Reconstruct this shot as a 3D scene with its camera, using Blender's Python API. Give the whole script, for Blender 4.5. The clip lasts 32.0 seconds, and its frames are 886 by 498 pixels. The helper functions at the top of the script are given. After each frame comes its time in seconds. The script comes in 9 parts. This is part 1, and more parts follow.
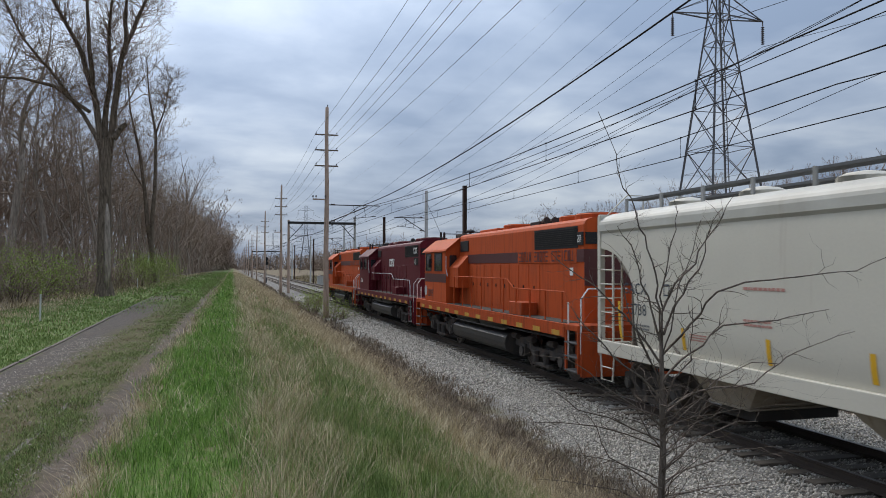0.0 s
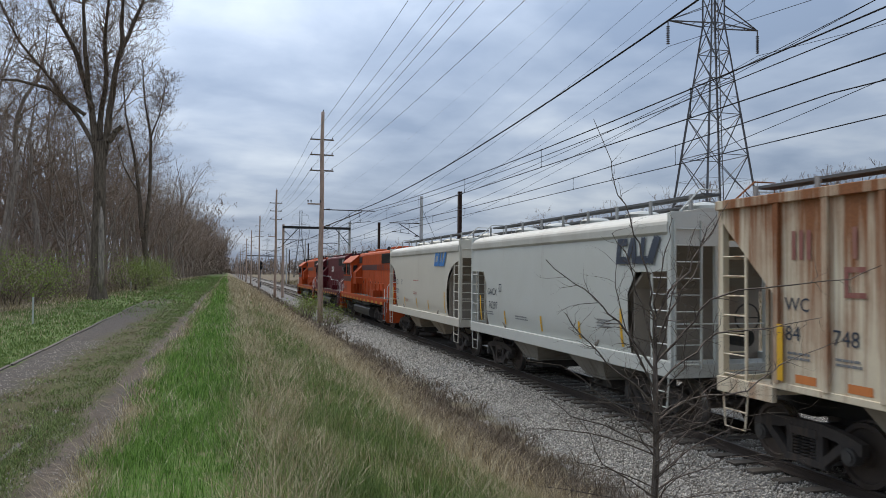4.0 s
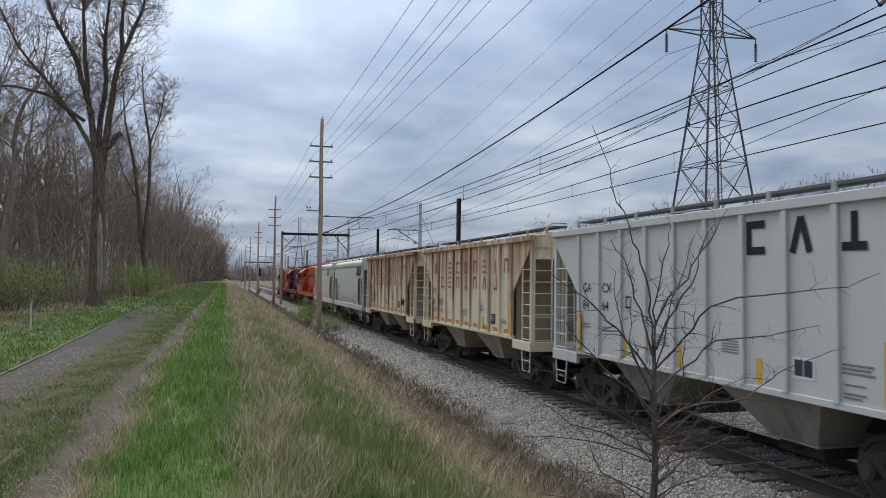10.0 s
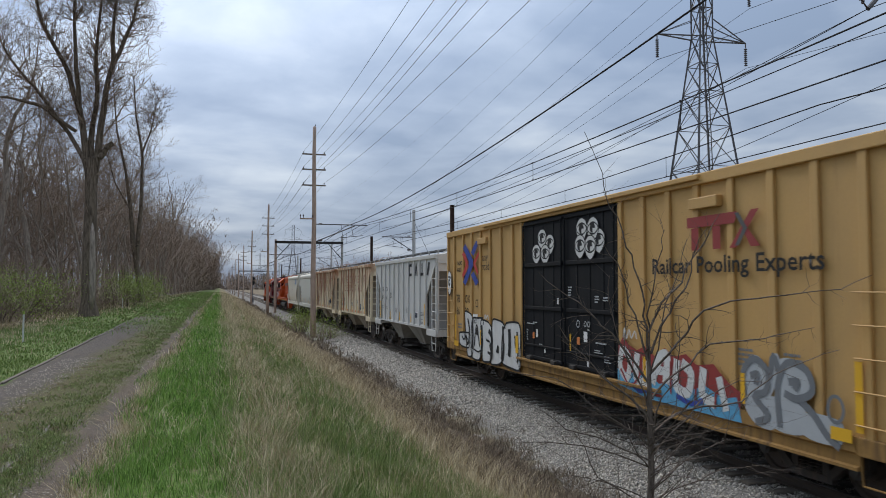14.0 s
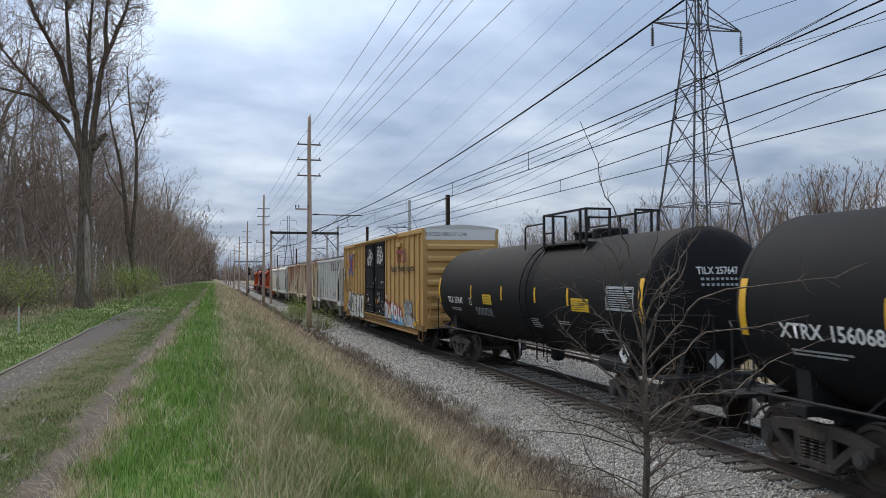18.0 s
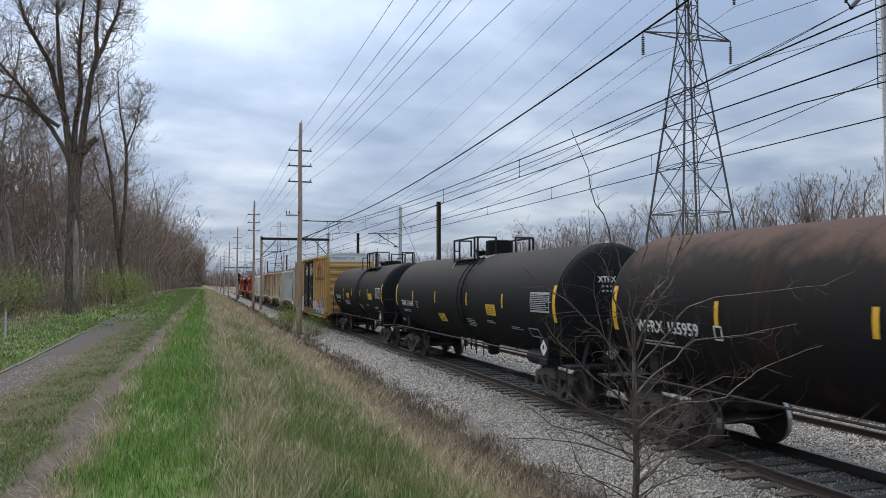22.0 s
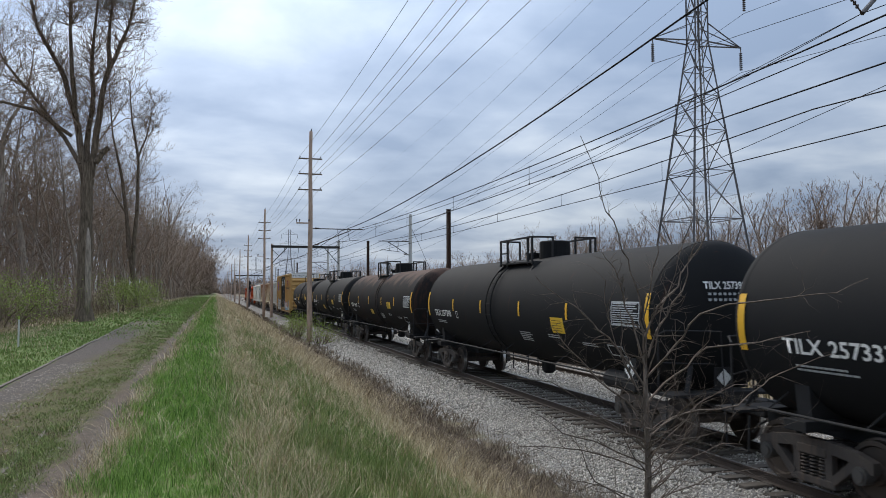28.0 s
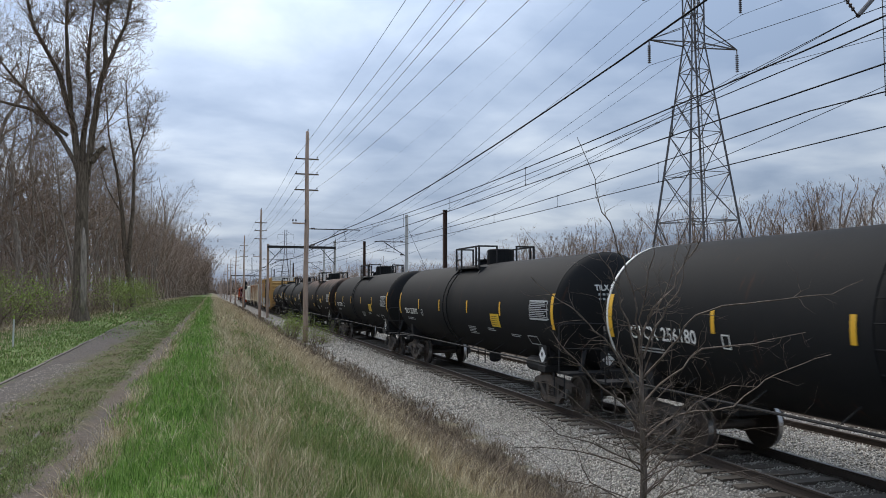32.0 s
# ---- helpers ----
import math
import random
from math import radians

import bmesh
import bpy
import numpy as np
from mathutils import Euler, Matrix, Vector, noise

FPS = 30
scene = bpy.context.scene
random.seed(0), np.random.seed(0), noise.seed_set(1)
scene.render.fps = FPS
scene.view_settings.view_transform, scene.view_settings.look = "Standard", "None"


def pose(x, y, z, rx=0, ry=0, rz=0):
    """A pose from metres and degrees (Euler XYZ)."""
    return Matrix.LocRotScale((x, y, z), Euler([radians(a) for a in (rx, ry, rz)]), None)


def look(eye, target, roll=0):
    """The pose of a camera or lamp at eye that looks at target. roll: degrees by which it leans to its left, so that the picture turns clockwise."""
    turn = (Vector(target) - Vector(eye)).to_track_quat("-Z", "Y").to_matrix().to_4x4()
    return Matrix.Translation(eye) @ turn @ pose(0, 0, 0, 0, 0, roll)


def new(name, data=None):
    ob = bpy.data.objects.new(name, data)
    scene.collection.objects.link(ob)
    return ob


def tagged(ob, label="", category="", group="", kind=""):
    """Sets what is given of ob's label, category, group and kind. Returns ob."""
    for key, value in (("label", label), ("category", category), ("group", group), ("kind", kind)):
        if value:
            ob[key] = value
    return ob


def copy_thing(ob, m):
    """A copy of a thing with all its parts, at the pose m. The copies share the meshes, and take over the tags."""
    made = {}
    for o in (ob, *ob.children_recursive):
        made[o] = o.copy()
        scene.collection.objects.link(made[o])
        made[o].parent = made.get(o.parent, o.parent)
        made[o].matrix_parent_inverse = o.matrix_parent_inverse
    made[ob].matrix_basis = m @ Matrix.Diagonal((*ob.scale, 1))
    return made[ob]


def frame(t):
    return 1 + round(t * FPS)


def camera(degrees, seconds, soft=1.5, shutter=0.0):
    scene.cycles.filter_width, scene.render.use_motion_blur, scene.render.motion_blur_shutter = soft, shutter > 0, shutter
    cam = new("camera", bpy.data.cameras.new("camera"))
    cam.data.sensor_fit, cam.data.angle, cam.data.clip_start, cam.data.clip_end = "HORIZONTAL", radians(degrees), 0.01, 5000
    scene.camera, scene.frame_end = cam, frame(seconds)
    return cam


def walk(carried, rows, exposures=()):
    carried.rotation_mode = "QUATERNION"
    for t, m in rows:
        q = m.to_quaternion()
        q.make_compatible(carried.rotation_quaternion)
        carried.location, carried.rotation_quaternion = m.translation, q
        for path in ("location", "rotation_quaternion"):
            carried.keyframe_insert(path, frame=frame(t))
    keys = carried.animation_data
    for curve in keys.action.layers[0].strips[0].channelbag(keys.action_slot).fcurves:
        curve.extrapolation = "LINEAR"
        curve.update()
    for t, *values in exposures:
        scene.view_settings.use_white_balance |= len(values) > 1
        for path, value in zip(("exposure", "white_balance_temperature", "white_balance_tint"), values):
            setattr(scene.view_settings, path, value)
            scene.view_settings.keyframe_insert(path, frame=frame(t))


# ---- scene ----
cam = camera(61.11, 32.0, soft=0.9, shutter=0.25)
EYE = Vector((0.0, 0.0, 2.950))
GAUGE_X = 9.402      # centre line of the near track; its rail heads lie at z = 0


def aim(yaw, pitch, roll):
    """Camera pose: degrees to the right of the track's direction, up, and lean to the right."""
    a, b = radians(yaw), radians(pitch)
    way = Vector((math.sin(a) * math.cos(b), math.cos(a) * math.cos(b), math.sin(b)))
    return look(EYE, EYE + 10 * way, -roll)


walk(cam, [(t, aim(a, b, c)) for t, a, b, c in (
    (0, 15.64, 1.41, -0.11), (0.5, 15.78, 1.21, 0.18), (1, 15.75, 1.21, -0.04), (1.5, 15.68, 1.37, -0.15), (2, 15.56, 1.62, -0.50), (2.5, 15.63, 1.84, -0.76),
    (3, 15.54, 1.87, -0.41), (3.5, 15.85, 1.81, -0.38), (5.5, 16.30, 2.08, -0.71), (6, 16.35, 2.18, -0.64), (6.5, 16.38, 2.22, -0.51), (7, 16.39, 2.27, -0.49),
    (7.5, 16.30, 2.36, -0.46), (8, 16.25, 2.40, -0.42), (8.5, 16.17, 2.46, -0.43), (9, 16.14, 2.49, -0.58), (9.5, 16.11, 2.47, -0.56), (10, 16.12, 2.37, -0.64),
    (10.5, 16.21, 2.31, -0.59), (11, 16.25, 2.33, -0.42), (11.5, 16.31, 2.41, -0.30), (12, 16.36, 2.49, 0.08), (12.5, 16.33, 2.60, -0.02), (13, 16.39, 2.71, 0.07),
    (13.5, 16.41, 2.82, -0.20), (14, 16.59, 2.88, 0.00), (14.5, 16.72, 2.95, -0.16), (16.5, 16.88, 2.48, 0.64), (17, 16.74, 2.40, 0.62), (17.5, 16.76, 2.26, 0.55),
    (18, 16.91, 2.11, 0.26), (18.5, 17.03, 2.02, 0.23), (19, 17.28, 2.03, 0.56), (19.5, 17.42, 2.02, 0.28), (20, 17.47, 2.07, -0.27), (20.5, 17.56, 2.17, 0.04),
    (21, 17.65, 2.34, -0.15), (21.5, 17.65, 2.51, -0.21), (22, 17.62, 2.63, 0.02), (22.5, 17.66, 2.81, 0.08), (23, 17.69, 2.99, -0.06), (23.5, 17.76, 3.11, -0.03),
    (24, 17.68, 3.22, 0.04), (24.5, 17.65, 3.34, -0.07), (25, 17.74, 3.36, -0.07), (25.5, 17.78, 3.29, -0.07), (27.5, 16.99, 3.20, 0.16), (28, 16.86, 3.20, 0.11),
    (28.5, 16.78, 3.18, 0.24), (29, 16.79, 3.16, 0.29), (29.5, 16.82, 3.15, 0.09), (30, 16.82, 3.17, 0.04), (30.5, 16.83, 3.23, -0.06), (31, 16.88, 3.28, 0.03),
    (31.5, 16.99, 3.27, 0.15), (32, 17.14, 3.25, -0.03))],
     exposures=[(0, 0.0), (8, 0.0), (13, -0.05), (17, 0.15), (21, 0.2), (28, 0.15), (32, 0.15)])

# ---- world, sun, exposure ----
world = bpy.data.worlds.new("overcast_sky")
scene.world = world
world.use_nodes = True
wn, wl = world.node_tree.nodes, world.node_tree.links
wn.clear()
SUN_AZ, SUN_EL = radians(-10), radians(44)


def wnode(kind, **inputs):
    n = wn.new(kind)
    for k, v in inputs.items():
        n.inputs[k].default_value = v
    return n


def wmath(op, a, b):
    n = wn.new("ShaderNodeMath")
    n.operation = op
    for k, v in enumerate((a, b)):
        if isinstance(v, (int, float)):
            n.inputs[k].default_value = v
        else:
            wl.new(v, n.inputs[k])
    return n.outputs[0]


sky = wn.new("ShaderNodeTexSky")
sky.sky_type, sky.sun_disc = "NISHITA", False
sky.sun_elevation, sky.sun_rotation = SUN_EL, SUN_AZ
sky.air_density, sky.dust_density = 1.0, 2.0
coord = wn.new("ShaderNodeTexCoord")
sep = wn.new("ShaderNodeSeparateXYZ")
wl.new(coord.outputs["Generated"], sep.inputs[0])
up = wmath("ADD", wmath("MAXIMUM", sep.outputs[2], 0.0), 0.13)
comb = wn.new("ShaderNodeCombineXYZ")
wl.new(wmath("DIVIDE", sep.outputs[0], up), comb.inputs[0])
wl.new(wmath("DIVIDE", sep.outputs[1], up), comb.inputs[1])
big = wnode("ShaderNodeTexNoise", Scale=0.8, Detail=6.0, Roughness=0.46, Distortion=0.2)
fine = wnode("ShaderNodeTexNoise", Scale=2.2, Detail=6.0, Roughness=0.5, Distortion=0.3)
wl.new(comb.outputs[0], big.inputs["Vector"])
wl.new(comb.outputs[0], fine.inputs["Vector"])
cloud = wmath("ADD", wmath("MULTIPLY", big.outputs[0], 0.65), wmath("MULTIPLY", fine.outputs[0], 0.35))
ramp = wn.new("ShaderNodeValToRGB")
wl.new(cloud, ramp.inputs[0])
el = ramp.color_ramp.elements
el[0].position, el[0].color = 0.39, (0.335, 0.44, 0.625, 1)
el[1].position, el[1].color = 0.63, (0.80, 0.90, 1.03, 1)
mid = el.new(0.50)
mid.color = (0.506, 0.617, 0.80, 1)
# the veiled sun brightens the cloud deck round its place
sund = Vector((math.sin(SUN_AZ) * math.cos(SUN_EL), math.cos(SUN_AZ) * math.cos(SUN_EL), math.sin(SUN_EL)))
dot = wn.new("ShaderNodeVectorMath")
dot.operation = "DOT_PRODUCT"
wl.new(coord.outputs["Generated"], dot.inputs[0])
dot.inputs[1].default_value = sund
toward = wmath("MAXIMUM", dot.outputs["Value"], 0.0)
glow = wmath("ADD", wmath("MULTIPLY", wmath("POWER", toward, 3.4), 0.48), wmath("MULTIPLY", wmath("POWER", toward, 14.0), 0.75))
bright = wn.new("ShaderNodeVectorMath")
bright.operation = "SCALE"
wl.new(ramp.outputs[0], bright.inputs[0])
wl.new(wmath("ADD", glow, wmath("ADD", wmath("MULTIPLY", wmath("MAXIMUM", sep.outputs[2], 0.0), 1.12), 0.468)), bright.inputs["Scale"])
bg_cloud = wnode("ShaderNodeBackground", Strength=1.0)
wl.new(bright.outputs[0], bg_cloud.inputs[0])
bg_sky = wnode("ShaderNodeBackground", Strength=0.08)
wl.new(sky.outputs[0], bg_sky.inputs[0])
mixw = wn.new("ShaderNodeMixShader")
mixw.inputs[0].default_value = 0.9
wl.new(bg_sky.outputs[0], mixw.inputs[1])
wl.new(bg_cloud.outputs[0], mixw.inputs[2])
wout = wn.new("ShaderNodeOutputWorld")
wl.new(mixw.outputs[0], wout.inputs[0])

sun = new("sun", bpy.data.lights.new("sun", "SUN"))
sun.data.energy, sun.data.angle, sun.data.color = 2.5, radians(35), (1.0, 0.92, 0.80)
sun.matrix_world = look(sund * 50, (0, 0, 0))
scene.view_settings.exposure = 0.0

# ---- materials ----
def rgba(c):
    return (c[0], c[1], c[2], 1.0)


class Nodes:
    """Short hand for building a node material."""

    def __init__(self, name):
        self.m = bpy.data.materials.new(name)
        self.m.use_nodes = True
        self.t = self.m.node_tree
        self.b = self.t.nodes["Principled BSDF"]

    def add(self, kind, **inputs):
        n = self.t.nodes.new(kind)
        for k, v in inputs.items():
            self.put(n, k, v)
        return n

    def put(self, n, k, v):
        if isinstance(v, bpy.types.NodeSocket):
            self.t.links.new(v, n.inputs[k])
        else:
            n.inputs[k].default_value = v

    def math(self, op, a, b=0.0):
        n = self.t.nodes.new("ShaderNodeMath")
        n.operation = op
        self.put(n, 0, a)
        self.put(n, 1, b)
        return n.outputs[0]

    def mix(self, fac, a, b):
        n = self.t.nodes.new("ShaderNodeMix")
        n.data_type = "RGBA"
        for k, v in ((0, fac), (6, a), (7, b)):
            self.put(n, k, rgba(v) if isinstance(v, tuple) and len(v) == 3 else v)
        return n.outputs[2]

    def coords(self, scale=(1, 1, 1)):
        c = self.t.nodes.new("ShaderNodeTexCoord")
        mp = self.t.nodes.new("ShaderNodeMapping")
        mp.inputs["Scale"].default_value = scale
        self.t.links.new(c.outputs["Object"], mp.inputs[0])
        return mp.outputs[0]

    def noise(self, scale, detail=4.0, rough=0.55, vec=None, distortion=0.0):
        n = self.add("ShaderNodeTexNoise", Scale=scale, Detail=detail, Roughness=rough, Distortion=distortion)
        self.t.links.new(vec if vec is not None else self.coords(), n.inputs["Vector"])
        return n.outputs[0]

    def step(self, value, a, b):
        n = self.t.nodes.new("ShaderNodeMapRange")
        self.put(n, 0, value)
        n.inputs[1].default_value, n.inputs[2].default_value = a, b
        return n.outputs[0]

    def random(self):
        return self.t.nodes.new("ShaderNodeObjectInfo").outputs["Random"]

    def island(self):
        return self.t.nodes.new("ShaderNodeNewGeometry").outputs["Random Per Island"]

    def bump(self, height, strength=0.3, distance=0.01):
        n = self.add("ShaderNodeBump", Strength=strength, Distance=distance, Height=height)
        self.t.links.new(n.outputs[0], self.b.inputs["Normal"])

    def done(self, color=None, rough=0.6, metal=0.0, spec=None):
        if color is not None:
            self.put(self.b, "Base Color", rgba(color) if isinstance(color, tuple) else color)
        self.put(self.b, "Roughness", rough)
        self.put(self.b, "Metallic", metal)
        if spec is not None:
            self.put(self.b, "Specular IOR Level", spec)
        return self.m


def plain(name, color, rough=0.6, metal=0.0, vary=0.15, scale=3.0, bump=0.15, grime=0.0, grime_color=(0.10, 0.085, 0.07), spec=None):
    """A surface with tone variation at two scales, optional streaked grime and fine relief."""
    n = Nodes(name)
    dark = tuple(c * (1 - vary) for c in color)
    light = tuple(min(1, c * (1 + vary)) for c in color)
    coarse, small = n.noise(scale), n.noise(scale * 9, 6.0)
    c = n.mix(n.math("ADD", n.math("MULTIPLY", coarse, 0.6), n.math("MULTIPLY", small, 0.4)), dark, light)
    if grime:
        streak = n.noise(2.2, 6.0, 0.65, n.coords((3.0, 3.0, 0.35)))
        c = n.mix(n.math("MULTIPLY", n.step(streak, 0.48, 0.72), grime), c, grime_color)
    n.bump(small, bump, 0.004)
    return n.done(c, n.math("ADD", n.math("MULTIPLY", small, 0.2), rough - 0.1), metal, spec)


def leafy(name, a, b, rough=0.7):
    n = Nodes(name)
    return n.done(n.mix(n.island(), a, b), rough, 0.0, 0.2)


def ground_material():
    """Gravel path with two ruts, verges, dry bank and ballast bed, told apart across the track's direction."""
    n = Nodes("ground_earth")
    geo = n.t.nodes.new("ShaderNodeNewGeometry")
    s = n.t.nodes.new("ShaderNodeSeparateXYZ")
    n.t.links.new(geo.outputs["Position"], s.inputs[0])
    wob = n.math("MULTIPLY", n.math("SUBTRACT", n.noise(0.7, 5.0), 0.5), 0.45)
    wob2 = n.math("MULTIPLY", n.math("SUBTRACT", n.noise(5.0, 4.0), 0.5), 0.35)
    x = n.math("ADD", n.math("ADD", s.outputs[0], wob), wob2)
    grain, mid_n, patch = n.noise(60.0, 6.0, 0.7), n.noise(9.0, 5.0, 0.6), n.noise(0.35, 3.0)
    fleck = n.step(n.math("MULTIPLY", n.math("ADD", grain, n.noise(16.0, 6.0, 0.7)), 0.5), 0.34, 0.66)
    def band(a, b, soft=0.15):
        return n.math("MULTIPLY", n.step(x, a - soft, a + soft), n.step(x, b + soft, b - soft))
    soil = n.mix(mid_n, (0.10, 0.075, 0.045), (0.26, 0.21, 0.13))
    green = n.mix(n.step(n.math("MULTIPLY", n.math("ADD", grain, mid_n), 0.5), 0.34, 0.66), (0.05, 0.095, 0.018), (0.15, 0.22, 0.055))
    straw = n.mix(n.step(n.math("MULTIPLY", n.math("ADD", grain, mid_n), 0.5), 0.34, 0.66), (0.10, 0.08, 0.045), (0.30, 0.245, 0.15))
    gravel = n.mix(n.step(n.math("MULTIPLY", n.math("ADD", grain, n.noise(25.0, 5.0, 0.7)), 0.5), 0.36, 0.68), (0.020, 0.017, 0.015), (0.165, 0.140, 0.122))
    dirt = n.mix(n.step(n.math("MULTIPLY", n.math("ADD", grain, mid_n), 0.5), 0.34, 0.66), (0.035, 0.027, 0.021), (0.165, 0.128, 0.097))
    col = n.mix(n.step(patch, 0.35, 0.65), straw, n.mix(mid_n, green, straw))
    col = n.mix(band(-6.6, 0.25), col, n.mix(n.step(mid_n, 0.48, 0.70), green, soil))
    # the path widens slowly away from the near end
    drift = n.math("MULTIPLY", n.math("MINIMUM", s.outputs[1], 45.0), 0.0225)
    edge = n.math("MULTIPLY", n.step(n.math("ADD", x, drift), -3.12, -3.0), n.step(x, -0.78, -1.02))
    col = n.mix(edge, col, n.mix(n.step(n.noise(2.3, 6.0, 0.65), 0.36, 0.62), n.mix(fleck, (0.032, 0.040, 0.010), (0.115, 0.112, 0.040)), n.mix(fleck, (0.036, 0.030, 0.015), (0.13, 0.103, 0.056))))
    grown_over = n.step(n.math("ADD", s.outputs[1], n.math("MULTIPLY", wob, 24.0)), 24.0, 50.0)
    col = n.mix(n.math("MULTIPLY", n.math("MULTIPLY", band(-3.9, -1.6, 0.2), grown_over), 0.75), col, green)
    near = n.step(n.math("ADD", s.outputs[1], n.math("MULTIPLY", wob, 20.0)), 95.0, 55.0)
    col = n.mix(n.math("MULTIPLY", n.math("MULTIPLY", edge, n.step(n.math("ADD", x, n.math("MULTIPLY", n.math("SUBTRACT", n.noise(1.6, 5.0), 0.5), 0.9)), -2.40, -2.85)), n.step(n.math("ADD", s.outputs[1], n.math("MULTIPLY", wob, 24.0)), 62.0, 26.0)), col, n.mix(n.step(mid_n, 0.52, 0.75), gravel, dirt))
    col = n.mix(n.math("MULTIPLY", band(-1.44, -0.98, 0.10), near), col, n.mix(n.step(n.noise(1.3, 5.0), 0.22, 0.52), gravel, dirt))
    col = n.mix(n.math("MULTIPLY", band(-1.06, -0.90, 0.07), 0.75), col, n.mix(fleck, (0.16, 0.125, 0.075), (0.40, 0.32, 0.20)))
    col = n.mix(n.step(x, -7.2, -9.0), col, n.mix(mid_n, (0.07, 0.052, 0.035), (0.24, 0.18, 0.125)))
    col = n.mix(n.math("MULTIPLY", band(0.4, 4.4, 0.3), n.step(n.math("ADD", s.outputs[1], n.math("MULTIPLY", wob, 16.0)), 9.0, 24.0)), col, n.mix(n.step(n.noise(1.1, 4.0), 0.55, 0.72), straw, green))
    field = n.mix(n.step(n.noise(0.5, 6.0, 0.65), 0.3, 0.7), (0.075, 0.058, 0.036), (0.22, 0.175, 0.115))
    col = n.mix(n.step(x, 16.3, 17.6), col, field)
    vor = n.add("ShaderNodeTexVoronoi", Scale=22.0)
    n.t.links.new(n.coords(), vor.inputs["Vector"])
    stone = n.mix(n.step(vor.outputs["Distance"], 0.0, 0.75), n.mix(vor.outputs["Color"], (0.21, 0.195, 0.17), (0.46, 0.43, 0.385)), (0.12, 0.115, 0.11))
    oily = n.math("ADD", band(8.3, 10.5, 0.5), band(12.6, 14.6, 0.5))
    stone = n.mix(n.math("MULTIPLY", oily, 0.6), stone, (0.15, 0.125, 0.105))
    col = n.mix(n.math("MULTIPLY", band(3.0, 4.4, 0.6), 0.7), col, straw)
    col = n.mix(band(4.1, 6.0, 0.5), col, n.mix(mid_n, (0.07, 0.053, 0.037), (0.205, 0.16, 0.115)))
    bed = n.math("MULTIPLY", n.step(n.math("ADD", x, n.math("MULTIPLY", n.math("SUBTRACT", n.noise(1.1, 5.0), 0.5), 1.6)), 5.75, 6.25), n.step(x, 16.9, 16.3))
    col = n.mix(bed, col, stone)
    hgt = n.math("ADD", n.math("MULTIPLY", grain, 0.35), n.math("MULTIPLY", n.math("MULTIPLY", vor.outputs["Distance"], bed), -1.2))
    n.bump(hgt, 0.7, 0.03)
    return n.done(col, 0.95, 0.0, 0.15)


def bark(name, a, b, scale=4.0):
    n = Nodes(name)
    v = n.noise(scale, 6.0, 0.65, n.coords((3.0, 3.0, 0.5)))
    n.bump(v, 0.6, 0.02)
    return n.done(n.mix(n.step(v, 0.3, 0.7), a, b), 0.95, 0.0, 0.1)


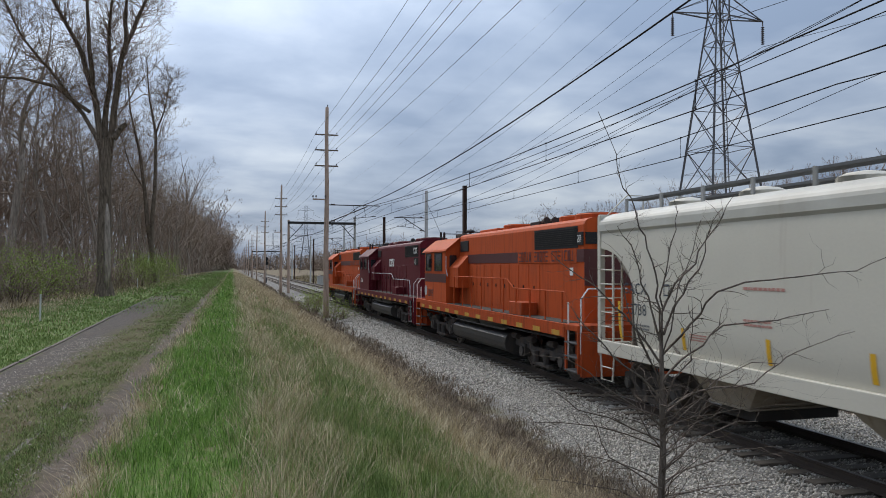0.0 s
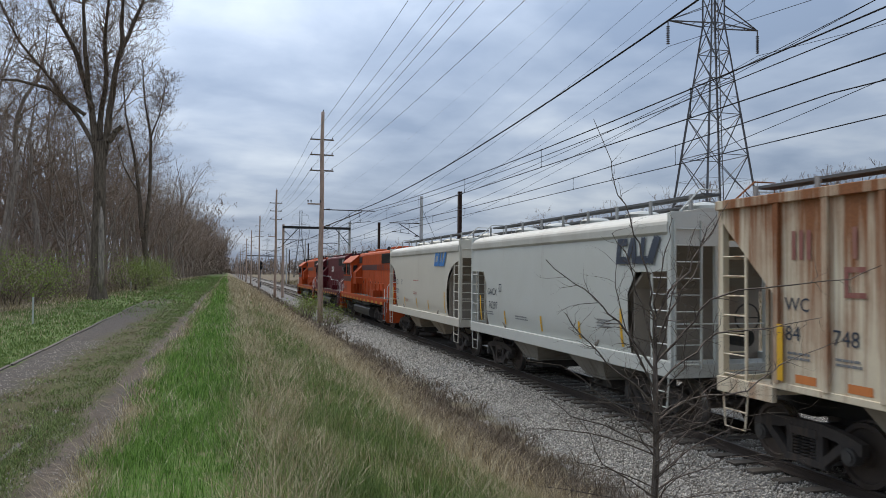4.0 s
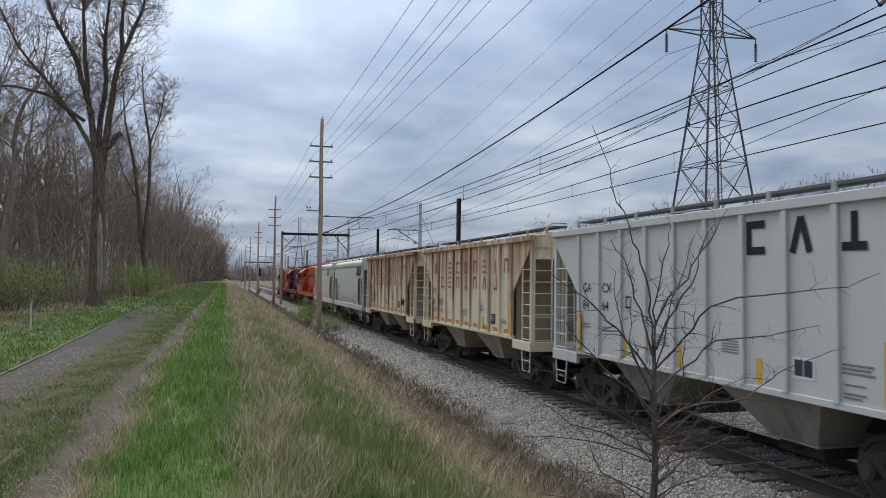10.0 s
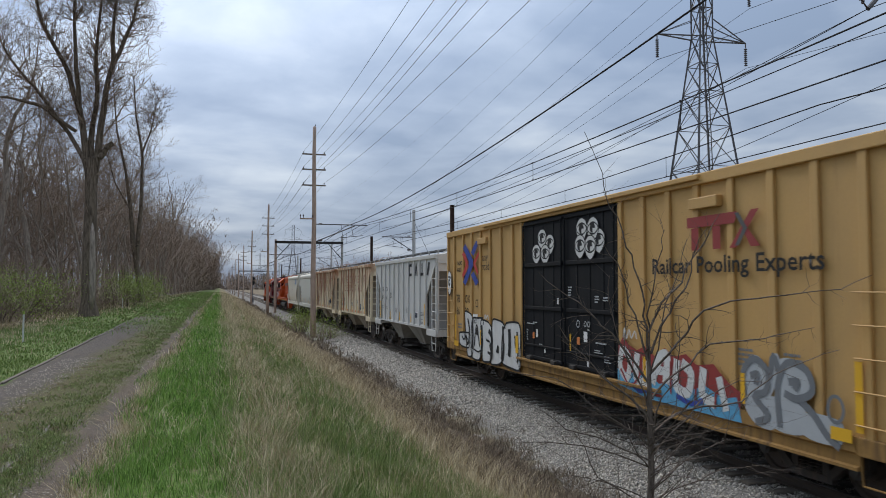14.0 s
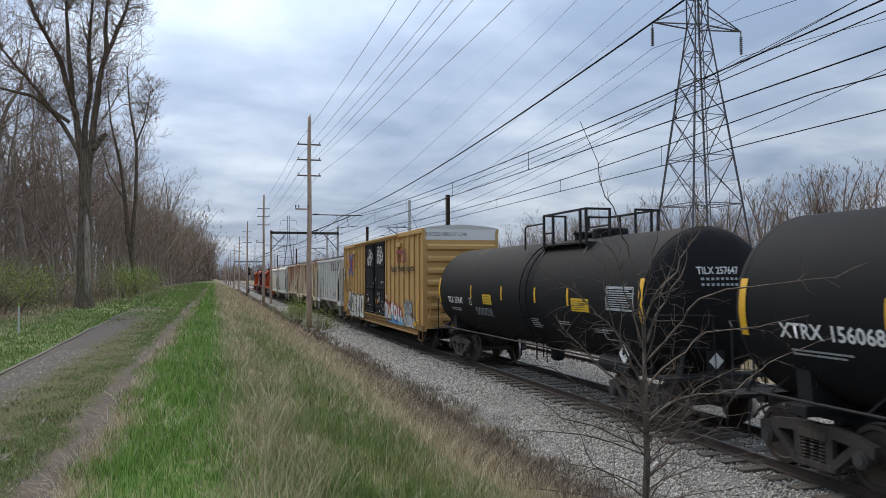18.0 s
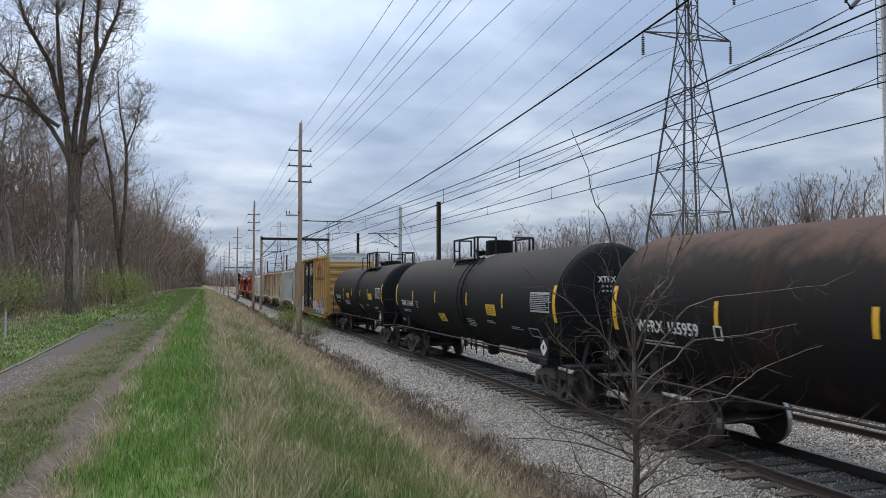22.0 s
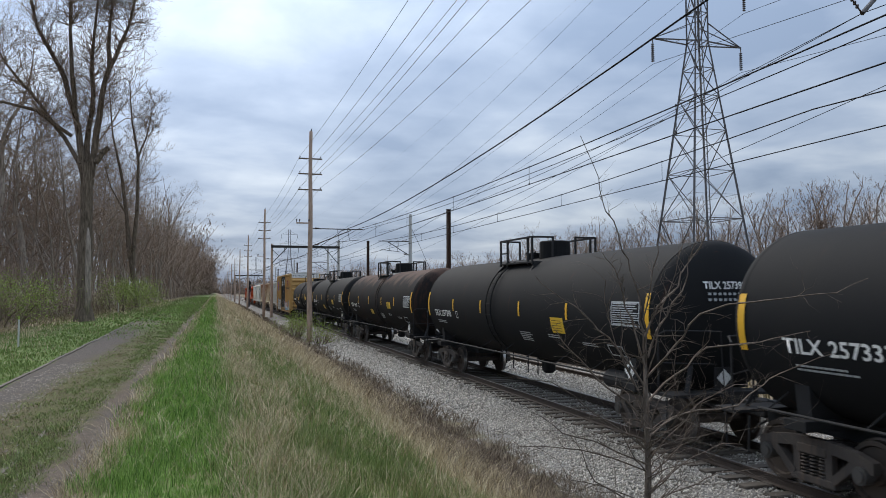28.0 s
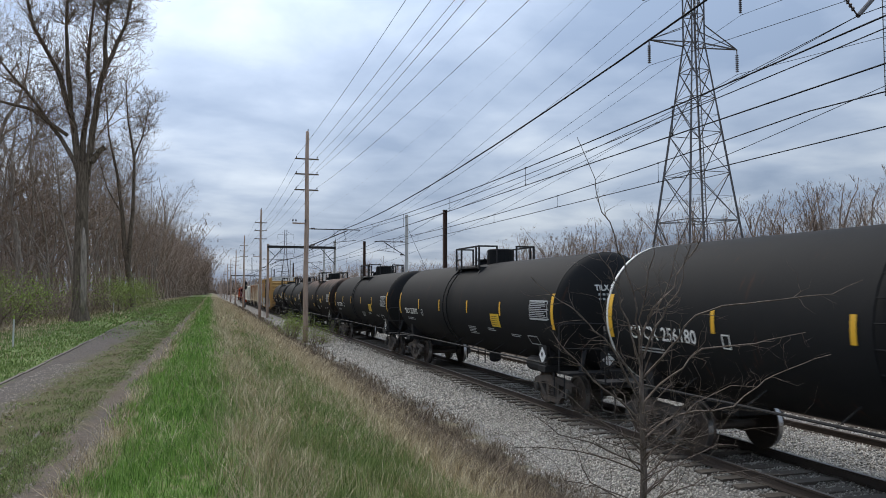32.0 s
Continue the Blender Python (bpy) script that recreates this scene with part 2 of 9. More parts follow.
M = {
    "ground": ground_material(),
    "green": leafy("grass_green", (0.04, 0.105, 0.012), (0.33, 0.49, 0.12)),
    "olive": leafy("grass_olive", (0.07, 0.115, 0.025), (0.33, 0.385, 0.14)),
    "bankgreen": leafy("grass_bank_green", (0.05, 0.10, 0.02), (0.29, 0.38, 0.12)),
    "straw": leafy("grass_straw", (0.24, 0.185, 0.10), (0.70, 0.58, 0.38)),
    "weed": leafy("dead_weed", (0.08, 0.06, 0.042), (0.27, 0.208, 0.15)),
    "turf": leafy("short_turf", (0.085, 0.13, 0.03), (0.23, 0.295, 0.085)),
    "mat": leafy("dead_turf", (0.09, 0.075, 0.035), (0.34, 0.27, 0.15)),
    "leaf": leafy("young_leaf", (0.14, 0.20, 0.03), (0.36, 0.46, 0.10)),
    "bark": bark("bark_grey", (0.058, 0.045, 0.034), (0.21, 0.167, 0.126)),
    "twig": bark("twig_grey", (0.125, 0.092, 0.070), (0.37, 0.285, 0.222)),
    "farwood": bark("far_wood", (0.13, 0.10, 0.082), (0.36, 0.288, 0.235)),
    "bark_pale": bark("bark_pale", (0.135, 0.113, 0.092), (0.41, 0.345, 0.285)),
    "sapling": bark("bark_sapling", (0.06, 0.047, 0.039), (0.20, 0.162, 0.135), 14.0),
    "stone": leafy("ballast_stone", (0.20, 0.185, 0.16), (0.56, 0.52, 0.46), 0.9),
    "pebble": leafy("path_pebble", (0.07, 0.06, 0.05), (0.34, 0.30, 0.26), 0.9),
    "tie": plain("sleeper_wood", (0.10, 0.083, 0.066), 0.9, vary=0.45, scale=4, bump=0.5),
    "rail": plain("rail_side_rust", (0.06, 0.044, 0.035), 0.75, 0.3, vary=0.3, scale=6),
    "railtop": plain("rail_head_steel", (0.17, 0.155, 0.145), 0.5, 0.55, vary=0.1, scale=8),
    "pole": plain("pole_wood", (0.43, 0.315, 0.245), 0.9, vary=0.35, scale=3, bump=0.5, grime=0.6, grime_color=(0.13, 0.085, 0.06)),
    "armwood": plain("crossarm_wood", (0.16, 0.13, 0.105), 0.9, vary=0.35, scale=3, bump=0.4),
    "polepale": plain("pole_pale", (0.42, 0.41, 0.38), 0.85, vary=0.2, scale=3, bump=0.3, grime=0.3),
    "polegrey": plain("pole_grey_white", (0.52, 0.52, 0.50), 0.8, vary=0.15, scale=3, bump=0.2, grime=0.3),
    "rustpost": plain("post_rust", (0.06, 0.032, 0.022), 0.85, 0.2, vary=0.35, scale=3),
    "galv": plain("galvanised_steel", (0.12, 0.115, 0.118), 0.65, 0.35, vary=0.25, scale=2),
    "dark": plain("dark_steel", (0.035, 0.034, 0.034), 0.6, 0.4, vary=0.3, scale=4),
    "black": plain("black_paint", (0.022, 0.022, 0.023), 0.7, vary=0.2, scale=5, bump=0.05, spec=0.2),
    "wire": plain("wire_black", (0.022, 0.022, 0.024), 0.85, 0.0, spec=0.1),
    "wiregrey": plain("wire_aluminium", (0.20, 0.21, 0.225), 0.5, 0.6),
    "insul": plain("insulator_brown", (0.035, 0.02, 0.017), 0.3),
}

# ---- mesh helpers ----
def mesh_of(bm, name, material):
    me = bpy.data.meshes.new(name)
    bm.to_mesh(me)
    bm.free()
    for m in material if isinstance(material, (list, tuple)) else (material,):
        me.materials.append(M[m] if isinstance(m, str) else m)
    return me


def part(name, bm, material, parent=None, label="", smooth=False):
    """Links a bmesh as one mesh object, under a thing or a part where a parent is given."""
    me = mesh_of(bm, name, material)
    if smooth:
        me.shade_smooth()
    ob = new(name, me)
    ob.parent = parent
    return tagged(ob, label)


def thing(name, label, category, group="", kind="", at=(0, 0, 0)):
    ob = new(name)
    ob.empty_display_size = 0.2
    ob.location = at
    return tagged(ob, label, category, group, kind)


def BM():
    return bmesh.new()


def box(bm, x0, x1, y0, y1, z0, z1, bevel=0.0):
    vs = [bm.verts.new(p) for p in ((x0, y0, z0), (x1, y0, z0), (x1, y1, z0), (x0, y1, z0), (x0, y0, z1), (x1, y0, z1), (x1, y1, z1), (x0, y1, z1))]
    fs = [bm.faces.new([vs[i] for i in f]) for f in ((3, 2, 1, 0), (4, 5, 6, 7), (0, 1, 5, 4), (1, 2, 6, 5), (2, 3, 7, 6), (3, 0, 4, 7))]
    if bevel:
        bmesh.ops.bevel(bm, geom=list({e for f in fs for e in f.edges}), offset=bevel, segments=2, profile=0.5, affect="EDGES")
    return bm


def frame_axes(d):
    d = d.normalized()
    a = d.cross(Vector((0, 0, 1)) if abs(d.z) < 0.95 else Vector((1, 0, 0))).normalized()
    return a, d.cross(a).normalized()


def rod(bm, p, q, r, n=8, r2=None, caps=True):
    """A round bar, or a cone, from p to q."""
    p, q = Vector(p), Vector(q)
    a, b = frame_axes(q - p)
    rings = []
    for o, rr in ((p, r), (q, r if r2 is None else r2)):
        rings.append([bm.verts.new(o + a * (rr * math.cos(2 * math.pi * k / n)) + b * (rr * math.sin(2 * math.pi * k / n))) for k in range(n)])
    for k in range(n):
        bm.faces.new((rings[0][k], rings[0][(k + 1) % n], rings[1][(k + 1) % n], rings[1][k]))
    if caps:
        bm.faces.new(rings[0][::-1])
        bm.faces.new(rings[1])
    return bm


def bar(bm, p, q, w, h):
    """A rectangular bar from p to q, w across and h in the other way."""
    p, q = Vector(p), Vector(q)
    a, b = frame_axes(q - p)
    ends = [[bm.verts.new(o + a * (w / 2 * i) + b * (h / 2 * j)) for i, j in ((-1, -1), (1, -1), (1, 1), (-1, 1))] for o in (p, q)]
    for k in range(4):
        bm.faces.new((ends[0][k], ends[0][(k + 1) % 4], ends[1][(k + 1) % 4], ends[1][k]))
    bm.faces.new(ends[0][::-1])
    bm.faces.new(ends[1])
    return bm


def tube(bm, pts, radii, n=8):
    """One continuous round tube through pts."""
    pts = [Vector(p) for p in pts]
    rings = []
    ref = None
    for k, p in enumerate(pts):
        d = (pts[min(k + 1, len(pts) - 1)] - pts[max(k - 1, 0)]).normalized()
        if ref is None:
            ref = frame_axes(d)[0]
        a = ref - d * ref.dot(d)
        a = a.normalized() if a.length > 0.05 else frame_axes(d)[0]
        ref, b = a, d.cross(a)
        r = radii[k] if isinstance(radii, (list, tuple)) else radii
        rings.append([bm.verts.new(p + a * (r * math.cos(2 * math.pi * j / n)) + b * (r * math.sin(2 * math.pi * j / n))) for j in range(n)])
    for r0, r1 in zip(rings, rings[1:]):
        for j in range(n):
            bm.faces.new((r0[j], r0[(j + 1) % n], r1[(j + 1) % n], r1[j]))
    bm.faces.new(rings[0][::-1])
    bm.faces.new(rings[-1])
    return bm


def pipe(bm, pts, r, n=6):
    return tube(bm, pts, r, n)


def extrude_y(bm, poly, y0, y1):
    """A solid with the outline poly of (x, z) points, counter-clockwise seen from -y, between y0 and y1."""
    a = [bm.verts.new((x, y0, z)) for x, z in poly]
    b = [bm.verts.new((x, y1, z)) for x, z in poly]
    k = len(poly)
    for i in range(k):
        bm.faces.new((a[i], a[(i + 1) % k], b[(i + 1) % k], b[i]))
    bm.faces.new(a[::-1])
    bm.faces.new(b)
    bmesh.ops.recalc_face_normals(bm, faces=bm.faces[:])
    return bm


def extrude_x(bm, poly, x0, x1):
    """The same with an outline of (y, z) points between x0 and x1."""
    a = [bm.verts.new((x0, y, z)) for y, z in poly]
    b = [bm.verts.new((x1, y, z)) for y, z in poly]
    k = len(poly)
    for i in range(k):
        bm.faces.new((a[i], a[(i + 1) % k], b[(i + 1) % k], b[i]))
    bm.faces.new(a[::-1])
    bm.faces.new(b)
    bmesh.ops.recalc_face_normals(bm, faces=bm.faces[:])
    return bm


def lathe(bm, profile, axis="y", n=24, centre=(0, 0, 0)):
    """Turns (along, radius) pairs round an axis through centre."""
    cx, cy, cz = centre
    rings = []
    for s, r in profile:
        ring = []
        for k in range(n):
            u, v = r * math.cos(2 * math.pi * k / n), r * math.sin(2 * math.pi * k / n)
            p = {"y": (cx + u, cy + s, cz + v), "x": (cx + s, cy + u, cz + v), "z": (cx + u, cy + v, cz + s)}[axis]
            ring.append(bm.verts.new(p))
        rings.append(ring)
    for r0, r1 in zip(rings, rings[1:]):
        for k in range(n):
            bm.faces.new((r0[k], r0[(k + 1) % n], r1[(k + 1) % n], r1[k]))
    bm.faces.new(rings[0])
    bm.faces.new(rings[-1])
    bmesh.ops.recalc_face_normals(bm, faces=bm.faces[:])
    return bm


def raw_mesh(name, verts, faces, material, smooth=False):
    """A mesh from arrays of equal-sized faces."""
    verts, faces = np.asarray(verts, np.float32), np.asarray(faces, np.int32)
    me = bpy.data.meshes.new(name)
    k = faces.shape[1]
    me.vertices.add(len(verts))
    me.vertices.foreach_set("co", verts.ravel())
    me.loops.add(faces.size)
    me.loops.foreach_set("vertex_index", faces.ravel())
    me.polygons.add(len(faces))
    me.polygons.foreach_set("loop_start", np.arange(0, faces.size, k, dtype=np.int32))
    me.update(calc_edges=True)
    me.materials.append(M[material])
    if smooth:
        me.shade_smooth()
    return me


def ground_z(x, y):
    """Height of the ground: raised path, bank down to the ballast, shoulder, and the far field."""
    xs = np.array([-400.0, -40, -9, -6, -3.9, -3.3, -2.6, -1.6, -1.3, -1.0, 0.3, 1.6, 3.0, 4.6, 5.6, 6.2, 7.7, 8.0, 10.7, 11.2, 12.0, 15.0, 15.6, 16.8, 18.0, 24.0, 60.0, 700.0])
    zs = np.array([1.3, 1.3, 1.35, 1.42, 1.40, 1.37, 1.41, 1.40, 1.36, 1.40, 1.38, 1.05, 0.42, -0.25, -0.52, -0.50, -0.29, -0.215, -0.185, -0.25, -0.175, -0.175, -0.27, -0.6, -0.8, -0.6, -0.3, 0.0])
    return np.interp(x, xs, zs)

# ---- ground ----
def build_ground():
    rng = np.random.default_rng(3)
    xs = np.concatenate([[-400, -250, -150, -90, -60, -40, -28, -20, -15, -12, -10], np.arange(-9, 18.1, 0.3), [19, 20, 22, 24, 28, 34, 42, 52, 65, 80, 110, 160, 240, 400, 700]])
    ys = np.concatenate([[-120, -60, -30, -15], np.arange(-8, 50, 0.5), np.arange(50, 120, 2.0), np.geomspace(122, 3000, 34)])
    X, Y = np.meshgrid(xs, ys)
    Z = ground_z(X, Y)
    rough = np.where((X > -4.2) & (X < -0.7), 0.006, np.where((X > 0.2) & (X < 5.6), 0.05, np.where((X > 5.6) & (X < 17), 0.012, 0.015)))
    Z = Z + rng.normal(0, 1, Z.shape) * rough
    Z[-1] += 0
    k, n = len(xs), len(ys)
    i = (np.arange(n - 1)[:, None] * k + np.arange(k - 1)[None]).ravel()
    me = raw_mesh("ground", np.stack([X, Y, Z], -1).reshape(-1, 3), np.stack([i, i + 1, i + k + 1, i + k], -1), "ground", True)
    tagged(new("ground", me), "grassy bank, gravel path and pale ballast bed", "ground", kind="structure")


build_ground()


# ---- tracks ----
def rail_mesh(y0, y1):
    prof = [(-0.07, -0.17), (0.07, -0.17), (0.07, -0.155), (0.012, -0.135), (0.012, -0.045), (0.036, -0.03), (0.036, -0.004), (0.028, 0.0), (-0.028, 0.0), (-0.036, -0.004), (-0.036, -0.03), (-0.012, -0.045), (-0.012, -0.135), (-0.07, -0.155)]
    bm = extrude_y(BM(), prof, y0, y1)
    for f in bm.faces:
        if f.normal.z > 0.5 and f.calc_center_median().z > -0.01:
            f.material_index = 1
    return mesh_of(bm, "rail", ("rail", "railtop"))


def build_track(x, number):
    tr = thing("track", "steel rails on dark timber sleepers in pale ballast", "railway track", kind="structure", at=(x, 0, 0))
    me = rail_mesh(-60, 900)
    if number == 2:
        me.materials[1] = M["rail"]
    for side in (-1, 1):
        r = new("rail", me)
        r.parent, r.location = tr, (side * 0.7525, 0, 0)
    rng = random.Random(number)
    shapes = []
    for k in range(4):
        bm = box(BM(), -1.3, 1.3, -0.115, 0.115, -0.33, -0.162, 0.012)
        for v in bm.verts:
            v.co += Vector((rng.uniform(-0.02, 0.02), rng.uniform(-0.008, 0.008), rng.uniform(-0.006, 0.006)))
        box(bm, -0.85, -0.65, -0.1, 0.1, -0.168, -0.155)
        box(bm, 0.65, 0.85, -0.1, 0.1, -0.168, -0.155)
        shapes.append(mesh_of(bm, "sleeper", "tie"))
    near = 110 if number == 1 else 40
    far = BM()
    for k in range(-8, 420):
        y = k * 0.54
        if 0 <= k - 8 < near:
            s = new("sleeper", shapes[rng.randrange(4)])
            s.parent, s.location = tr, (rng.uniform(-0.05, 0.05), y, rng.uniform(-0.012, 0.012))
            s.rotation_euler = (0, 0, rng.uniform(-0.012, 0.012))
        else:
            box(far, -1.3, 1.3, y - 0.115, y + 0.115, -0.33, -0.162)
    tagged(part("sleepers", far, "tie", tr, "row of dark timber sleepers"), kind="stuff")


TRACK2_X = 13.55
build_track(GAUGE_X, 1)
build_track(TRACK2_X, 2)


# ---- poles, brackets and wires ----
def wire_mesh(bm, p, q, sag, r, n=14, sides=4):
    p, q = Vector(p), Vector(q)
    pts = [p.lerp(q, k / n) - Vector((0, 0, 4 * sag * (k / n) * (1 - k / n))) for k in range(n + 1)]
    tube(bm, pts, r, sides)


POLE_X, POLE_Y = 6.1, [-1, 51.2, 101, 153, 205, 259, 314, 368, 422, 476, 530, 590]
ARMS = (12.0, 10.95, 9.87)


def utility_pole(y, k):
    z0 = float(ground_z(POLE_X, y)) - 0.3
    top = 13.95 - 0.12 * (k % 3)
    t = thing("utility_pole", "weathered wooden utility pole with three crossarms beside the track", "utility pole", "line poles", at=(POLE_X, y, z0))
    bm = BM()
    n = 9
    line = [(0.02 * math.sin(j * 1.3 + k), 0, (top - z0) * j / n) for j in range(n + 1)]
    tube(bm, line + [(line[-1][0], 0, top - z0 + 0.07)], [0.195 - 0.009 * j for j in range(n + 1)] + [0.05], 14)
    part("shaft", bm, "pole", t, smooth=True)
    bm = rod(BM(), (-0.10, 0, top - z0 - 0.02), (0.05, 0, top - z0 + 0.10), 0.02, 6)
    rod(bm, (0.04, 0, top - z0 + 0.09), (0.04, 0, top - z0 + 0.20), 0.03, 8)
    part("top_pin", bm, "dark", t)
    for z in ARMS:
        arm = part("crossarm", box(BM(), -0.80, 0.80, 0.12, 0.21, z - z0 - 0.045, z - z0 + 0.045, 0.01), "armwood", t)
        for x in (-0.7, 0.7):
            part("insulator", lathe(BM(), [(0, 0.016), (0.05, 0.018), (0.06, 0.036), (0.09, 0.03), (0.11, 0.038), (0.14, 0.012)], "z", 8, (x, 0.165, z - z0 + 0.045)), "insul", arm)
        bm = BM()
        bar(bm, (-0.40, 0.115, z - z0 - 0.04), (0, 0.15, z - z0 - 0.18), 0.02, 0.006)
        bar(bm, (0.40, 0.115, z - z0 - 0.04), (0, 0.15, z - z0 - 0.18), 0.02, 0.006)
        part("arm_brace", bm, "dark", t)
    # short side arm with three pins
    za = 7.55 - z0
    sidearm = part("side_arm", box(BM(), -0.95, 0.05, -0.16, -0.08, za - 0.045, za + 0.045, 0.008), "pole", t)
    for x in (-0.92, -0.72, -0.1):
        part("insulator", lathe(BM(), [(0, 0.02), (0.1, 0.02), (0.12, 0.05), (0.2, 0.04), (0.24, 0.015)], "z", 8, (x, -0.12, za + 0.045)), "insul", sidearm)
    cantilever(t, 0.0, GAUGE_X - POLE_X, -z0)
    return t


def cantilever(t, x0, x1, dz):
    """The bracket that holds messenger and contact wire out from a pole at x0 over the wire at x1."""
    s = 1 if x1 > x0 else -1
    zt, zl = 7.2 + dz, 5.95 + dz
    part("top_tube", rod(BM(), (x0, 0, zt), (x1 + 0.35 * s, 0, zt), 0.035, 8), "dark", t)
    part("strut", rod(BM(), (x0, 0, zl), (x1 - 0.5 * s, 0, zt - 0.06), 0.035, 8), "dark", t)
    bm = rod(BM(), (x1 - 1.5 * s, 0, zt - 0.9), (x1 + 0.1 * s, 0, zt - 0.72), 0.022, 6)
    rod(bm, (x1 - 1.45 * s, 0, zt - 0.03), (x1 - 1.3 * s, 0, zt - 0.9), 0.016, 6)
    rod(bm, (x1 - 0.75 * s, 0, zt - 0.03), (x1 - 0.6 * s, 0, zt - 0.8), 0.016, 6)
    part("steady_arm", bm, "dark", t)
    for z in (zt, zl):
        part("insulator", lathe(BM(), [(0, 0.04), (0.03, 0.075), (0.08, 0.045), (0.12, 0.075), (0.17, 0.045), (0.21, 0.075), (0.26, 0.04)], "x", 10, (x0 + s * 0.32 - (0.26 if s < 0 else 0), 0, z + (0.02 if z == zt else 0.16))), "insul", t)


for k, y in enumerate(POLE_Y):
    utility_pole(y, k)

FAR_X, FAR_Y = 16.0, [14.3, 62.5, 112, 162, 214, 268]


def far_pole(y, k):
    z0 = float(ground_z(FAR_X, y)) - 0.2
    first = k == 0
    t = thing("catenary_pole", "pale grey catenary pole with a wire bracket beyond the tracks", "catenary pole", "far poles", at=(FAR_X + (0.22 if first else 0.0), y, z0))
    top = 12.5 if first else 9.55
    bm = rod(BM(), (0, 0, 0), (0, 0, top - z0), 0.17 if first else 0.18, 14, 0.14 if first else 0.13)
    part("shaft", bm, "polegrey", t, smooth=False)
    if not first:
        cantilever(t, 0.0, TRACK2_X - FAR_X, -z0)
    else:
        bm = BM()
        for j in range(26):
            z = 7.8 + j * 0.16 - z0
            rod(bm, (-0.34, 0, z), (-0.34, 0, z + 0.15), 0.012, 6)
            rod(bm, (-0.36, 0, z), (-0.20, 0, z), 0.008, 4)
        part("step_rail", bm, "galv", t)
        bm = rod(BM(), (-0.1, 0, 10.75 - z0), (-1.13, 0, 9.73 - z0), 0.06, 8)
        part("brace", bm, "galv", t, "grey steel brace")
        bm = rod(BM(), (-1.95, 0, 10.6 - z0), (-1.13, 0, 9.73 - z0), 0.02, 6)
        for j in range(9):
            p = Vector((-1.95, 0, 10.6 - z0)).lerp(Vector((-1.13, 0, 9.73 - z0)), (j + 1) / 11)
            lathe(bm, [(-0.02, 0.03), (0.0, 0.06), (0.02, 0.03)], "x", 8, p)
        part("strain_insulator", bm, "insul", t)
    if not first:
        bm = rod(BM(), (0, 0, 8.6 - z0), (3.4, -3.0, 0.1), 0.015, 4)
        part("guy_wire", bm, "wire", t)


for k, y in enumerate(FAR_Y):
    far_pole(y, k)


def steel_post(x, y, top):
    z0 = float(ground_z(x, y)) - 0.2
    t = thing("steel_post", "bare rust-brown steel post beyond the tracks", "post", "steel posts", at=(x, y, z0))
    bm = box(BM(), -0.13, 0.13, -0.008, 0.008, 0, top - z0)
    box(bm, -0.13, -0.115, -0.13, 0.13, 0, top - z0)
    box(bm, 0.115, 0.13, -0.13, 0.13, 0, top - z0)
    part("shaft", bm, "rustpost", t)
    part("cap_plate", box(BM(), -0.15, 0.15, -0.15, 0.15, top - z0, top - z0 + 0.02), "rustpost", t)


for x, y, top in ((16.0, 51.4, 8.8), (16.0, 81.2, 8.45), (16.0, 156, 8.8), (16.0, 205, 8.9)):
    steel_post(x, y, top)


def gantry(y, x0, x1, zb):
    t = thing("wire_gantry", "dark steel beam on two wooden posts spanning the tracks", "gantry", "gantries", at=(0, y, 0))
    for x, m, top in ((x0, "pole", zb + 0.35), (x1, "polepale", zb + 0.9)):
        part("post", rod(BM(), (x, 0, float(ground_z(x, y)) - 0.6), (x, 0, top), 0.19, 10, 0.15), m, t)
    bm = box(BM(), x0 - 0.1, x1 + 0.1, -0.16, -0.14, zb - 0.16, zb + 0.16)
    box(bm, x0 - 0.1, x1 + 0.1, -0.24, -0.04, zb + 0.14, zb + 0.16)
    box(bm, x0 - 0.1, x1 + 0.1, -0.24, -0.04, zb - 0.16, zb - 0.14)
    part("beam", bm, "dark", t, "dark riveted steel beam")
    for x, s in ((x0, 1), (x1, -1)):
        bm = bar(BM(), (x, -0.15, zb - 2.2), (x + s * 1.9, -0.15, zb - 0.1), 0.09, 0.09)
        bar(bm, (x + s * 0.9, -0.15, zb - 1.2), (x, -0.15, zb - 0.4), 0.06, 0.06)
        part("knee_brace", bm, "dark", t)
    for x in (GAUGE_X - 0.9, GAUGE_X + 0.9, TRACK2_X - 1):
        part("hanger", rod(BM(), (x, -0.15, zb - 0.8), (x, -0.15, zb - 0.1), 0.03, 6), "dark", t)


gantry(99.0, 6.93, 15.55, 8.72)
gantry(260.0, 6.3, 15.6, 8.2)


def run_wires(name, label, runs, material, radius):
    """One object for each wire; runs of (x0, y0, z0, x1, y1, z1, sag)."""
    for a in runs:
        bm = BM()
        wire_mesh(bm, a[:3], a[3:6], a[6], radius)
        tagged(part(name, bm, material), label, "wire", "overhead wires")


for x in (-0.7, 0.7):
    for z in ARMS:
        run_wires("line_wire", "thin grey line wire on the pole crossarms", [(POLE_X + x, a + 0.15, z + 0.18, POLE_X + x, b + 0.15, z + 0.18, 0.55) for a, b in zip(POLE_Y, POLE_Y[1:8])], "wiregrey", 0.010)


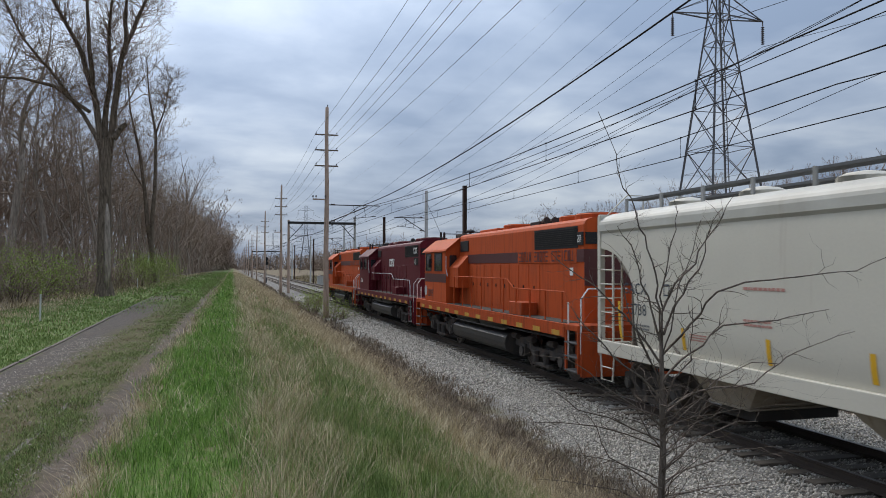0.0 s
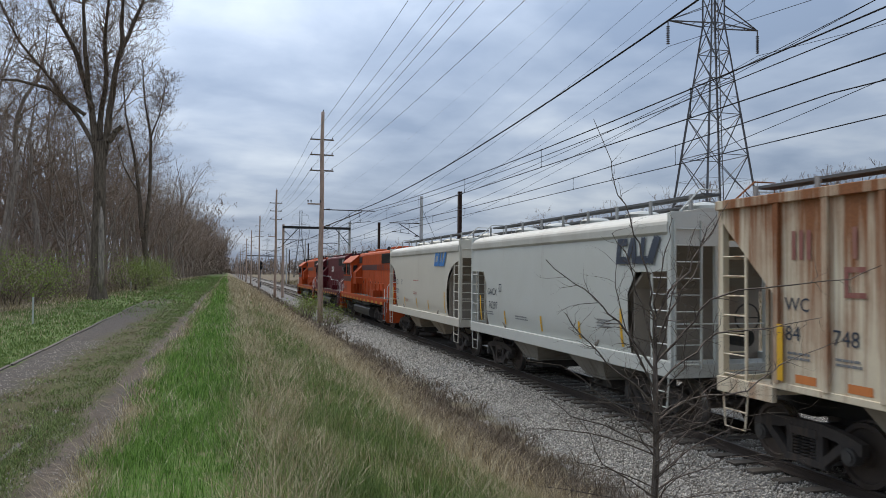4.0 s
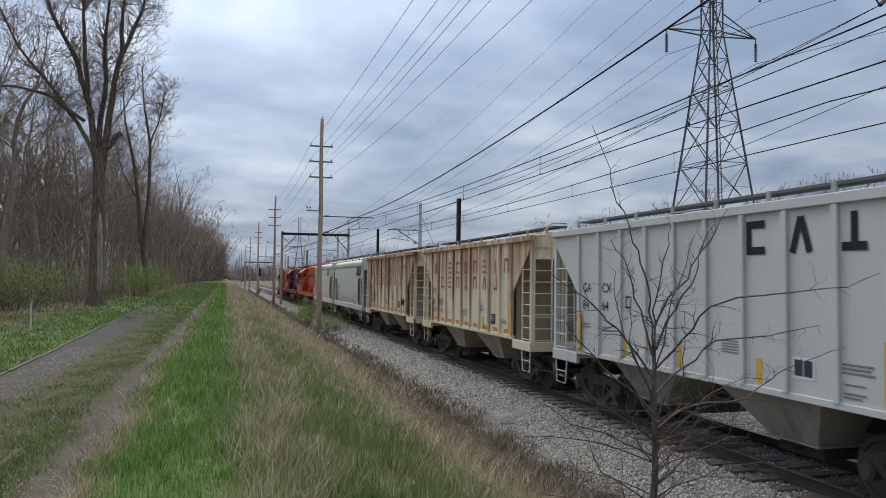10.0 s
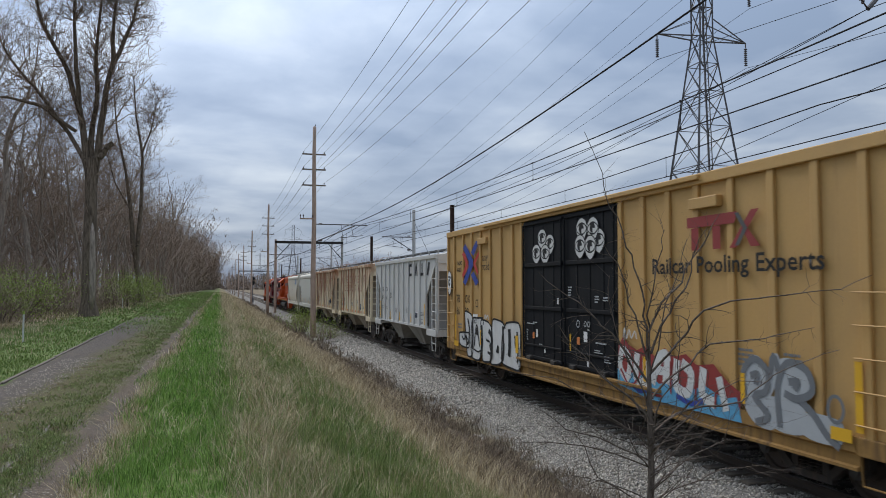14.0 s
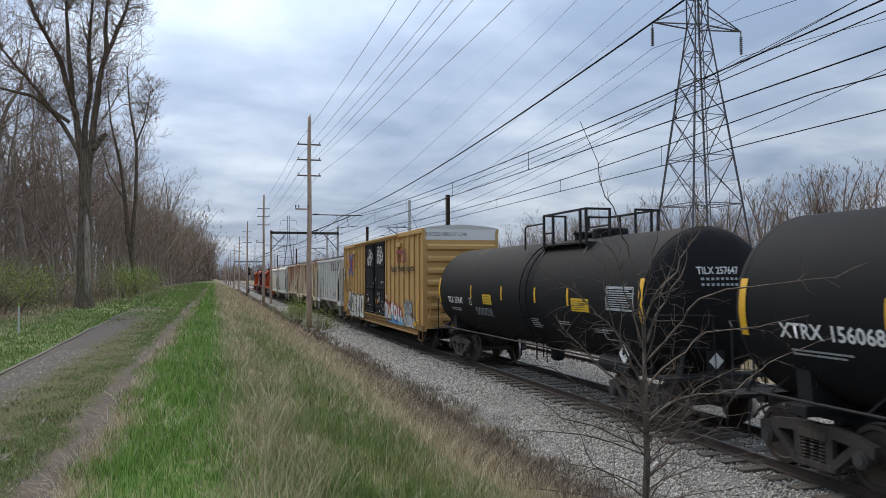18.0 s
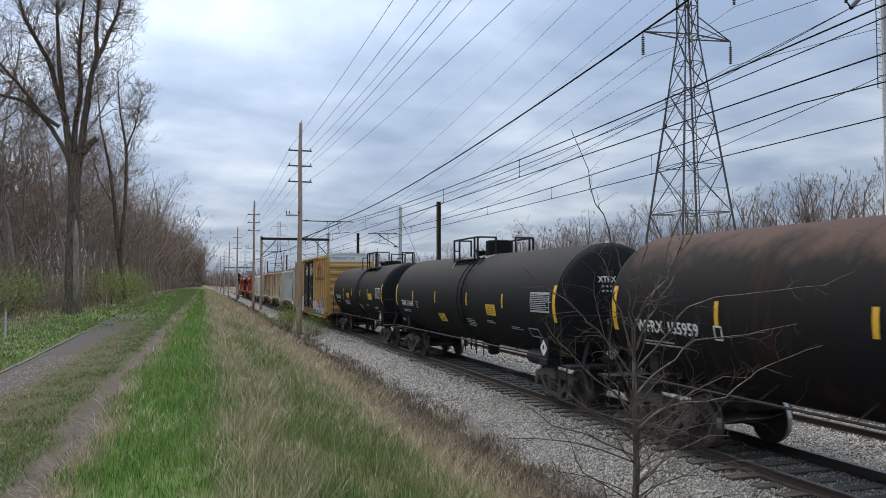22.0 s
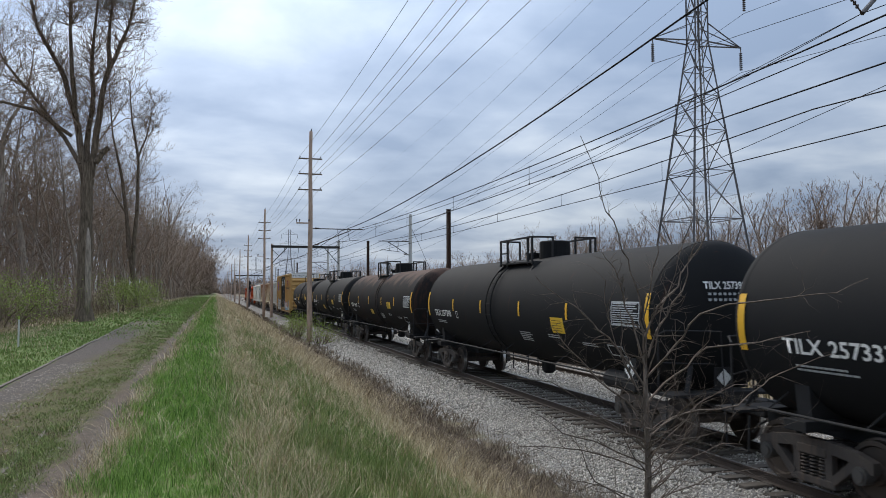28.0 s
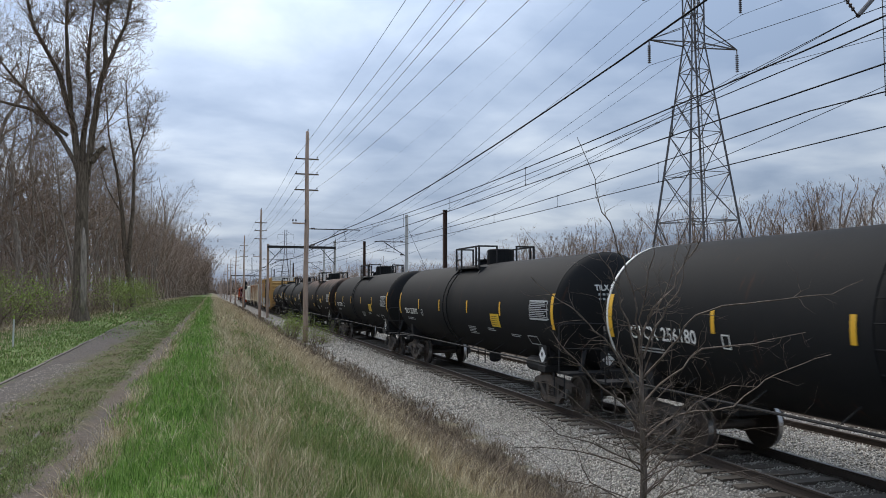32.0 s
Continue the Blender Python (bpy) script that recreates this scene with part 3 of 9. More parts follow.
def catenary(x, posts, name, zc, sag):
    zm = 7.25
    spans = list(zip(posts, posts[1:]))
    run_wires("messenger_wire", "dark messenger wire over the " + name, [(x, a, zm, x, b, zm, sag) for a, b in spans], "wire", 0.016)
    run_wires("contact_wire", "dark contact wire over the " + name, [(x, a, zc, x, b, zc, 0.02) for a, b in spans], "wire", 0.014)
    for a, b in spans[:4]:
        for k in range(6):
            u = 0.132 + 0.151 * k
            top = zm - sag * 4 * u * (1 - u)
            y = a + (b - a) * u
            bm = rod(BM(), (x, y, zc), (x, y, top), 0.008, 4)
            for z in (zc, top):
                box(bm, x - 0.012, x + 0.012, y - 0.018, y + 0.018, z - 0.02, z + 0.03)
            tagged(part("dropper", bm, "wire"), "thin dropper between messenger and contact wire", "dropper", "droppers")


catenary(GAUGE_X, [-1, 51.2, 101, 153, 205, 259, 314], "near track", 6.31, 0.42)
catenary(TRACK2_X, [-34, 14.3, 62.5, 112, 162, 214, 268], "far track", 6.44, 0.45)
# heavy insulated feeder cable
for a, b, z0, z1 in ((51.2, -1.0, 7.07, 9.12), (101, 51.2, 7.05, 7.05), (153, 101, 7.05, 7.05)):
    sag = 0.85 if b < 0 else 0.6
    run_wires("feeder_cable", "thick black feeder cable slung between the poles", [(8.2, a, z0, 8.2, b, z1, sag)], "wire", 0.024)
run_wires("feeder_wire", "thin dark feeder wire", [(GAUGE_X + 0.5, -1, 7.35, GAUGE_X + 0.5, 51.2, 7.25, 0.5), (GAUGE_X + 0.5, 51.2, 7.25, GAUGE_X + 0.5, 101, 7.25, 0.5)], "wire", 0.011)
run_wires("feeder_wire", "thin dark feeder wire", [(15.09, 14.3, 9.73, 14.75, 62.5, 7.1, 0.6), (15.09, 14.3, 9.73, 13.25, 62.5, 7.9, 0.75), (15.09, 14.3, 9.73, 15.5, -30, 9.5, 0.5)], "wire", 0.011)
run_wires("feeder_wire", "thin dark feeder wire", [(13.6, 11.4, 7.42, 13.5, 19.8, 6.45, 0.03)], "wire", 0.009)


# ---- lattice towers ----
TOWER_X, TOWER_Y = 42.0, [58.0, 455.0, 840.0]
T_ARMS = ((25.9, 4.7), (31.6, 5.2), (37.2, 4.7))


def lattice_tower(y, detail):
    t = thing("lattice_tower", "grey lattice steel transmission tower with a ladder", "transmission tower", "towers", at=(TOWER_X, y, -0.3))

    def half(z):
        return 3.62 + (0.66 - 3.62) * min(z / 26.0, 1.0)

    levels = [0, 9.6, 13.9, 17.6, 20.8, 23.4, 26.0, 28.6, 31.6, 34.4, 37.2, 40.0]
    for sx in (-1, 1):
        for sy in (-1, 1):
            bm = BM()
            tube(bm, [(sx * half(a), sy * half(a), a) for a in levels], [0.12 if a < 20 else 0.09 for a in levels], 4)
            part("leg", bm, "galv", t)
    for face in range(4):
        bm = BM()
        def strip(p, q, w, h):
            if detail:
                part("brace", bar(BM(), p, q, w, h), "galv", t)
            else:
                bar(bm, p, q, w, h)
        def put(u, z, f=face):
            h = half(z)
            return ((u * h, -h, z), (h, u * h, z), (-u * h, h, z), (-h, -u * h, z))[f]
        for a, b in zip(levels, levels[1:]):
            strip(put(-1, a), put(1, b), 0.09, 0.03)
            strip(put(1, a), put(-1, b), 0.09, 0.03)
            strip(put(-1, b), put(1, b), 0.17 if b < 10 else 0.09, 0.05)
            if detail and b < 26:
                c = (a + b) / 2
                strip(put(-1, c), put(1, c), 0.05, 0.02) if a in (9.6, 17.6) else None
        if detail:
            bm.free()
        else:
            part("bracing", bm, "galv", t)
    # plan bracing at the waist
    h = half(9.6)
    bm = bar(BM(), (-h, -h, 9.6), (h, h, 9.6), 0.12, 0.05)
    bar(bm, (h, -h, 9.6), (-h, h, 9.6), 0.12, 0.05)
    part("waist_bracing", bm, "galv", t)
    for z, w in T_ARMS:
        for s in (-1, 1):
            arm = part("crossarm", BM(), "galv", t)
            bm = BM()
            tip = Vector((s * w, 0, z))
            for sy in (-1, 1):
                bar(bm, (s * half(z), sy * half(z), z), tip, 0.15, 0.08)
                bar(bm, (s * half(z), sy * half(z), z + 1.7), tip, 0.11, 0.05)
            for k in (0.35, 0.65):
                bar(bm, Vector((s * half(z), half(z), z)).lerp(tip, k), Vector((s * half(z), -half(z), z)).lerp(tip, k), 0.05, 0.02)
            bar(bm, tip + Vector((0, 0, 0.05)), tip - Vector((0, 0, 0.45)), 0.08, 0.08)
            bm.to_mesh(arm.data)
            bm.free()
            prof = []
            for k in range(9):
                zz = -0.5 - k * 0.19
                prof += [(zz, 0.04), (zz - 0.03, 0.15), (zz - 0.09, 0.15), (zz - 0.12, 0.04)]
            part("insulator_string", lathe(BM(), prof, "z", 10, (s * w, 0, z)), "insul", arm, "dark disc insulator string")
    if detail:
        lad = BM()
        def side(z, u):
            return Vector((-half(z) * 0.45 + u, -half(z) - 0.12, z))
        for u in (-0.2, 0.2):
            for a, b in zip(levels, levels[1:]):
                bar(lad, side(a, u), side(b, u), 0.075, 0.05)
        z = 0.3
        while z < 40:
            rod(lad, side(z, -0.2), side(z, 0.2), 0.02, 4)
            z += 0.36
        part("ladder", lad, "galv", t)


for k, y in enumerate(TOWER_Y):
    lattice_tower(y, k == 0)
for z, w in T_ARMS:
    for s in (-1, 1):
        x = TOWER_X + s * w
        zz = z - 2.35 - 0.3
        run_wires("conductor", "thin grey high-voltage conductor between the towers", [(x, -260, zz, x, 58, zz, 9.0), (x, 58, zz, x, 455, zz, 12.9), (x, 455, zz, x, 840, zz, 12.9)], "wire", 0.022)
run_wires("ground_wire", "thin earth wire along the tower tops", [(TOWER_X, -260, 39.8, TOWER_X, 58, 39.8, 4), (TOWER_X, 58, 39.8, TOWER_X, 455, 39.8, 5)], "wiregrey", 0.01)


# ---- line-side equipment ----
def signal_mast(x, y):
    z0 = float(ground_z(x, y))
    t = thing("signal_mast", "dark railway signal on a slim mast beside the track", "railway signal", at=(x, y, z0))
    part("mast", rod(BM(), (0, 0, -0.2), (0, 0, 5.6), 0.07, 10), "galv", t)
    for z in (4.2, 5.1):
        head = part("signal_head", lathe(BM(), [(-0.06, 0.42), (0.0, 0.45), (0.03, 0.42)], "y", 20, (0, -0.12, z)), "black", t)
        part("hood", rod(BM(), (0, -0.16, z), (0, -0.42, z), 0.13, 12), "black", head)
    part("base_box", box(BM(), -0.25, 0.25, 0.1, 0.5, 0.0, 1.1, 0.02), "galv", t)


def relay_cabinet(x, y):
    t = thing("relay_cabinet", "silver-grey metal relay cabinet beyond the tracks", "cabinet", at=(x, y, float(ground_z(x, y))))
    b = part("body", box(BM(), -0.7, 0.7, -0.5, 0.5, 0.05, 1.75, 0.02), "polepale", t)
    part("roof", extrude_y(BM(), [(-0.78, 1.75), (0.78, 1.75), (0.0, 1.92)], -0.56, 0.56), "galv", t)
    part("door", box(BM(), -0.6, 0.6, -0.52, -0.50, 0.15, 1.65, 0.004), "polepale", b)
    part("plinth", box(BM(), -0.75, 0.75, -0.55, 0.55, -0.15, 0.05), "galv", t)


signal_mast(6.85, 165.0)
relay_cabinet(16.6, 148.0)

# ---- bare trees ----
def grow(rng, p, d, length, r, depth, out, spread=0.55, lift=0.10, kids=(3, 5), wob=0.16, ratio=(0.45, 0.8)):
    """Adds tapered segments (p, q, r0, r1, depth) of a limb and its side branches."""
    n = 5 if depth > 1 else (3 if depth == 1 else 2)
    pts, dirs = [p.copy()], []
    for k in range(n):
        d = (d + Vector((rng.gauss(0, wob), rng.gauss(0, wob), rng.gauss(0, wob * 0.6) + lift))).normalized()
        q = pts[-1] + d * (length / n)
        r0, r1 = r * (1 - (1 - 0.35) * k / n), r * (1 - (1 - 0.35) * (k + 1) / n)
        out.append((pts[-1], q, r0, r1, depth))
        pts.append(q)
        dirs.append((d.copy(), r1))
    if depth == 0:
        return
    for k in range(rng.randint(*kids)):
        j = rng.randint(1, n)
        base, (bd, br) = pts[j], dirs[j - 1]
        a, b = frame_axes(bd)
        ang = rng.uniform(0, 2 * math.pi)
        tilt = rng.uniform(spread * 0.6, spread * 1.4)
        cd = (bd * math.cos(tilt) + (a * math.cos(ang) + b * math.sin(ang)) * math.sin(tilt)).normalized()
        grow(rng, base, cd, length * rng.uniform(*ratio), min(br * 0.8, r * rng.uniform(0.35, 0.6)), depth - 1, out, spread, lift, kids, wob, ratio)
    grow(rng, pts[-1], dirs[-1][0], length * rng.uniform(0.5, 0.75), dirs[-1][1] * 0.95, depth - 1, out, spread, lift, kids, wob, ratio)


def tubes(segs, sides, least=0.0):
    """Vertices and quads of tapered tubes; two sides give a flat sliver for the finest twigs."""
    P = np.array([s[0][:] for s in segs])
    Q = np.array([s[1][:] for s in segs])
    R0, R1 = np.maximum([s[2] for s in segs], least), np.maximum([s[3] for s in segs], least)
    D = Q - P
    D /= np.linalg.norm(D, axis=1)[:, None] + 1e-9
    ref = np.where(np.abs(D[:, 2:3]) < 0.9, [[0, 0, 1.0]], [[1.0, 0, 0]])
    A = np.cross(D, ref)
    A /= np.linalg.norm(A, axis=1)[:, None]
    B = np.cross(D, A)
    ang = 2 * np.pi * np.arange(sides) / sides
    off = A[:, None] * np.cos(ang)[None, :, None] + B[:, None] * np.sin(ang)[None, :, None]
    V = np.concatenate([P[:, None] + off * R0[:, None, None], Q[:, None] + off * R1[:, None, None]], 1)
    n = len(segs)
    k = np.arange(sides)
    quad = np.stack([k, (k + 1) % sides, (k + 1) % sides + sides, k + sides], -1)
    if sides == 2:
        quad = quad[:1]
    Fc = (np.arange(n) * 2 * sides)[:, None, None] + quad[None]
    return V.reshape(-1, 3), Fc.reshape(-1, 4)


def leaf_cards(rng, segs, count, size, spread=0.25):
    """Small bent leaves near the twig ends: two triangles each."""
    ends = np.array([s[1][:] for s in segs])
    r = np.random.default_rng(rng.randrange(10 ** 6))
    c = ends[r.integers(0, len(ends), count)] + r.normal(0, spread, (count, 3))
    u = r.normal(0, 1, (count, 3))
    u /= np.linalg.norm(u, axis=1)[:, None]
    w = np.cross(u, r.normal(0, 1, (count, 3)))
    w /= np.linalg.norm(w, axis=1)[:, None]
    s = size * r.uniform(0.6, 1.3, (count, 1))
    V = np.stack([c - u * s, c + w * s * 0.5, c + u * s, c - w * s * 0.5], 1)
    return V.reshape(-1, 3), np.arange(count * 4).reshape(-1, 4)


def tree_thing(name, label, segs, at, thick=2, mats=("bark", "twig"), group="", buds=None, category="tree", fine=3, least=0.0):
    t = thing(name, label, category, group, at=at)
    if any(s[4] >= thick for s in segs):
        V, Fc = tubes([s for s in segs if s[4] >= thick], 8)
        tr = new("trunk", raw_mesh("trunk", V, Fc, mats[0], True))
        tr.parent = t
    V, Fc = tubes([s for s in segs if 0 < s[4] < thick], 3, least)
    V2, F2 = tubes([s for s in segs if s[4] == 0], fine, least)
    cr = new("crown", raw_mesh("crown", np.concatenate([V, V2]), np.concatenate([Fc, F2 + len(V)]), mats[1]))
    cr.parent = t
    if buds:
        count, size, m = buds
        V, Fc = leaf_cards(random.Random(5), [s for s in segs if s[4] == 0], count, size)
        b = new("leaves", raw_mesh("leaves", V, Fc, m))
        b.parent = t
    return t


def hardwood(seed, height, r, low=0.3, wide=0.4, stems=(1, 3), side=14, sub=5, twig=4, droop=0.0, crook=1.0, stout=1.0):
    """A bare broadleaf tree: trunk, one to three leading stems, side limbs that shorten upwards, twigs."""
    rng = random.Random(seed)
    segs = []

    def run(p, d, length, r0, r1, n, depth, wob, lift):
        line = []
        for k in range(n):
            d = (d + Vector((rng.gauss(0, wob), rng.gauss(0, wob), rng.gauss(0, wob * 0.5) + lift))).normalized()
            q = p + d * (length / n)
            a, b = r0 + (r1 - r0) * k / n, r0 + (r1 - r0) * (k + 1) / n
            segs.append((p, q, a, b, depth))
            line.append((p, q, d.copy(), a))
            p = q
        return line

    def turned(d, ang, tilt):
        a, b = frame_axes(d)
        return (d * math.cos(tilt) + (a * math.cos(ang) + b * math.sin(ang)) * math.sin(tilt)).normalized()

    def along(line, f):
        j = min(int(f * len(line)), len(line) - 1)
        p, q, d, a = line[j]
        return p.lerp(q, f * len(line) - j), d, a

    bare = height * low * rng.uniform(0.8, 1.25)
    lean = Vector((rng.gauss(0, 0.07), rng.gauss(0, 0.07), 1)).normalized()
    trunk = run(Vector((0, 0, -0.3)), lean, bare, r * 1.3, r, 5, 4, 0.05, 0.02)
    segs[0] = (segs[0][0], segs[0][1], r * 1.75, r * 1.25, 4)
    count = rng.randint(*stems)
    turn = rng.uniform(0, 6.28)
    for k in range(count):
        p, d, _ = along(trunk, 1.0 if k == 0 else rng.uniform(0.6, 1.0))
        out = 0.06 if count == 1 else rng.uniform(0.5, 1.2) * wide
        d = (d + Vector((math.cos(turn + k * 6.28 / count), math.sin(turn + k * 6.28 / count), 0)) * out).normalized()
        length = (height - bare) * rng.uniform(0.85, 1.05)
        rs = r * (0.95, 0.78, 0.66, 0.6)[min(count - 1, 3)]
        stem = run(p, d, length, rs, rs * 0.10, 8, 3, 0.10 * crook, 0.05)
        for j in range(side):
            f = 0.08 + 0.9 * (j + rng.random()) / side
            p, d, a = along(stem, f)
            reach = length * 0.48 * (1.0 - 0.72 * f) * rng.uniform(0.55, 1.15)
            br = run(p, turned(d, j * 2.4 + rng.uniform(-0.6, 0.6), rng.uniform(0.6, 1.15)), reach, min(a * 0.6, (0.02 + reach * 0.011) * stout), 0.010, 5, 2, 0.19 * crook, 0.06 - droop)
            for m in range(sub):
                g = 0.25 + 0.75 * (m + rng.random()) / sub
                p2, d2, a2 = along(br, min(g, 0.99))
                l2 = max(0.5, reach * 0.5 * (1.15 - 0.6 * g) * rng.uniform(0.6, 1.2))
                sb = run(p2, turned(d2, rng.uniform(0, 6.28), rng.uniform(0.4, 0.9)), l2, min(a2 * 0.7, 0.014), 0.006, 3, 1, 0.24 * crook, 0.04 - droop)
                for w in range(twig):
                    p3, d3, _ = along(sb, rng.uniform(0.3, 0.99))
                    run(p3, turned(d3, rng.uniform(0, 6.28), rng.uniform(0.4, 1.0)), max(0.3, l2 * rng.uniform(0.3, 0.6)), 0.006, 0.004, 2, 0, 0.20, 0.03)
    g = height / max(q.z for _, q, _, _, _ in segs)
    return [(p * g, q * g, r0, r1, k) for p, q, r0, r1, k in segs]


def place_forest():
    rng = random.Random(11)
    kinds = []
    for k in range(9):
        segs = hardwood(100 + k, rng.uniform(15, 20), rng.uniform(0.10, 0.17), rng.uniform(0.18, 0.36), 0.36, (1, 3), 16, 6, 5, 0.02, 1.6)
        kinds.append(tree_thing("forest_tree", "tall bare grey-brown deciduous tree at the wood's edge", segs, (0, 0, -200), 3, ("bark_pale", "twig"), group="wood beside the path", fine=2, least=0.0055))
    spots = [(-11.8, 55), (-13.1, 50), (-12.4, 46.0), (-15.0, 51), (-14.5, 58), (-13.6, 44), (-12.6, 61), (-16.4, 64), (-15.5, 70), (-17.5, 56), (-12.2, 68), (-18, 78), (-10.4, 57), (-19.5, 62), (-9.9, 64), (-16.9, 46), (-20.5, 70), (-10.6, 71)]
    y = 74.0
    while y < 370:
        for row in range(2 if y > 150 else 3):
            x = (-10.4 if y < 112 else -8.6) - row * rng.uniform(2.2, 4.2) - rng.uniform(0, 1.8)
            spots.append((x, y + rng.uniform(-2.5, 2.5)))
        y += 6.5 + (y - 50) * 0.02
    for k in range(30):
        spots.append((rng.uniform(-11, -1.8), rng.uniform(372, 440)))
    first = set()
    for x, y in spots:
        i = rng.randrange(len(kinds))
        s = (rng.uniform(1.0, 1.3) if x < -12.0 else rng.uniform(0.85, 1.05)) if y < 80 else rng.uniform(0.92, 1.25)
        m = Matrix.Translation((x, y, float(ground_z(x, y)))) @ Matrix.Rotation(rng.uniform(0, 6.28), 4, "Z")
        if i not in first:
            first.add(i)
            ob = kinds[i]
            ob.matrix_basis = m
        else:
            ob = copy_thing(kinds[i], m)
        ob.scale = (s, s, s)


place_forest()


def woods(name, label, rng_seed, boxes, count, kind_seed, height, least=0.02, low=0.2, wide=0.5, r=0.24, side=12, sub=4, twig=3, stems=(1, 3), droop=0.0, sizes=(0.6, 1.1), crook=1.2, stout=1.0, material="twig"):
    """Distant wood: many joined bare trees as one mass."""
    rng = random.Random(rng_seed)
    base = []
    for k in range(6):
        segs = hardwood(kind_seed + k, height, r, low, wide, stems, side, sub, twig, droop, crook, stout)
        big, small = tubes([s for s in segs if s[4] > 2], 4, least), tubes([s for s in segs if s[4] <= 2], 2, least)
        base.append((np.concatenate([big[0], small[0]]), np.concatenate([big[1], small[1] + len(big[0])])))
    weight = [(b[1] - b[0]) * (b[3] - b[2]) for b in boxes]
    VV, FF, n = [], [], 0
    for _ in range(count):
        x0, x1, y0, y1 = rng.choices(boxes, weight)[0]
        x, y = rng.uniform(x0, x1), rng.uniform(y0, y1)
        V, Fc = base[rng.randrange(6)]
        a, s = rng.uniform(0, 6.28), rng.uniform(*sizes)
        R = np.array([[math.cos(a), -math.sin(a), 0], [math.sin(a), math.cos(a), 0], [0, 0, 1]]) * s
        VV.append(V @ R.T + [x, y, float(ground_z(x, y))])
        FF.append(Fc + n)
        n += len(V)
    ob = new(name, raw_mesh(name, np.concatenate(VV), np.concatenate(FF), material))
    return tagged(ob, label, "wood", kind="stuff")


woods("wood_left", "deep bare brown wood behind the path", 21, [(-24, -9.5, 112, 345), (-16, -9.5, 112, 345), (-14, -2.0, 374, 430)], 125, 300, 24.5, 0.012, 0.16, 0.35, side=10, twig=4, sizes=(0.72, 1.08))
woods("wood_left_deep", "deep bare brown wood behind the edge trees", 28, [(-36, -17, 66, 130)], 64, 380, 14.0, 0.012, 0.16, 0.5, side=12, twig=4, sizes=(0.7, 1.1))
woods("wood_left_end", "dense brown far end of the wood beside the path", 27, [(-15, -2.4, 366, 440), (-14, -8.2, 230, 366)], 120, 360, 23.5, 0.05, 0.08, 0.4, side=12, sub=4, twig=3, sizes=(0.75, 1.08))
woods("wood_right", "bare brown wood beyond the field", 22, [(74, 92, 22, 190), (74, 84, 40, 120)], 150, 320, 18.0, 0.018, 0.28, 0.8, 0.26, 14, 6, 4, (1, 3), 0.03, (0.78, 1.08), 1.4, 1.35, "farwood")
woods("wood_right_deep", "bare brown wood further along the field", 26, [(76, 100, 190, 430), (92, 112, 30, 190)], 220, 330, 15.5, 0.026, 0.22, 0.7, 0.26, 9, 4, 3, (1, 3), 0.03, (0.6, 1.1), 1.5, 1.5, "farwood")
woods("wood_far", "distant bare wood beside the line", 23, [(78, 110, 420, 860)], 210, 340, 23.0, 0.06, 0.12, 0.6, side=9, sub=3, twig=1)
woods("wood_horizon", "far brown belt of wood on the horizon", 24, [(-60, 330, 880, 990)], 420, 350, 18.0, 0.24, 0.05, 0.7, side=7, sub=1, twig=1)


def limb(segs, pts, r0, r1, depth=6):
    """A limb through given points, its radius falling from r0 to r1; returns points and radii along it."""
    pts = [Vector(p) for p in pts]
    out = []
    n = len(pts) - 1
    for k in range(n):
        a, b = r0 + (r1 - r0) * k / n, r0 + (r1 - r0) * (k + 1) / n
        m = pts[k].lerp(pts[k + 1], 0.5) + Vector((math.sin(k * 2.3 + r0 * 50), 1.0, 0)) * (min(0.05, r0 * 1.5) if r0 < 0.3 else 0.0)
        segs.append((pts[k], m, a, (a + b) / 2, depth))
        segs.append((m, pts[k + 1], (a + b) / 2, b, depth))
        out.append((pts[k], m, a))
        out.append((m, pts[k + 1], (a + b) / 2))
    return out


def dress(rng, segs, line, count, length, depth, start=1, kids=(2, 3), wob=0.2):
    """Side branches along a limb."""
    for k in range(count):
        p, q, r = line[rng.randrange(start, len(line))]
        d = (q - p).normalized()
        a, b = frame_axes(d)
        ang, tilt = rng.uniform(0, 6.28), rng.uniform(0.5, 1.15)
        cd = (d * math.cos(tilt) + (a * math.cos(ang) + b * math.sin(ang)) * math.sin(tilt)).normalized()
        grow(rng, p.lerp(q, rng.random()), cd, length * rng.uniform(0.5, 1.2), min(r * 0.55, 0.028 * length ** 0.6), depth, segs, 0.7, 0.05, kids, wob)


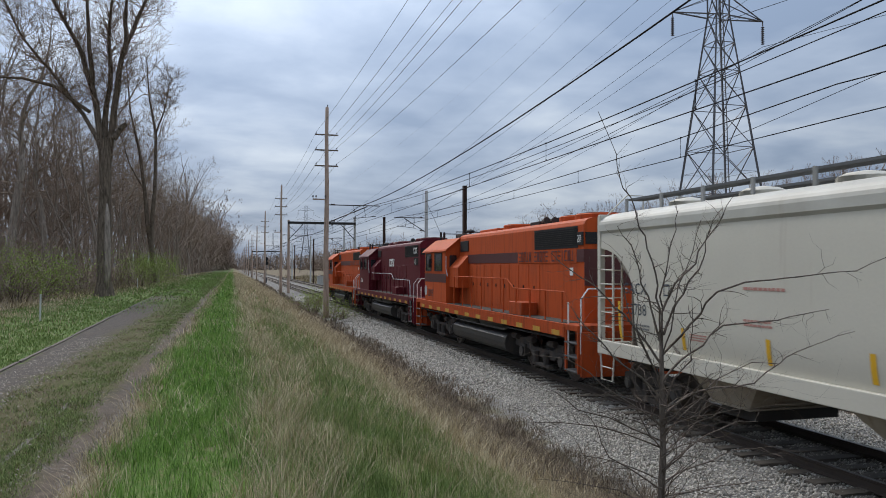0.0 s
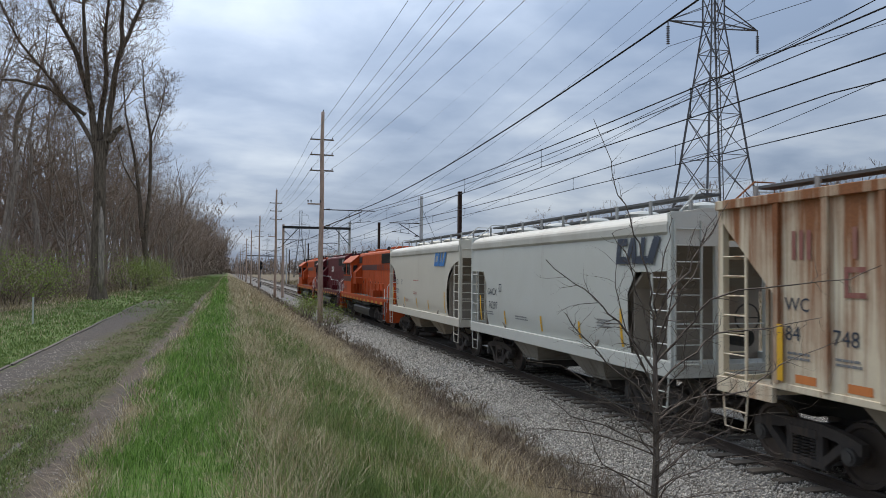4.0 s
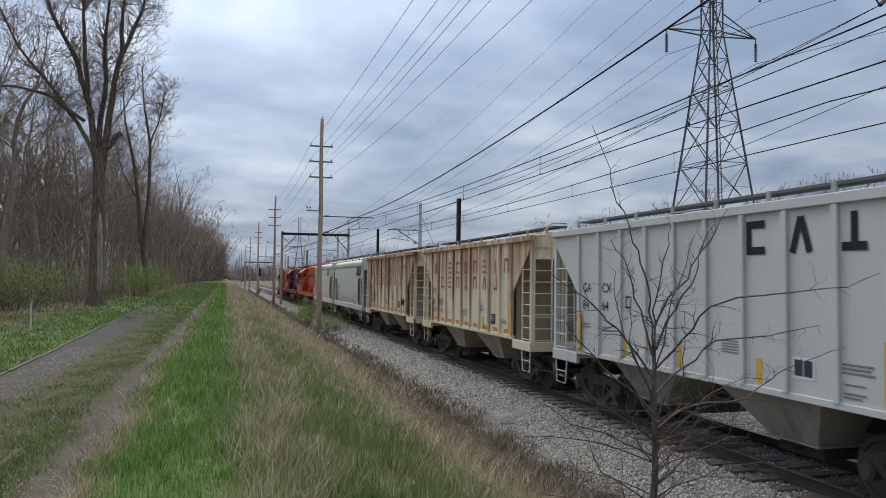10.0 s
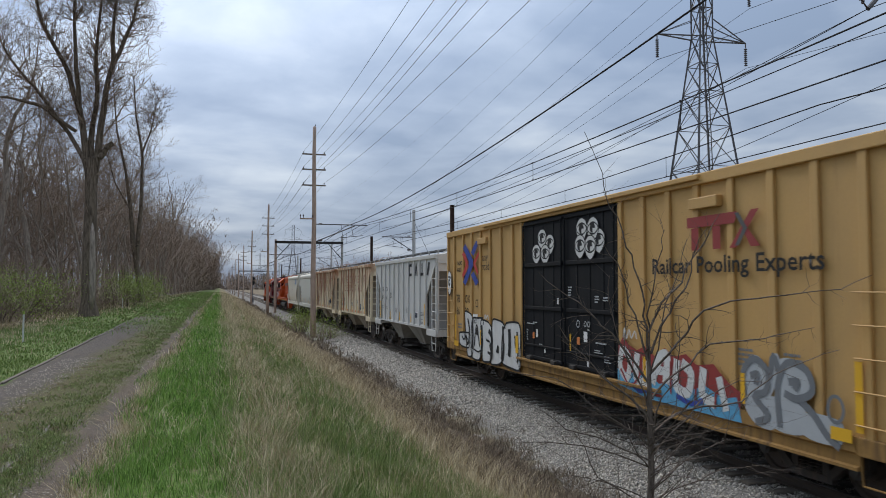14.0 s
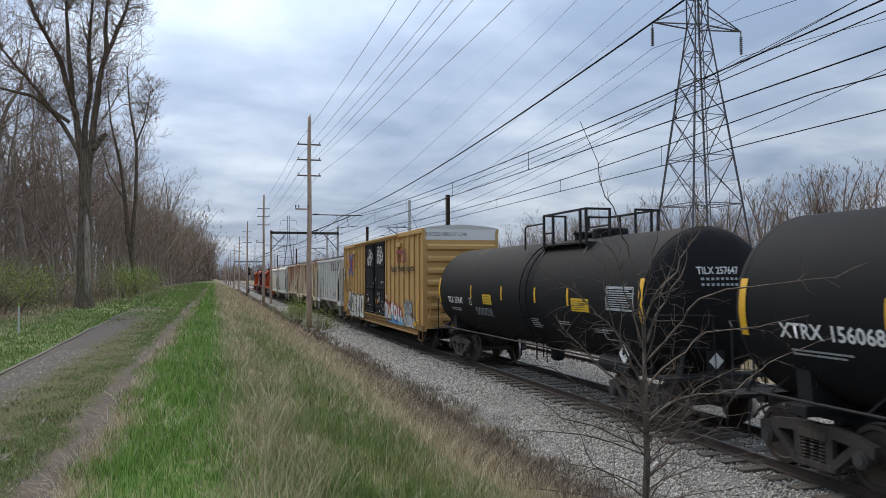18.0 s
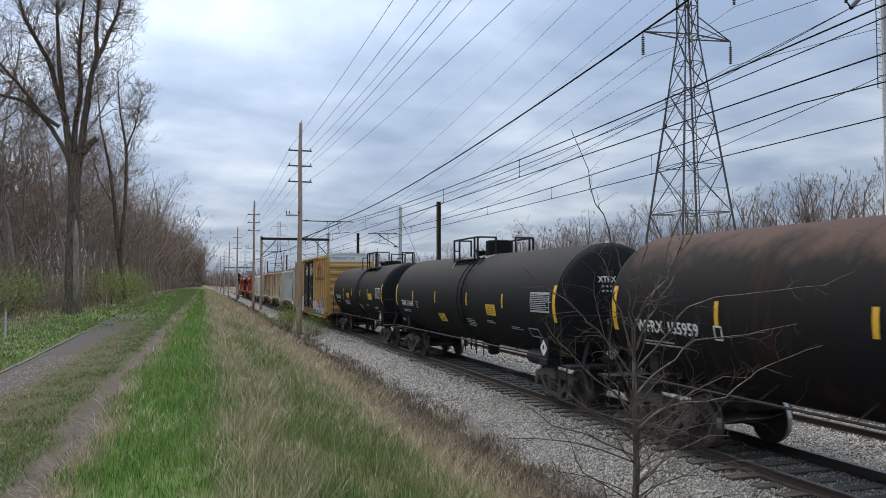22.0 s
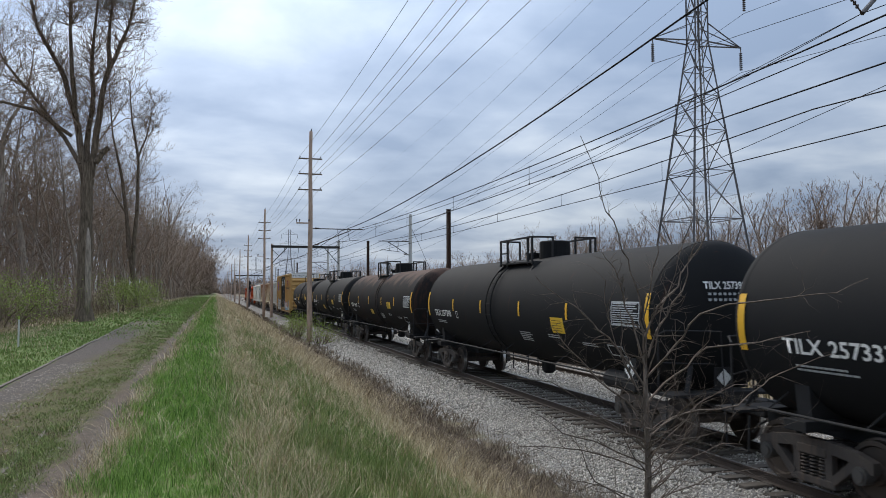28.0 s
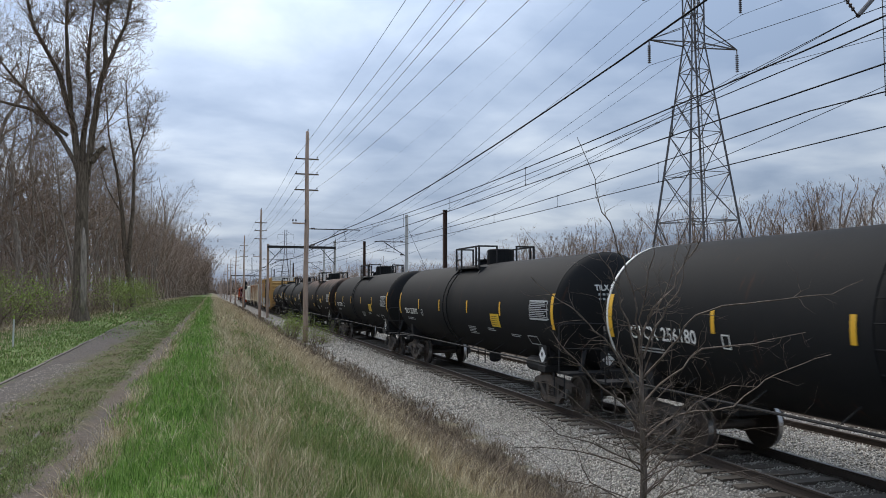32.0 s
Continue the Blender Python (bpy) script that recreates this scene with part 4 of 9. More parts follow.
def hero_tree():
    """The old forked tree beside the path."""
    rng = random.Random(8)
    segs = []
    trunk = limb(segs, ((0, 0, -0.3), (-0.03, 0, 0.35), (-0.06, 0, 2.2), (-0.04, 0, 4.5), (-0.03, 0, 6.6), (0.0, 0, 8.3)), 0.385, 0.27, 9)
    segs.append((Vector((0, 0, -0.3)), Vector((-0.03, 0, 0.75)), 0.62, 0.38, 9))
    limbs = (
        (((-0.06, 0, 5.9), (-0.16, 0, 7.4), (-0.42, 0.1, 9.2), (-0.72, 0.15, 10.9), (-1.25, 0.2, 12.7), (-1.9, 0.2, 14.0), (-2.6, 0.1, 15.3), (-3.0, 0, 17.4)), 0.21, 0.06),
        (((-0.72, 0.15, 10.9), (-0.86, -0.2, 13), (-0.95, -0.4, 15.2), (-0.9, -0.5, 18.2)), 0.14, 0.045),
        (((0.04, 0, 6.0), (0.16, 0, 7.8), (0.38, -0.1, 10.0), (0.60, -0.2, 11.8), (0.95, -0.3, 13.3), (1.5, -0.4, 14.7), (1.9, -0.4, 15.7), (2.3, -0.3, 17.8)), 0.21, 0.05),
        (((0.95, -0.3, 13.3), (0.84, 0, 14.5), (0.86, 0.2, 15.7), (1.1, 0.3, 18.4)), 0.14, 0.04),
        (((-0.02, 0, 6.6), (-0.10, 0.2, 8.4), (-0.08, 0.4, 10.2), (0.08, 0.6, 12.0), (-0.05, 0.7, 13.5), (0.02, 0.8, 15.4), (0.15, 0.9, 18.6)), 0.18, 0.05),
        (((-0.10, 0, 7.0), (-0.40, 0, 8.2), (-1.2, 0.3, 9.6), (-2.0, 0.5, 10.7), (-2.9, 0.6, 11.9), (-4.2, 0.7, 13.5), (-5.2, 0.8, 15.6)), 0.14, 0.04),
    )
    for pts, r0, r1 in limbs:
        dress(rng, segs, limb(segs, pts, r0, r1), 84, 1.2, 3, 4, (2, 3), 0.28)
    dress(rng, segs, limb(segs, ((-0.85, 0.2, 9.7), (-2.5, 0, 10.9), (-4.0, -0.1, 11.2), (-5.2, -0.1, 11.2), (-6.5, 0, 10.7)), 0.10, 0.03), 10, 0.9, 2)
    dress(rng, segs, limb(segs, ((0.40, -0.1, 9.3), (1.4, -0.4, 10.9), (2.0, -0.5, 11.7), (2.9, -0.6, 12.8)), 0.045, 0.010, 3), 10, 0.75, 2)
    dress(rng, segs, limb(segs, ((0.60, 0, 9.9), (1.7, 0.3, 10.8), (3.3, 0.4, 11.1)), 0.035, 0.008, 3), 8, 0.6, 2)
    dress(rng, segs, limb(segs, ((0.25, -0.2, 7.4), (0.9, -0.4, 8.2), (1.5, -0.4, 9.1)), 0.035, 0.010, 3), 5, 0.9, 1)
    limb(segs, ((0.33, -0.1, 8.3), (0.66, -0.12, 8.8), (0.98, -0.15, 9.1)), 0.17, 0.13)
    dress(rng, segs, trunk, 8, 0.8, 1, 5)
    tree_thing("forked_tree", "old grey-brown forked tree with a scarred trunk beside the path", segs, (-6.45, 42.6, 1.38), 4, fine=2, least=0.006)
    t = bpy.data.objects["forked_tree"]
    scar = tube(BM(), [(0.13, -0.28, 0.2), (0.17, -0.25, 1.4), (0.15, -0.24, 2.8), (0.12, -0.23, 4.2), (0.08, -0.21, 4.9)], [0.12, 0.15, 0.16, 0.13, 0.05], 10)
    part("bare_wood", scar, "bark_pale", t, "pale scar of bare wood on the trunk", True)


hero_tree()


def slim_tree():
    rng = random.Random(15)
    segs = []
    limbs = (
        (((0, 0, -0.2), (-0.3, 0, 1.5), (-0.95, 0, 4.6), (-1.2, 0, 7.0), (-1.75, 0.2, 10.0), (-2.6, 0.3, 13.0), (-3.0, 0.4, 16.5)), 0.30, 0.04, 12),
        (((-0.6, 0, 3.2), (-0.3, -0.1, 7.0), (-0.28, 0, 11.3), (-0.9, 0.2, 14.0), (-1.2, 0.3, 17.2)), 0.22, 0.03, 12),
        (((-0.28, 0, 11.3), (0.35, 0.1, 12.8), (0.7, 0.1, 14.2), (1.0, 0.2, 16.0)), 0.09, 0.02, 9),
        (((-1.2, 0, 7.0), (-2.6, -0.2, 9.0), (-3.6, -0.3, 11.8)), 0.08, 0.02, 7),
    )
    for pts, r0, r1, c in limbs:
        dress(rng, segs, limb(segs, [(px, py, pz * 1.26) for px, py, pz in pts], r0, r1, 6), c + 30, 1.15, 3, 2, (2, 3), 0.24)
    tree_thing("slim_tree", "slim dark twin-stemmed tree with fine twigs at the wood's edge", segs, (-6.9, 76, 1.38), 4, fine=2, least=0.010)


slim_tree()


def bush(at, r, h, leaves, label, seed, material="leaf", size=0.05):
    rng = random.Random(seed)
    segs = []
    for k in range(16):
        a = rng.uniform(0, 6.28)
        d = Vector((math.cos(a) * 0.7, math.sin(a) * 0.7, 1)).normalized()
        grow(rng, Vector((math.cos(a) * r * 0.3, math.sin(a) * r * 0.3, -0.1)), d, h * 0.55, 0.025, 2, segs, 0.6, 0.03, (3, 4), 0.2)
    t = tree_thing("bush", label, segs, at, 2, ("bark", "twig"), "bushes", (leaves, size, material), "bush")
    for ob in t.children:
        tagged(ob, kind="stuff")


bush((-9.3, 38.5, 1.35), 2.5, 2.7, 5200, "bush with fresh green leaves under the trees", 1, size=0.04)
bush((-7.6, 80, 1.35), 3.0, 2.6, 3600, "bush with fresh green leaves under the trees", 2, size=0.06)
bush((-6.9, 62, 1.38), 2.0, 2.9, 4200, "bush with fresh green leaves under the trees", 6, size=0.05)
bush((6.4, 48, -0.5), 0.7, 1.6, 1300, "low leafy shrub at the pole's foot", 3, size=0.04)
bush((5.6, 56, -0.5), 1.1, 1.9, 2600, "low leafy shrub at the pole's foot", 4, size=0.04)
bush((6.6, 66, -0.4), 0.8, 1.3, 600, "low leafy shrub beside the ballast", 5, size=0.05)


def undergrowth(name, label, seed, areas, count, h, material="weed", least=0.006):
    """Tangled bare stems and brush."""
    rng = random.Random(seed)
    base = []
    for k in range(5):
        segs = []
        for j in range(5):
            a = rng.uniform(0, 6.28)
            grow(rng, Vector((rng.gauss(0, 0.2), rng.gauss(0, 0.2), -0.1)), Vector((math.cos(a) * 0.5, math.sin(a) * 0.5, 1)).normalized(), h * 0.4, 0.016, 2, segs, 0.95, -0.02, (2, 3), 0.34)
        base.append(tubes(segs, 2, least))
    VV, FF, n = [], [], 0
    for _ in range(count):
        x0, x1, y0, y1 = rng.choice(areas)
        x, y = rng.uniform(x0, x1), rng.uniform(y0, y1)
        V, Fc = base[rng.randrange(5)]
        a, s = rng.uniform(0, 6.28), rng.uniform(0.6, 1.3)
        R = np.array([[math.cos(a), -math.sin(a), 0], [math.sin(a), math.cos(a), 0], [0, 0, 1]]) * s
        VV.append(V @ R.T + [x, y, float(ground_z(x, y))])
        FF.append(Fc + n)
        n += len(V)
    return tagged(new(name, raw_mesh(name, np.concatenate(VV), np.concatenate(FF), material)), label, "undergrowth", kind="stuff")


undergrowth("undergrowth", "tangled bare brown brush under the wood", 31, [(-16, -10, 30, 60), (-16, -9, 48, 75), (-15, -8.2, 60, 160), (-14, -7.6, 150, 330)], 520, 6.0, "twig")
undergrowth("wood_end_brush", "tangled brush at the far end of the wood", 35, [(-14, -2.6, 368, 430), (-14, -7.8, 200, 368)], 200, 11.0, "twig", 0.05)
undergrowth("belt_brush", "dense brown brush under the distant wood", 36, [(78, 110, 410, 850)], 420, 15.0, "twig", 0.10)
undergrowth("field_brush", "dry brush and reeds beyond the tracks", 32, [(18, 30, 8, 90), (18, 40, 80, 300)], 260, 2.0)
undergrowth("wood_edge_brush", "tangled brown brush along the far wood", 33, [(73, 90, 24, 200), (74, 94, 200, 420)], 430, 8.5, "farwood", 0.02)
undergrowth("far_brush", "brown brush closing the horizon under the wood", 34, [(-60, 20, 860, 900), (20, 330, 860, 900), (58, 84, 300, 620)], 240, 9.0, "twig", 0.2)


# ---- sapling in front of the track ----
def sapling(at):
    rng = random.Random(4)
    segs = []
    pts = [Vector(p) for p in ((0, 0, -0.1), (-0.01, 0.02, 0.7), (0.02, 0.02, 1.2), (0.0, 0, 1.7), (0.01, 0.02, 2.1))]
    # long main shoots: sideways reach and height, set at a slant to the track
    shoots = (((0, 1.85), (-0.05, 2.4), (-0.17, 2.9), (-0.36, 3.35), (-0.47, 3.62)), ((0, 1.85), (0.02, 2.4), (0.12, 2.95)), ((0, 1.90), (0.37, 2.37), (0.87, 2.46), (1.4, 2.57)), ((0, 1.72), (0.5, 2.12), (0.75, 2.13), (1.33, 2.24)),
              ((0, 1.47), (0.23, 1.62), (0.75, 1.68), (1.15, 1.93), (1.6, 2.07)), ((0, 2.2), (0.3, 2.58), (0.55, 2.9), (0.68, 3.1)), ((0, 1.84), (-0.25, 2.2), (-0.5, 2.43), (-0.75, 2.63)), ((0, 1.6), (-0.4, 1.96), (-0.65, 2.27)),
              ((0, 1.97), (-0.19, 2.53), (-0.37, 2.84)), ((0.02, 2.05), (0.3, 2.5), (0.5, 2.95)), ((0, 1.3), (-0.55, 1.5), (-0.68, 1.64)), ((0, 1.2), (0.3, 1.4), (0.55, 1.75)), ((0, 1.1), (0.5, 1.35), (0.85, 1.40)), ((0, 1.0), (0.4, 1.15), (0.95, 1.22)),
              ((0, 0.95), (-0.35, 1.2), (-0.5, 1.5)), ((0, 0.9), (0.35, 0.95), (0.75, 1.05)), ((0, 0.8), (-0.3, 0.95), (-0.75, 0.98)), ((0, 0.7), (0.3, 0.8), (0.6, 0.72)), ((0, 1.5), (0.2, 1.9), (0.22, 2.3)), ((0, 1.4), (-0.3, 1.62), (-0.62, 1.86), (-0.86, 1.9)), ((0, 1.7), (-0.28, 2.25), (-0.35, 2.6)), ((0, 1.9), (0.14, 2.5), (0.26, 2.86)), ((0, 1.3), (0.42, 1.72), (0.7, 1.86), (0.92, 1.84)), ((0, 1.25), (-0.4, 1.38), (-0.8, 1.36)), ((0, 1.6), (-0.15, 2.0), (-0.2, 2.4)))
    for k, sh in enumerate(shoots):
        lean = rng.uniform(-0.35, 0.35)
        raw = [Vector((u * 0.96, -u * 0.28 + abs(u) * lean, z)) for u, z in sh]
        line = [raw[0]]
        for p, q in zip(raw, raw[1:]):
            n = max(1, int((q - p).length / 0.16))
            for j in range(1, n + 1):
                line.append(p.lerp(q, j / n) + Vector((rng.gauss(0, 0.014), rng.gauss(0, 0.014), rng.gauss(0, 0.016))))
        r0 = 0.0105 if k < 10 else 0.007
        dress(rng, segs, limb(segs, line, r0, 0.0026, 2), 11 if k < 10 else 9, 0.19, 1, 1, (1, 2), 0.42)
    for k in range(44):
        a = rng.uniform(0, 6.28)
        grow(rng, Vector((0, 0, rng.uniform(0.35, 1.6))), Vector((math.cos(a), math.sin(a), 0.5)).normalized(), rng.uniform(0.3, 0.75), 0.0055, 2, segs, 0.8, 0.0, (1, 3), 0.42)
    t = tree_thing("sapling", "bare thorny sapling on the bank before the track", segs, at, 3, ("sapling", "sapling"), category="sapling")
    part("stem", tube(BM(), pts, [0.031, 0.028, 0.024, 0.019, 0.012], 9), "sapling", t, smooth=True)


sapling((2.95, 4.75, 0.42))


# ---- grass and stones ----
def blades(name, label, seed, area, density, h, w, material, keep=None, lean=0.35):
    """Bent three-sided blades over an area (x0, x1, y0, y1); density in blades a square metre."""
    r = np.random.default_rng(seed)
    x0, x1, y0, y1 = area
    n = int((x1 - x0) * (y1 - y0) * density)
    x, y = r.uniform(x0, x1, n), r.uniform(y0, y1, n)
    if keep is not None:
        k = r.uniform(0, 1, n) < keep(x, y)
        x, y = x[k], y[k]
        n = len(x)
    z = ground_z(x, y) - 0.02
    hh = h * r.uniform(0.45, 1.25, n)
    a = r.uniform(0, 6.28, n)
    ln = lean * r.uniform(0.2, 1.6, n) * hh
    dx, dy = np.cos(a) * ln, np.sin(a) * ln
    b = r.uniform(0, 6.28, n)
    wx, wy = np.cos(b) * w * r.uniform(0.6, 1.4, n), np.sin(b) * w * r.uniform(0.6, 1.4, n)
    V = np.stack([np.stack([x - wx, y - wy, z], -1), np.stack([x + wx, y + wy, z], -1),
                  np.stack([x + dx * 0.35 - wx * 0.8, y + dy * 0.35 - wy * 0.8, z + hh * 0.6], -1), np.stack([x + dx * 0.35 + wx * 0.8, y + dy * 0.35 + wy * 0.8, z + hh * 0.6], -1),
                  np.stack([x + dx, y + dy, z + hh * 0.97], -1)], 1)
    i = np.arange(n)[:, None] * 5
    Fc = np.concatenate([i + [0, 1, 3], i + [0, 3, 2], i + [2, 3, 4]])
    return tagged(new(name, raw_mesh(name, V.reshape(-1, 3), Fc, material)), label, "grass", kind="stuff")


def patchy(x, y, size, seed, low=0.35, high=0.65):
    """Smooth random patches of about the given size in metres, 0 to 1."""
    g = np.random.default_rng(seed).random((64, 64))

    def layer(u, v):
        i, j = np.floor(u).astype(int), np.floor(v).astype(int)
        fu, fv = u - i, v - j
        fu, fv = fu * fu * (3 - 2 * fu), fv * fv * (3 - 2 * fv)
        return (g[i % 64, j % 64] * (1 - fu) + g[(i + 1) % 64, j % 64] * fu) * (1 - fv) + (g[i % 64, (j + 1) % 64] * (1 - fu) + g[(i + 1) % 64, (j + 1) % 64] * fu) * fv

    v = 0.6 * layer(x / size, y / size) + 0.4 * layer(x / size * 2.7 + 9, y / size * 2.7 + 5)
    return np.clip((v - low) / (high - low), 0, 1)


def hump(x, a, b, soft):
    """1 between a and b, fading over soft metres outside."""
    return np.clip(np.minimum(x - a, b - x) / soft + 1, 0, 1)


def wobble(y, o):
    return 0.14 * np.sin(y * 1.9 + o) + 0.09 * np.sin(y * 4.7 + 2 * o) + 0.16 * np.sin(y * 0.5 + o)


# fresh and dry say how green and how straw-coloured the bank is along the way
for k, (y0, y1, dens, hs, ws, fresh, dry) in enumerate(((3.4, 9, 3600, 1.0, 0.8, 1.35, 0.75), (9, 18, 1600, 1.0, 1.3, 1.15, 0.95), (18, 36, 520, 1.1, 2.4, 0.6, 1.8), (36, 100, 90, 1.2, 7.0, 0.15, 2.6), (100, 220, 14, 1.4, 18.0, 0.1, 2.6))):
    blades("grass_strip", "fresh green grass strip beside the path", 40 + k, (-1.3, 0.8, y0, y1), dens * 1.1, 0.145 * hs, 0.003 * ws, "green", lambda x, y: (0.25 + 0.75 * patchy(x, y, 0.35, 1)) * hump(x + wobble(y, 1.0) * 0.7, -0.82, 0.26, 0.32))
    blades("grass_bank", "olive grass on the bank", 50 + k, (-0.4, 4.6, y0, y1), dens * 0.75, 0.20 * hs, 0.003 * ws, "olive", lambda x, y: fresh * (0.2 + 0.8 * patchy(x, y, 0.6, 2)) * hump(x + wobble(y, 2.0), 0.7, 2.7, 0.7))
    blades("bank_green", "green grass patches on the bank", 55 + k, (-0.4, 4.2, y0, y1), dens * 0.75, 0.18 * hs, 0.003 * ws, "bankgreen", lambda x, y: fresh * patchy(x, y, 0.75, 3, 0.40, 0.64) * hump(x + wobble(y, 3.0), 0.95, 2.2, 0.6))
    blades("dry_grass", "dry straw grass on the bank", 60 + k, (-0.7, 5.4, y0, y1), dens * 0.62, 0.30 * hs, 0.0023 * ws, "straw", lambda x, y: np.clip(0.30 * dry * patchy(x, y, 0.8, 4, 0.40, 0.70) * hump(x, 0.45, 4.6, 0.5) + 0.5 * hump(x + wobble(y, 5.0), 0.42, 0.80, 0.28) * patchy(x, y, 0.4, 5, 0.2, 0.6) + 0.22 * dry * hump(x + wobble(y, 6.0), 2.6, 4.5, 0.6), 0, 1), 0.75)
    blades("weed_edge", "dark dead weeds along the ballast's edge", 70 + k, (2.6, 6.4, y0, y1), dens * 0.55, 0.25 * hs, 0.003 * ws, "weed", lambda x, y: (0.2 + 0.8 * patchy(x, y, 0.5, 6)) * hump(x + wobble(y, 7.0), 4.2, 5.85, 0.75), 0.8)
    blades("verge_grass", "short green grass beyond the path", 80 + k, (-7.8, -3.2, max(y0, 9), max(y1, 12)), dens * 0.55, 0.068 * hs, 0.0042 * ws, "turf", lambda x, y: (0.7 + 0.3 * patchy(x, y, 0.9, 7)) * (x < -3.1 - 0.0225 * np.minimum(y, 45)))
    blades("verge_straw", "dry grass mixed into the verge", 85 + k, (-8.6, -4.0, max(y0, 9), max(y1, 12)), dens * 0.26, 0.15 * hs, 0.003 * ws, "straw", lambda x, y: patchy(x, y, 1.2, 8) * np.clip(0.35 - (x + 5.5) * 0.4, 0.12, 1))
    blades("strip_straw", "dead stems among the fresh grass", 75 + k, (-1.2, 0.6, y0, y1), dens * 0.26, 0.20 * hs, 0.0022 * ws, "straw", lambda x, y: 0.05 + 0.25 * patchy(x, y, 0.5, 9) + 0.9 * hump(x + wobble(y, 1.0) * 0.4, -1.10, -0.90, 0.07), 0.9)
    blades("path_grass", "patchy grass between the ruts", 90 + k, (-2.7, -1.3, y0, y1), dens * 1.5, 0.055 * hs, 0.003 * ws, "olive", lambda x, y: np.clip(patchy(x, y, 0.8, 10, 0.22, 0.70) * hump(x + wobble(y, 8.0) * 0.6, -1.92, -1.50, 0.16) + 0.30 * patchy(x, y, 0.35, 14, 0.35, 0.75) * hump(x, -2.4, -1.6, 0.25), 0, 1), 0.7)
    if y0 >= 18:
        blades("path_overgrowth", "short grass closing over the far path", 105 + k, (-4.2, -1.0, max(y0, 26), y1), dens * 1.1, 0.07 * hs, 0.0034 * ws, "green", lambda x, y: 0.7 * np.clip((y - 26) / 26, 0, 1) * (0.35 + 0.65 * patchy(x, y, 1.4, 15)) * (1 - 0.75 * hump(x, -1.35, -1.0, 0.2) * (y < 60)))
        blades("path_dry", "dry stems on the far path", 110 + k, (-4.2, -1.0, max(y0, 26), y1), dens * 0.4, 0.07 * hs, 0.0034 * ws, "mat", lambda x, y: np.clip((y - 26) / 26, 0, 1) * patchy(x, y, 1.1, 16), 1.2)
    blades("path_straw", "dead grass between the ruts", 95 + k, (-2.8, -0.8, y0, y1), dens * 1.0, 0.035 * hs, 0.0036 * ws, "mat", lambda x, y: np.clip((0.15 + 0.6 * patchy(x, y, 0.3, 11)) * hump(x + wobble(y, 8.0) * 0.6, -2.3, -1.55, 0.30) + 0.8 * hump(x + wobble(y, 1.0) * 0.4, -1.05, -0.88, 0.10), 0, 1), 1.6)


blades("field_reeds", "tan dead reeds and grass in the field", 99, (17.2, 64, 16, 280), 2.2, 0.9, 0.035, "mat", lambda x, y: 0.25 + 0.75 * patchy(x, y, 6.0, 12), 0.4)
blades("wood_floor", "dead leaves and grass at the wood's foot", 98, (-13, -7.2, 24, 110), 22, 0.28, 0.012, "mat", lambda x, y: 0.3 + 0.7 * patchy(x, y, 1.5, 13), 0.8)


def ballast_stones():
    r = np.random.default_rng(9)
    base = np.array([[1, 0, 0], [-1, 0, 0], [0, 1, 0], [0, -1, 0], [0, 0, 1], [0, 0, -1]], float)
    tri = np.array([[0, 2, 4], [2, 1, 4], [1, 3, 4], [3, 0, 4], [2, 0, 5], [1, 2, 5], [3, 1, 5], [0, 3, 5]])
    VV = []
    for (x0, x1, y0, y1, dens, size) in ((5.7, 8.4, 7, 20, 620, 0.024), (5.8, 8.4, 20, 40, 240, 0.036), (5.8, 8.4, 40, 85, 48, 0.065), (10.5, 12.9, 24, 60, 60, 0.055), (8.4, 10.5, 8, 24, 330, 0.022), (10.5, 12.9, 8, 24, 330, 0.028), (12.9, 16.2, 10, 28, 120, 0.032)):
        n = int((x1 - x0) * (y1 - y0) * dens)
        c = np.stack([r.uniform(x0, x1, n), r.uniform(y0, y1, n)], -1)
        c = c[c[:, 0] > 5.75 + 0.9 * patchy(c[:, 0], c[:, 1], 1.1, 20, 0.3, 0.8)]
        n = len(c)
        z = ground_z(c[:, 0], c[:, 1]) + r.uniform(-0.01, 0.02, n)
        v = base[None] * (size * r.uniform(0.6, 1.5, (n, 6, 1))) * r.uniform(0.6, 1.2, (n, 1, 3))
        a = r.uniform(0, 6.28, n)
        ca, sa = np.cos(a)[:, None], np.sin(a)[:, None]
        v = np.stack([v[..., 0] * ca - v[..., 1] * sa + v[..., 2] * 0.4, v[..., 0] * sa + v[..., 1] * ca, v[..., 2] - v[..., 0] * 0.4], -1)
        VV.append(v + np.concatenate([c, z[:, None]], 1)[:, None])
    V = np.concatenate(VV)
    Fc = (np.arange(len(V)) * 6)[:, None, None] + tri[None]
    tagged(new("ballast", raw_mesh("ballast", V.reshape(-1, 3), Fc.reshape(-1, 3), "stone")), "pale crushed limestone ballast stones", "ballast", kind="stuff")


ballast_stones()


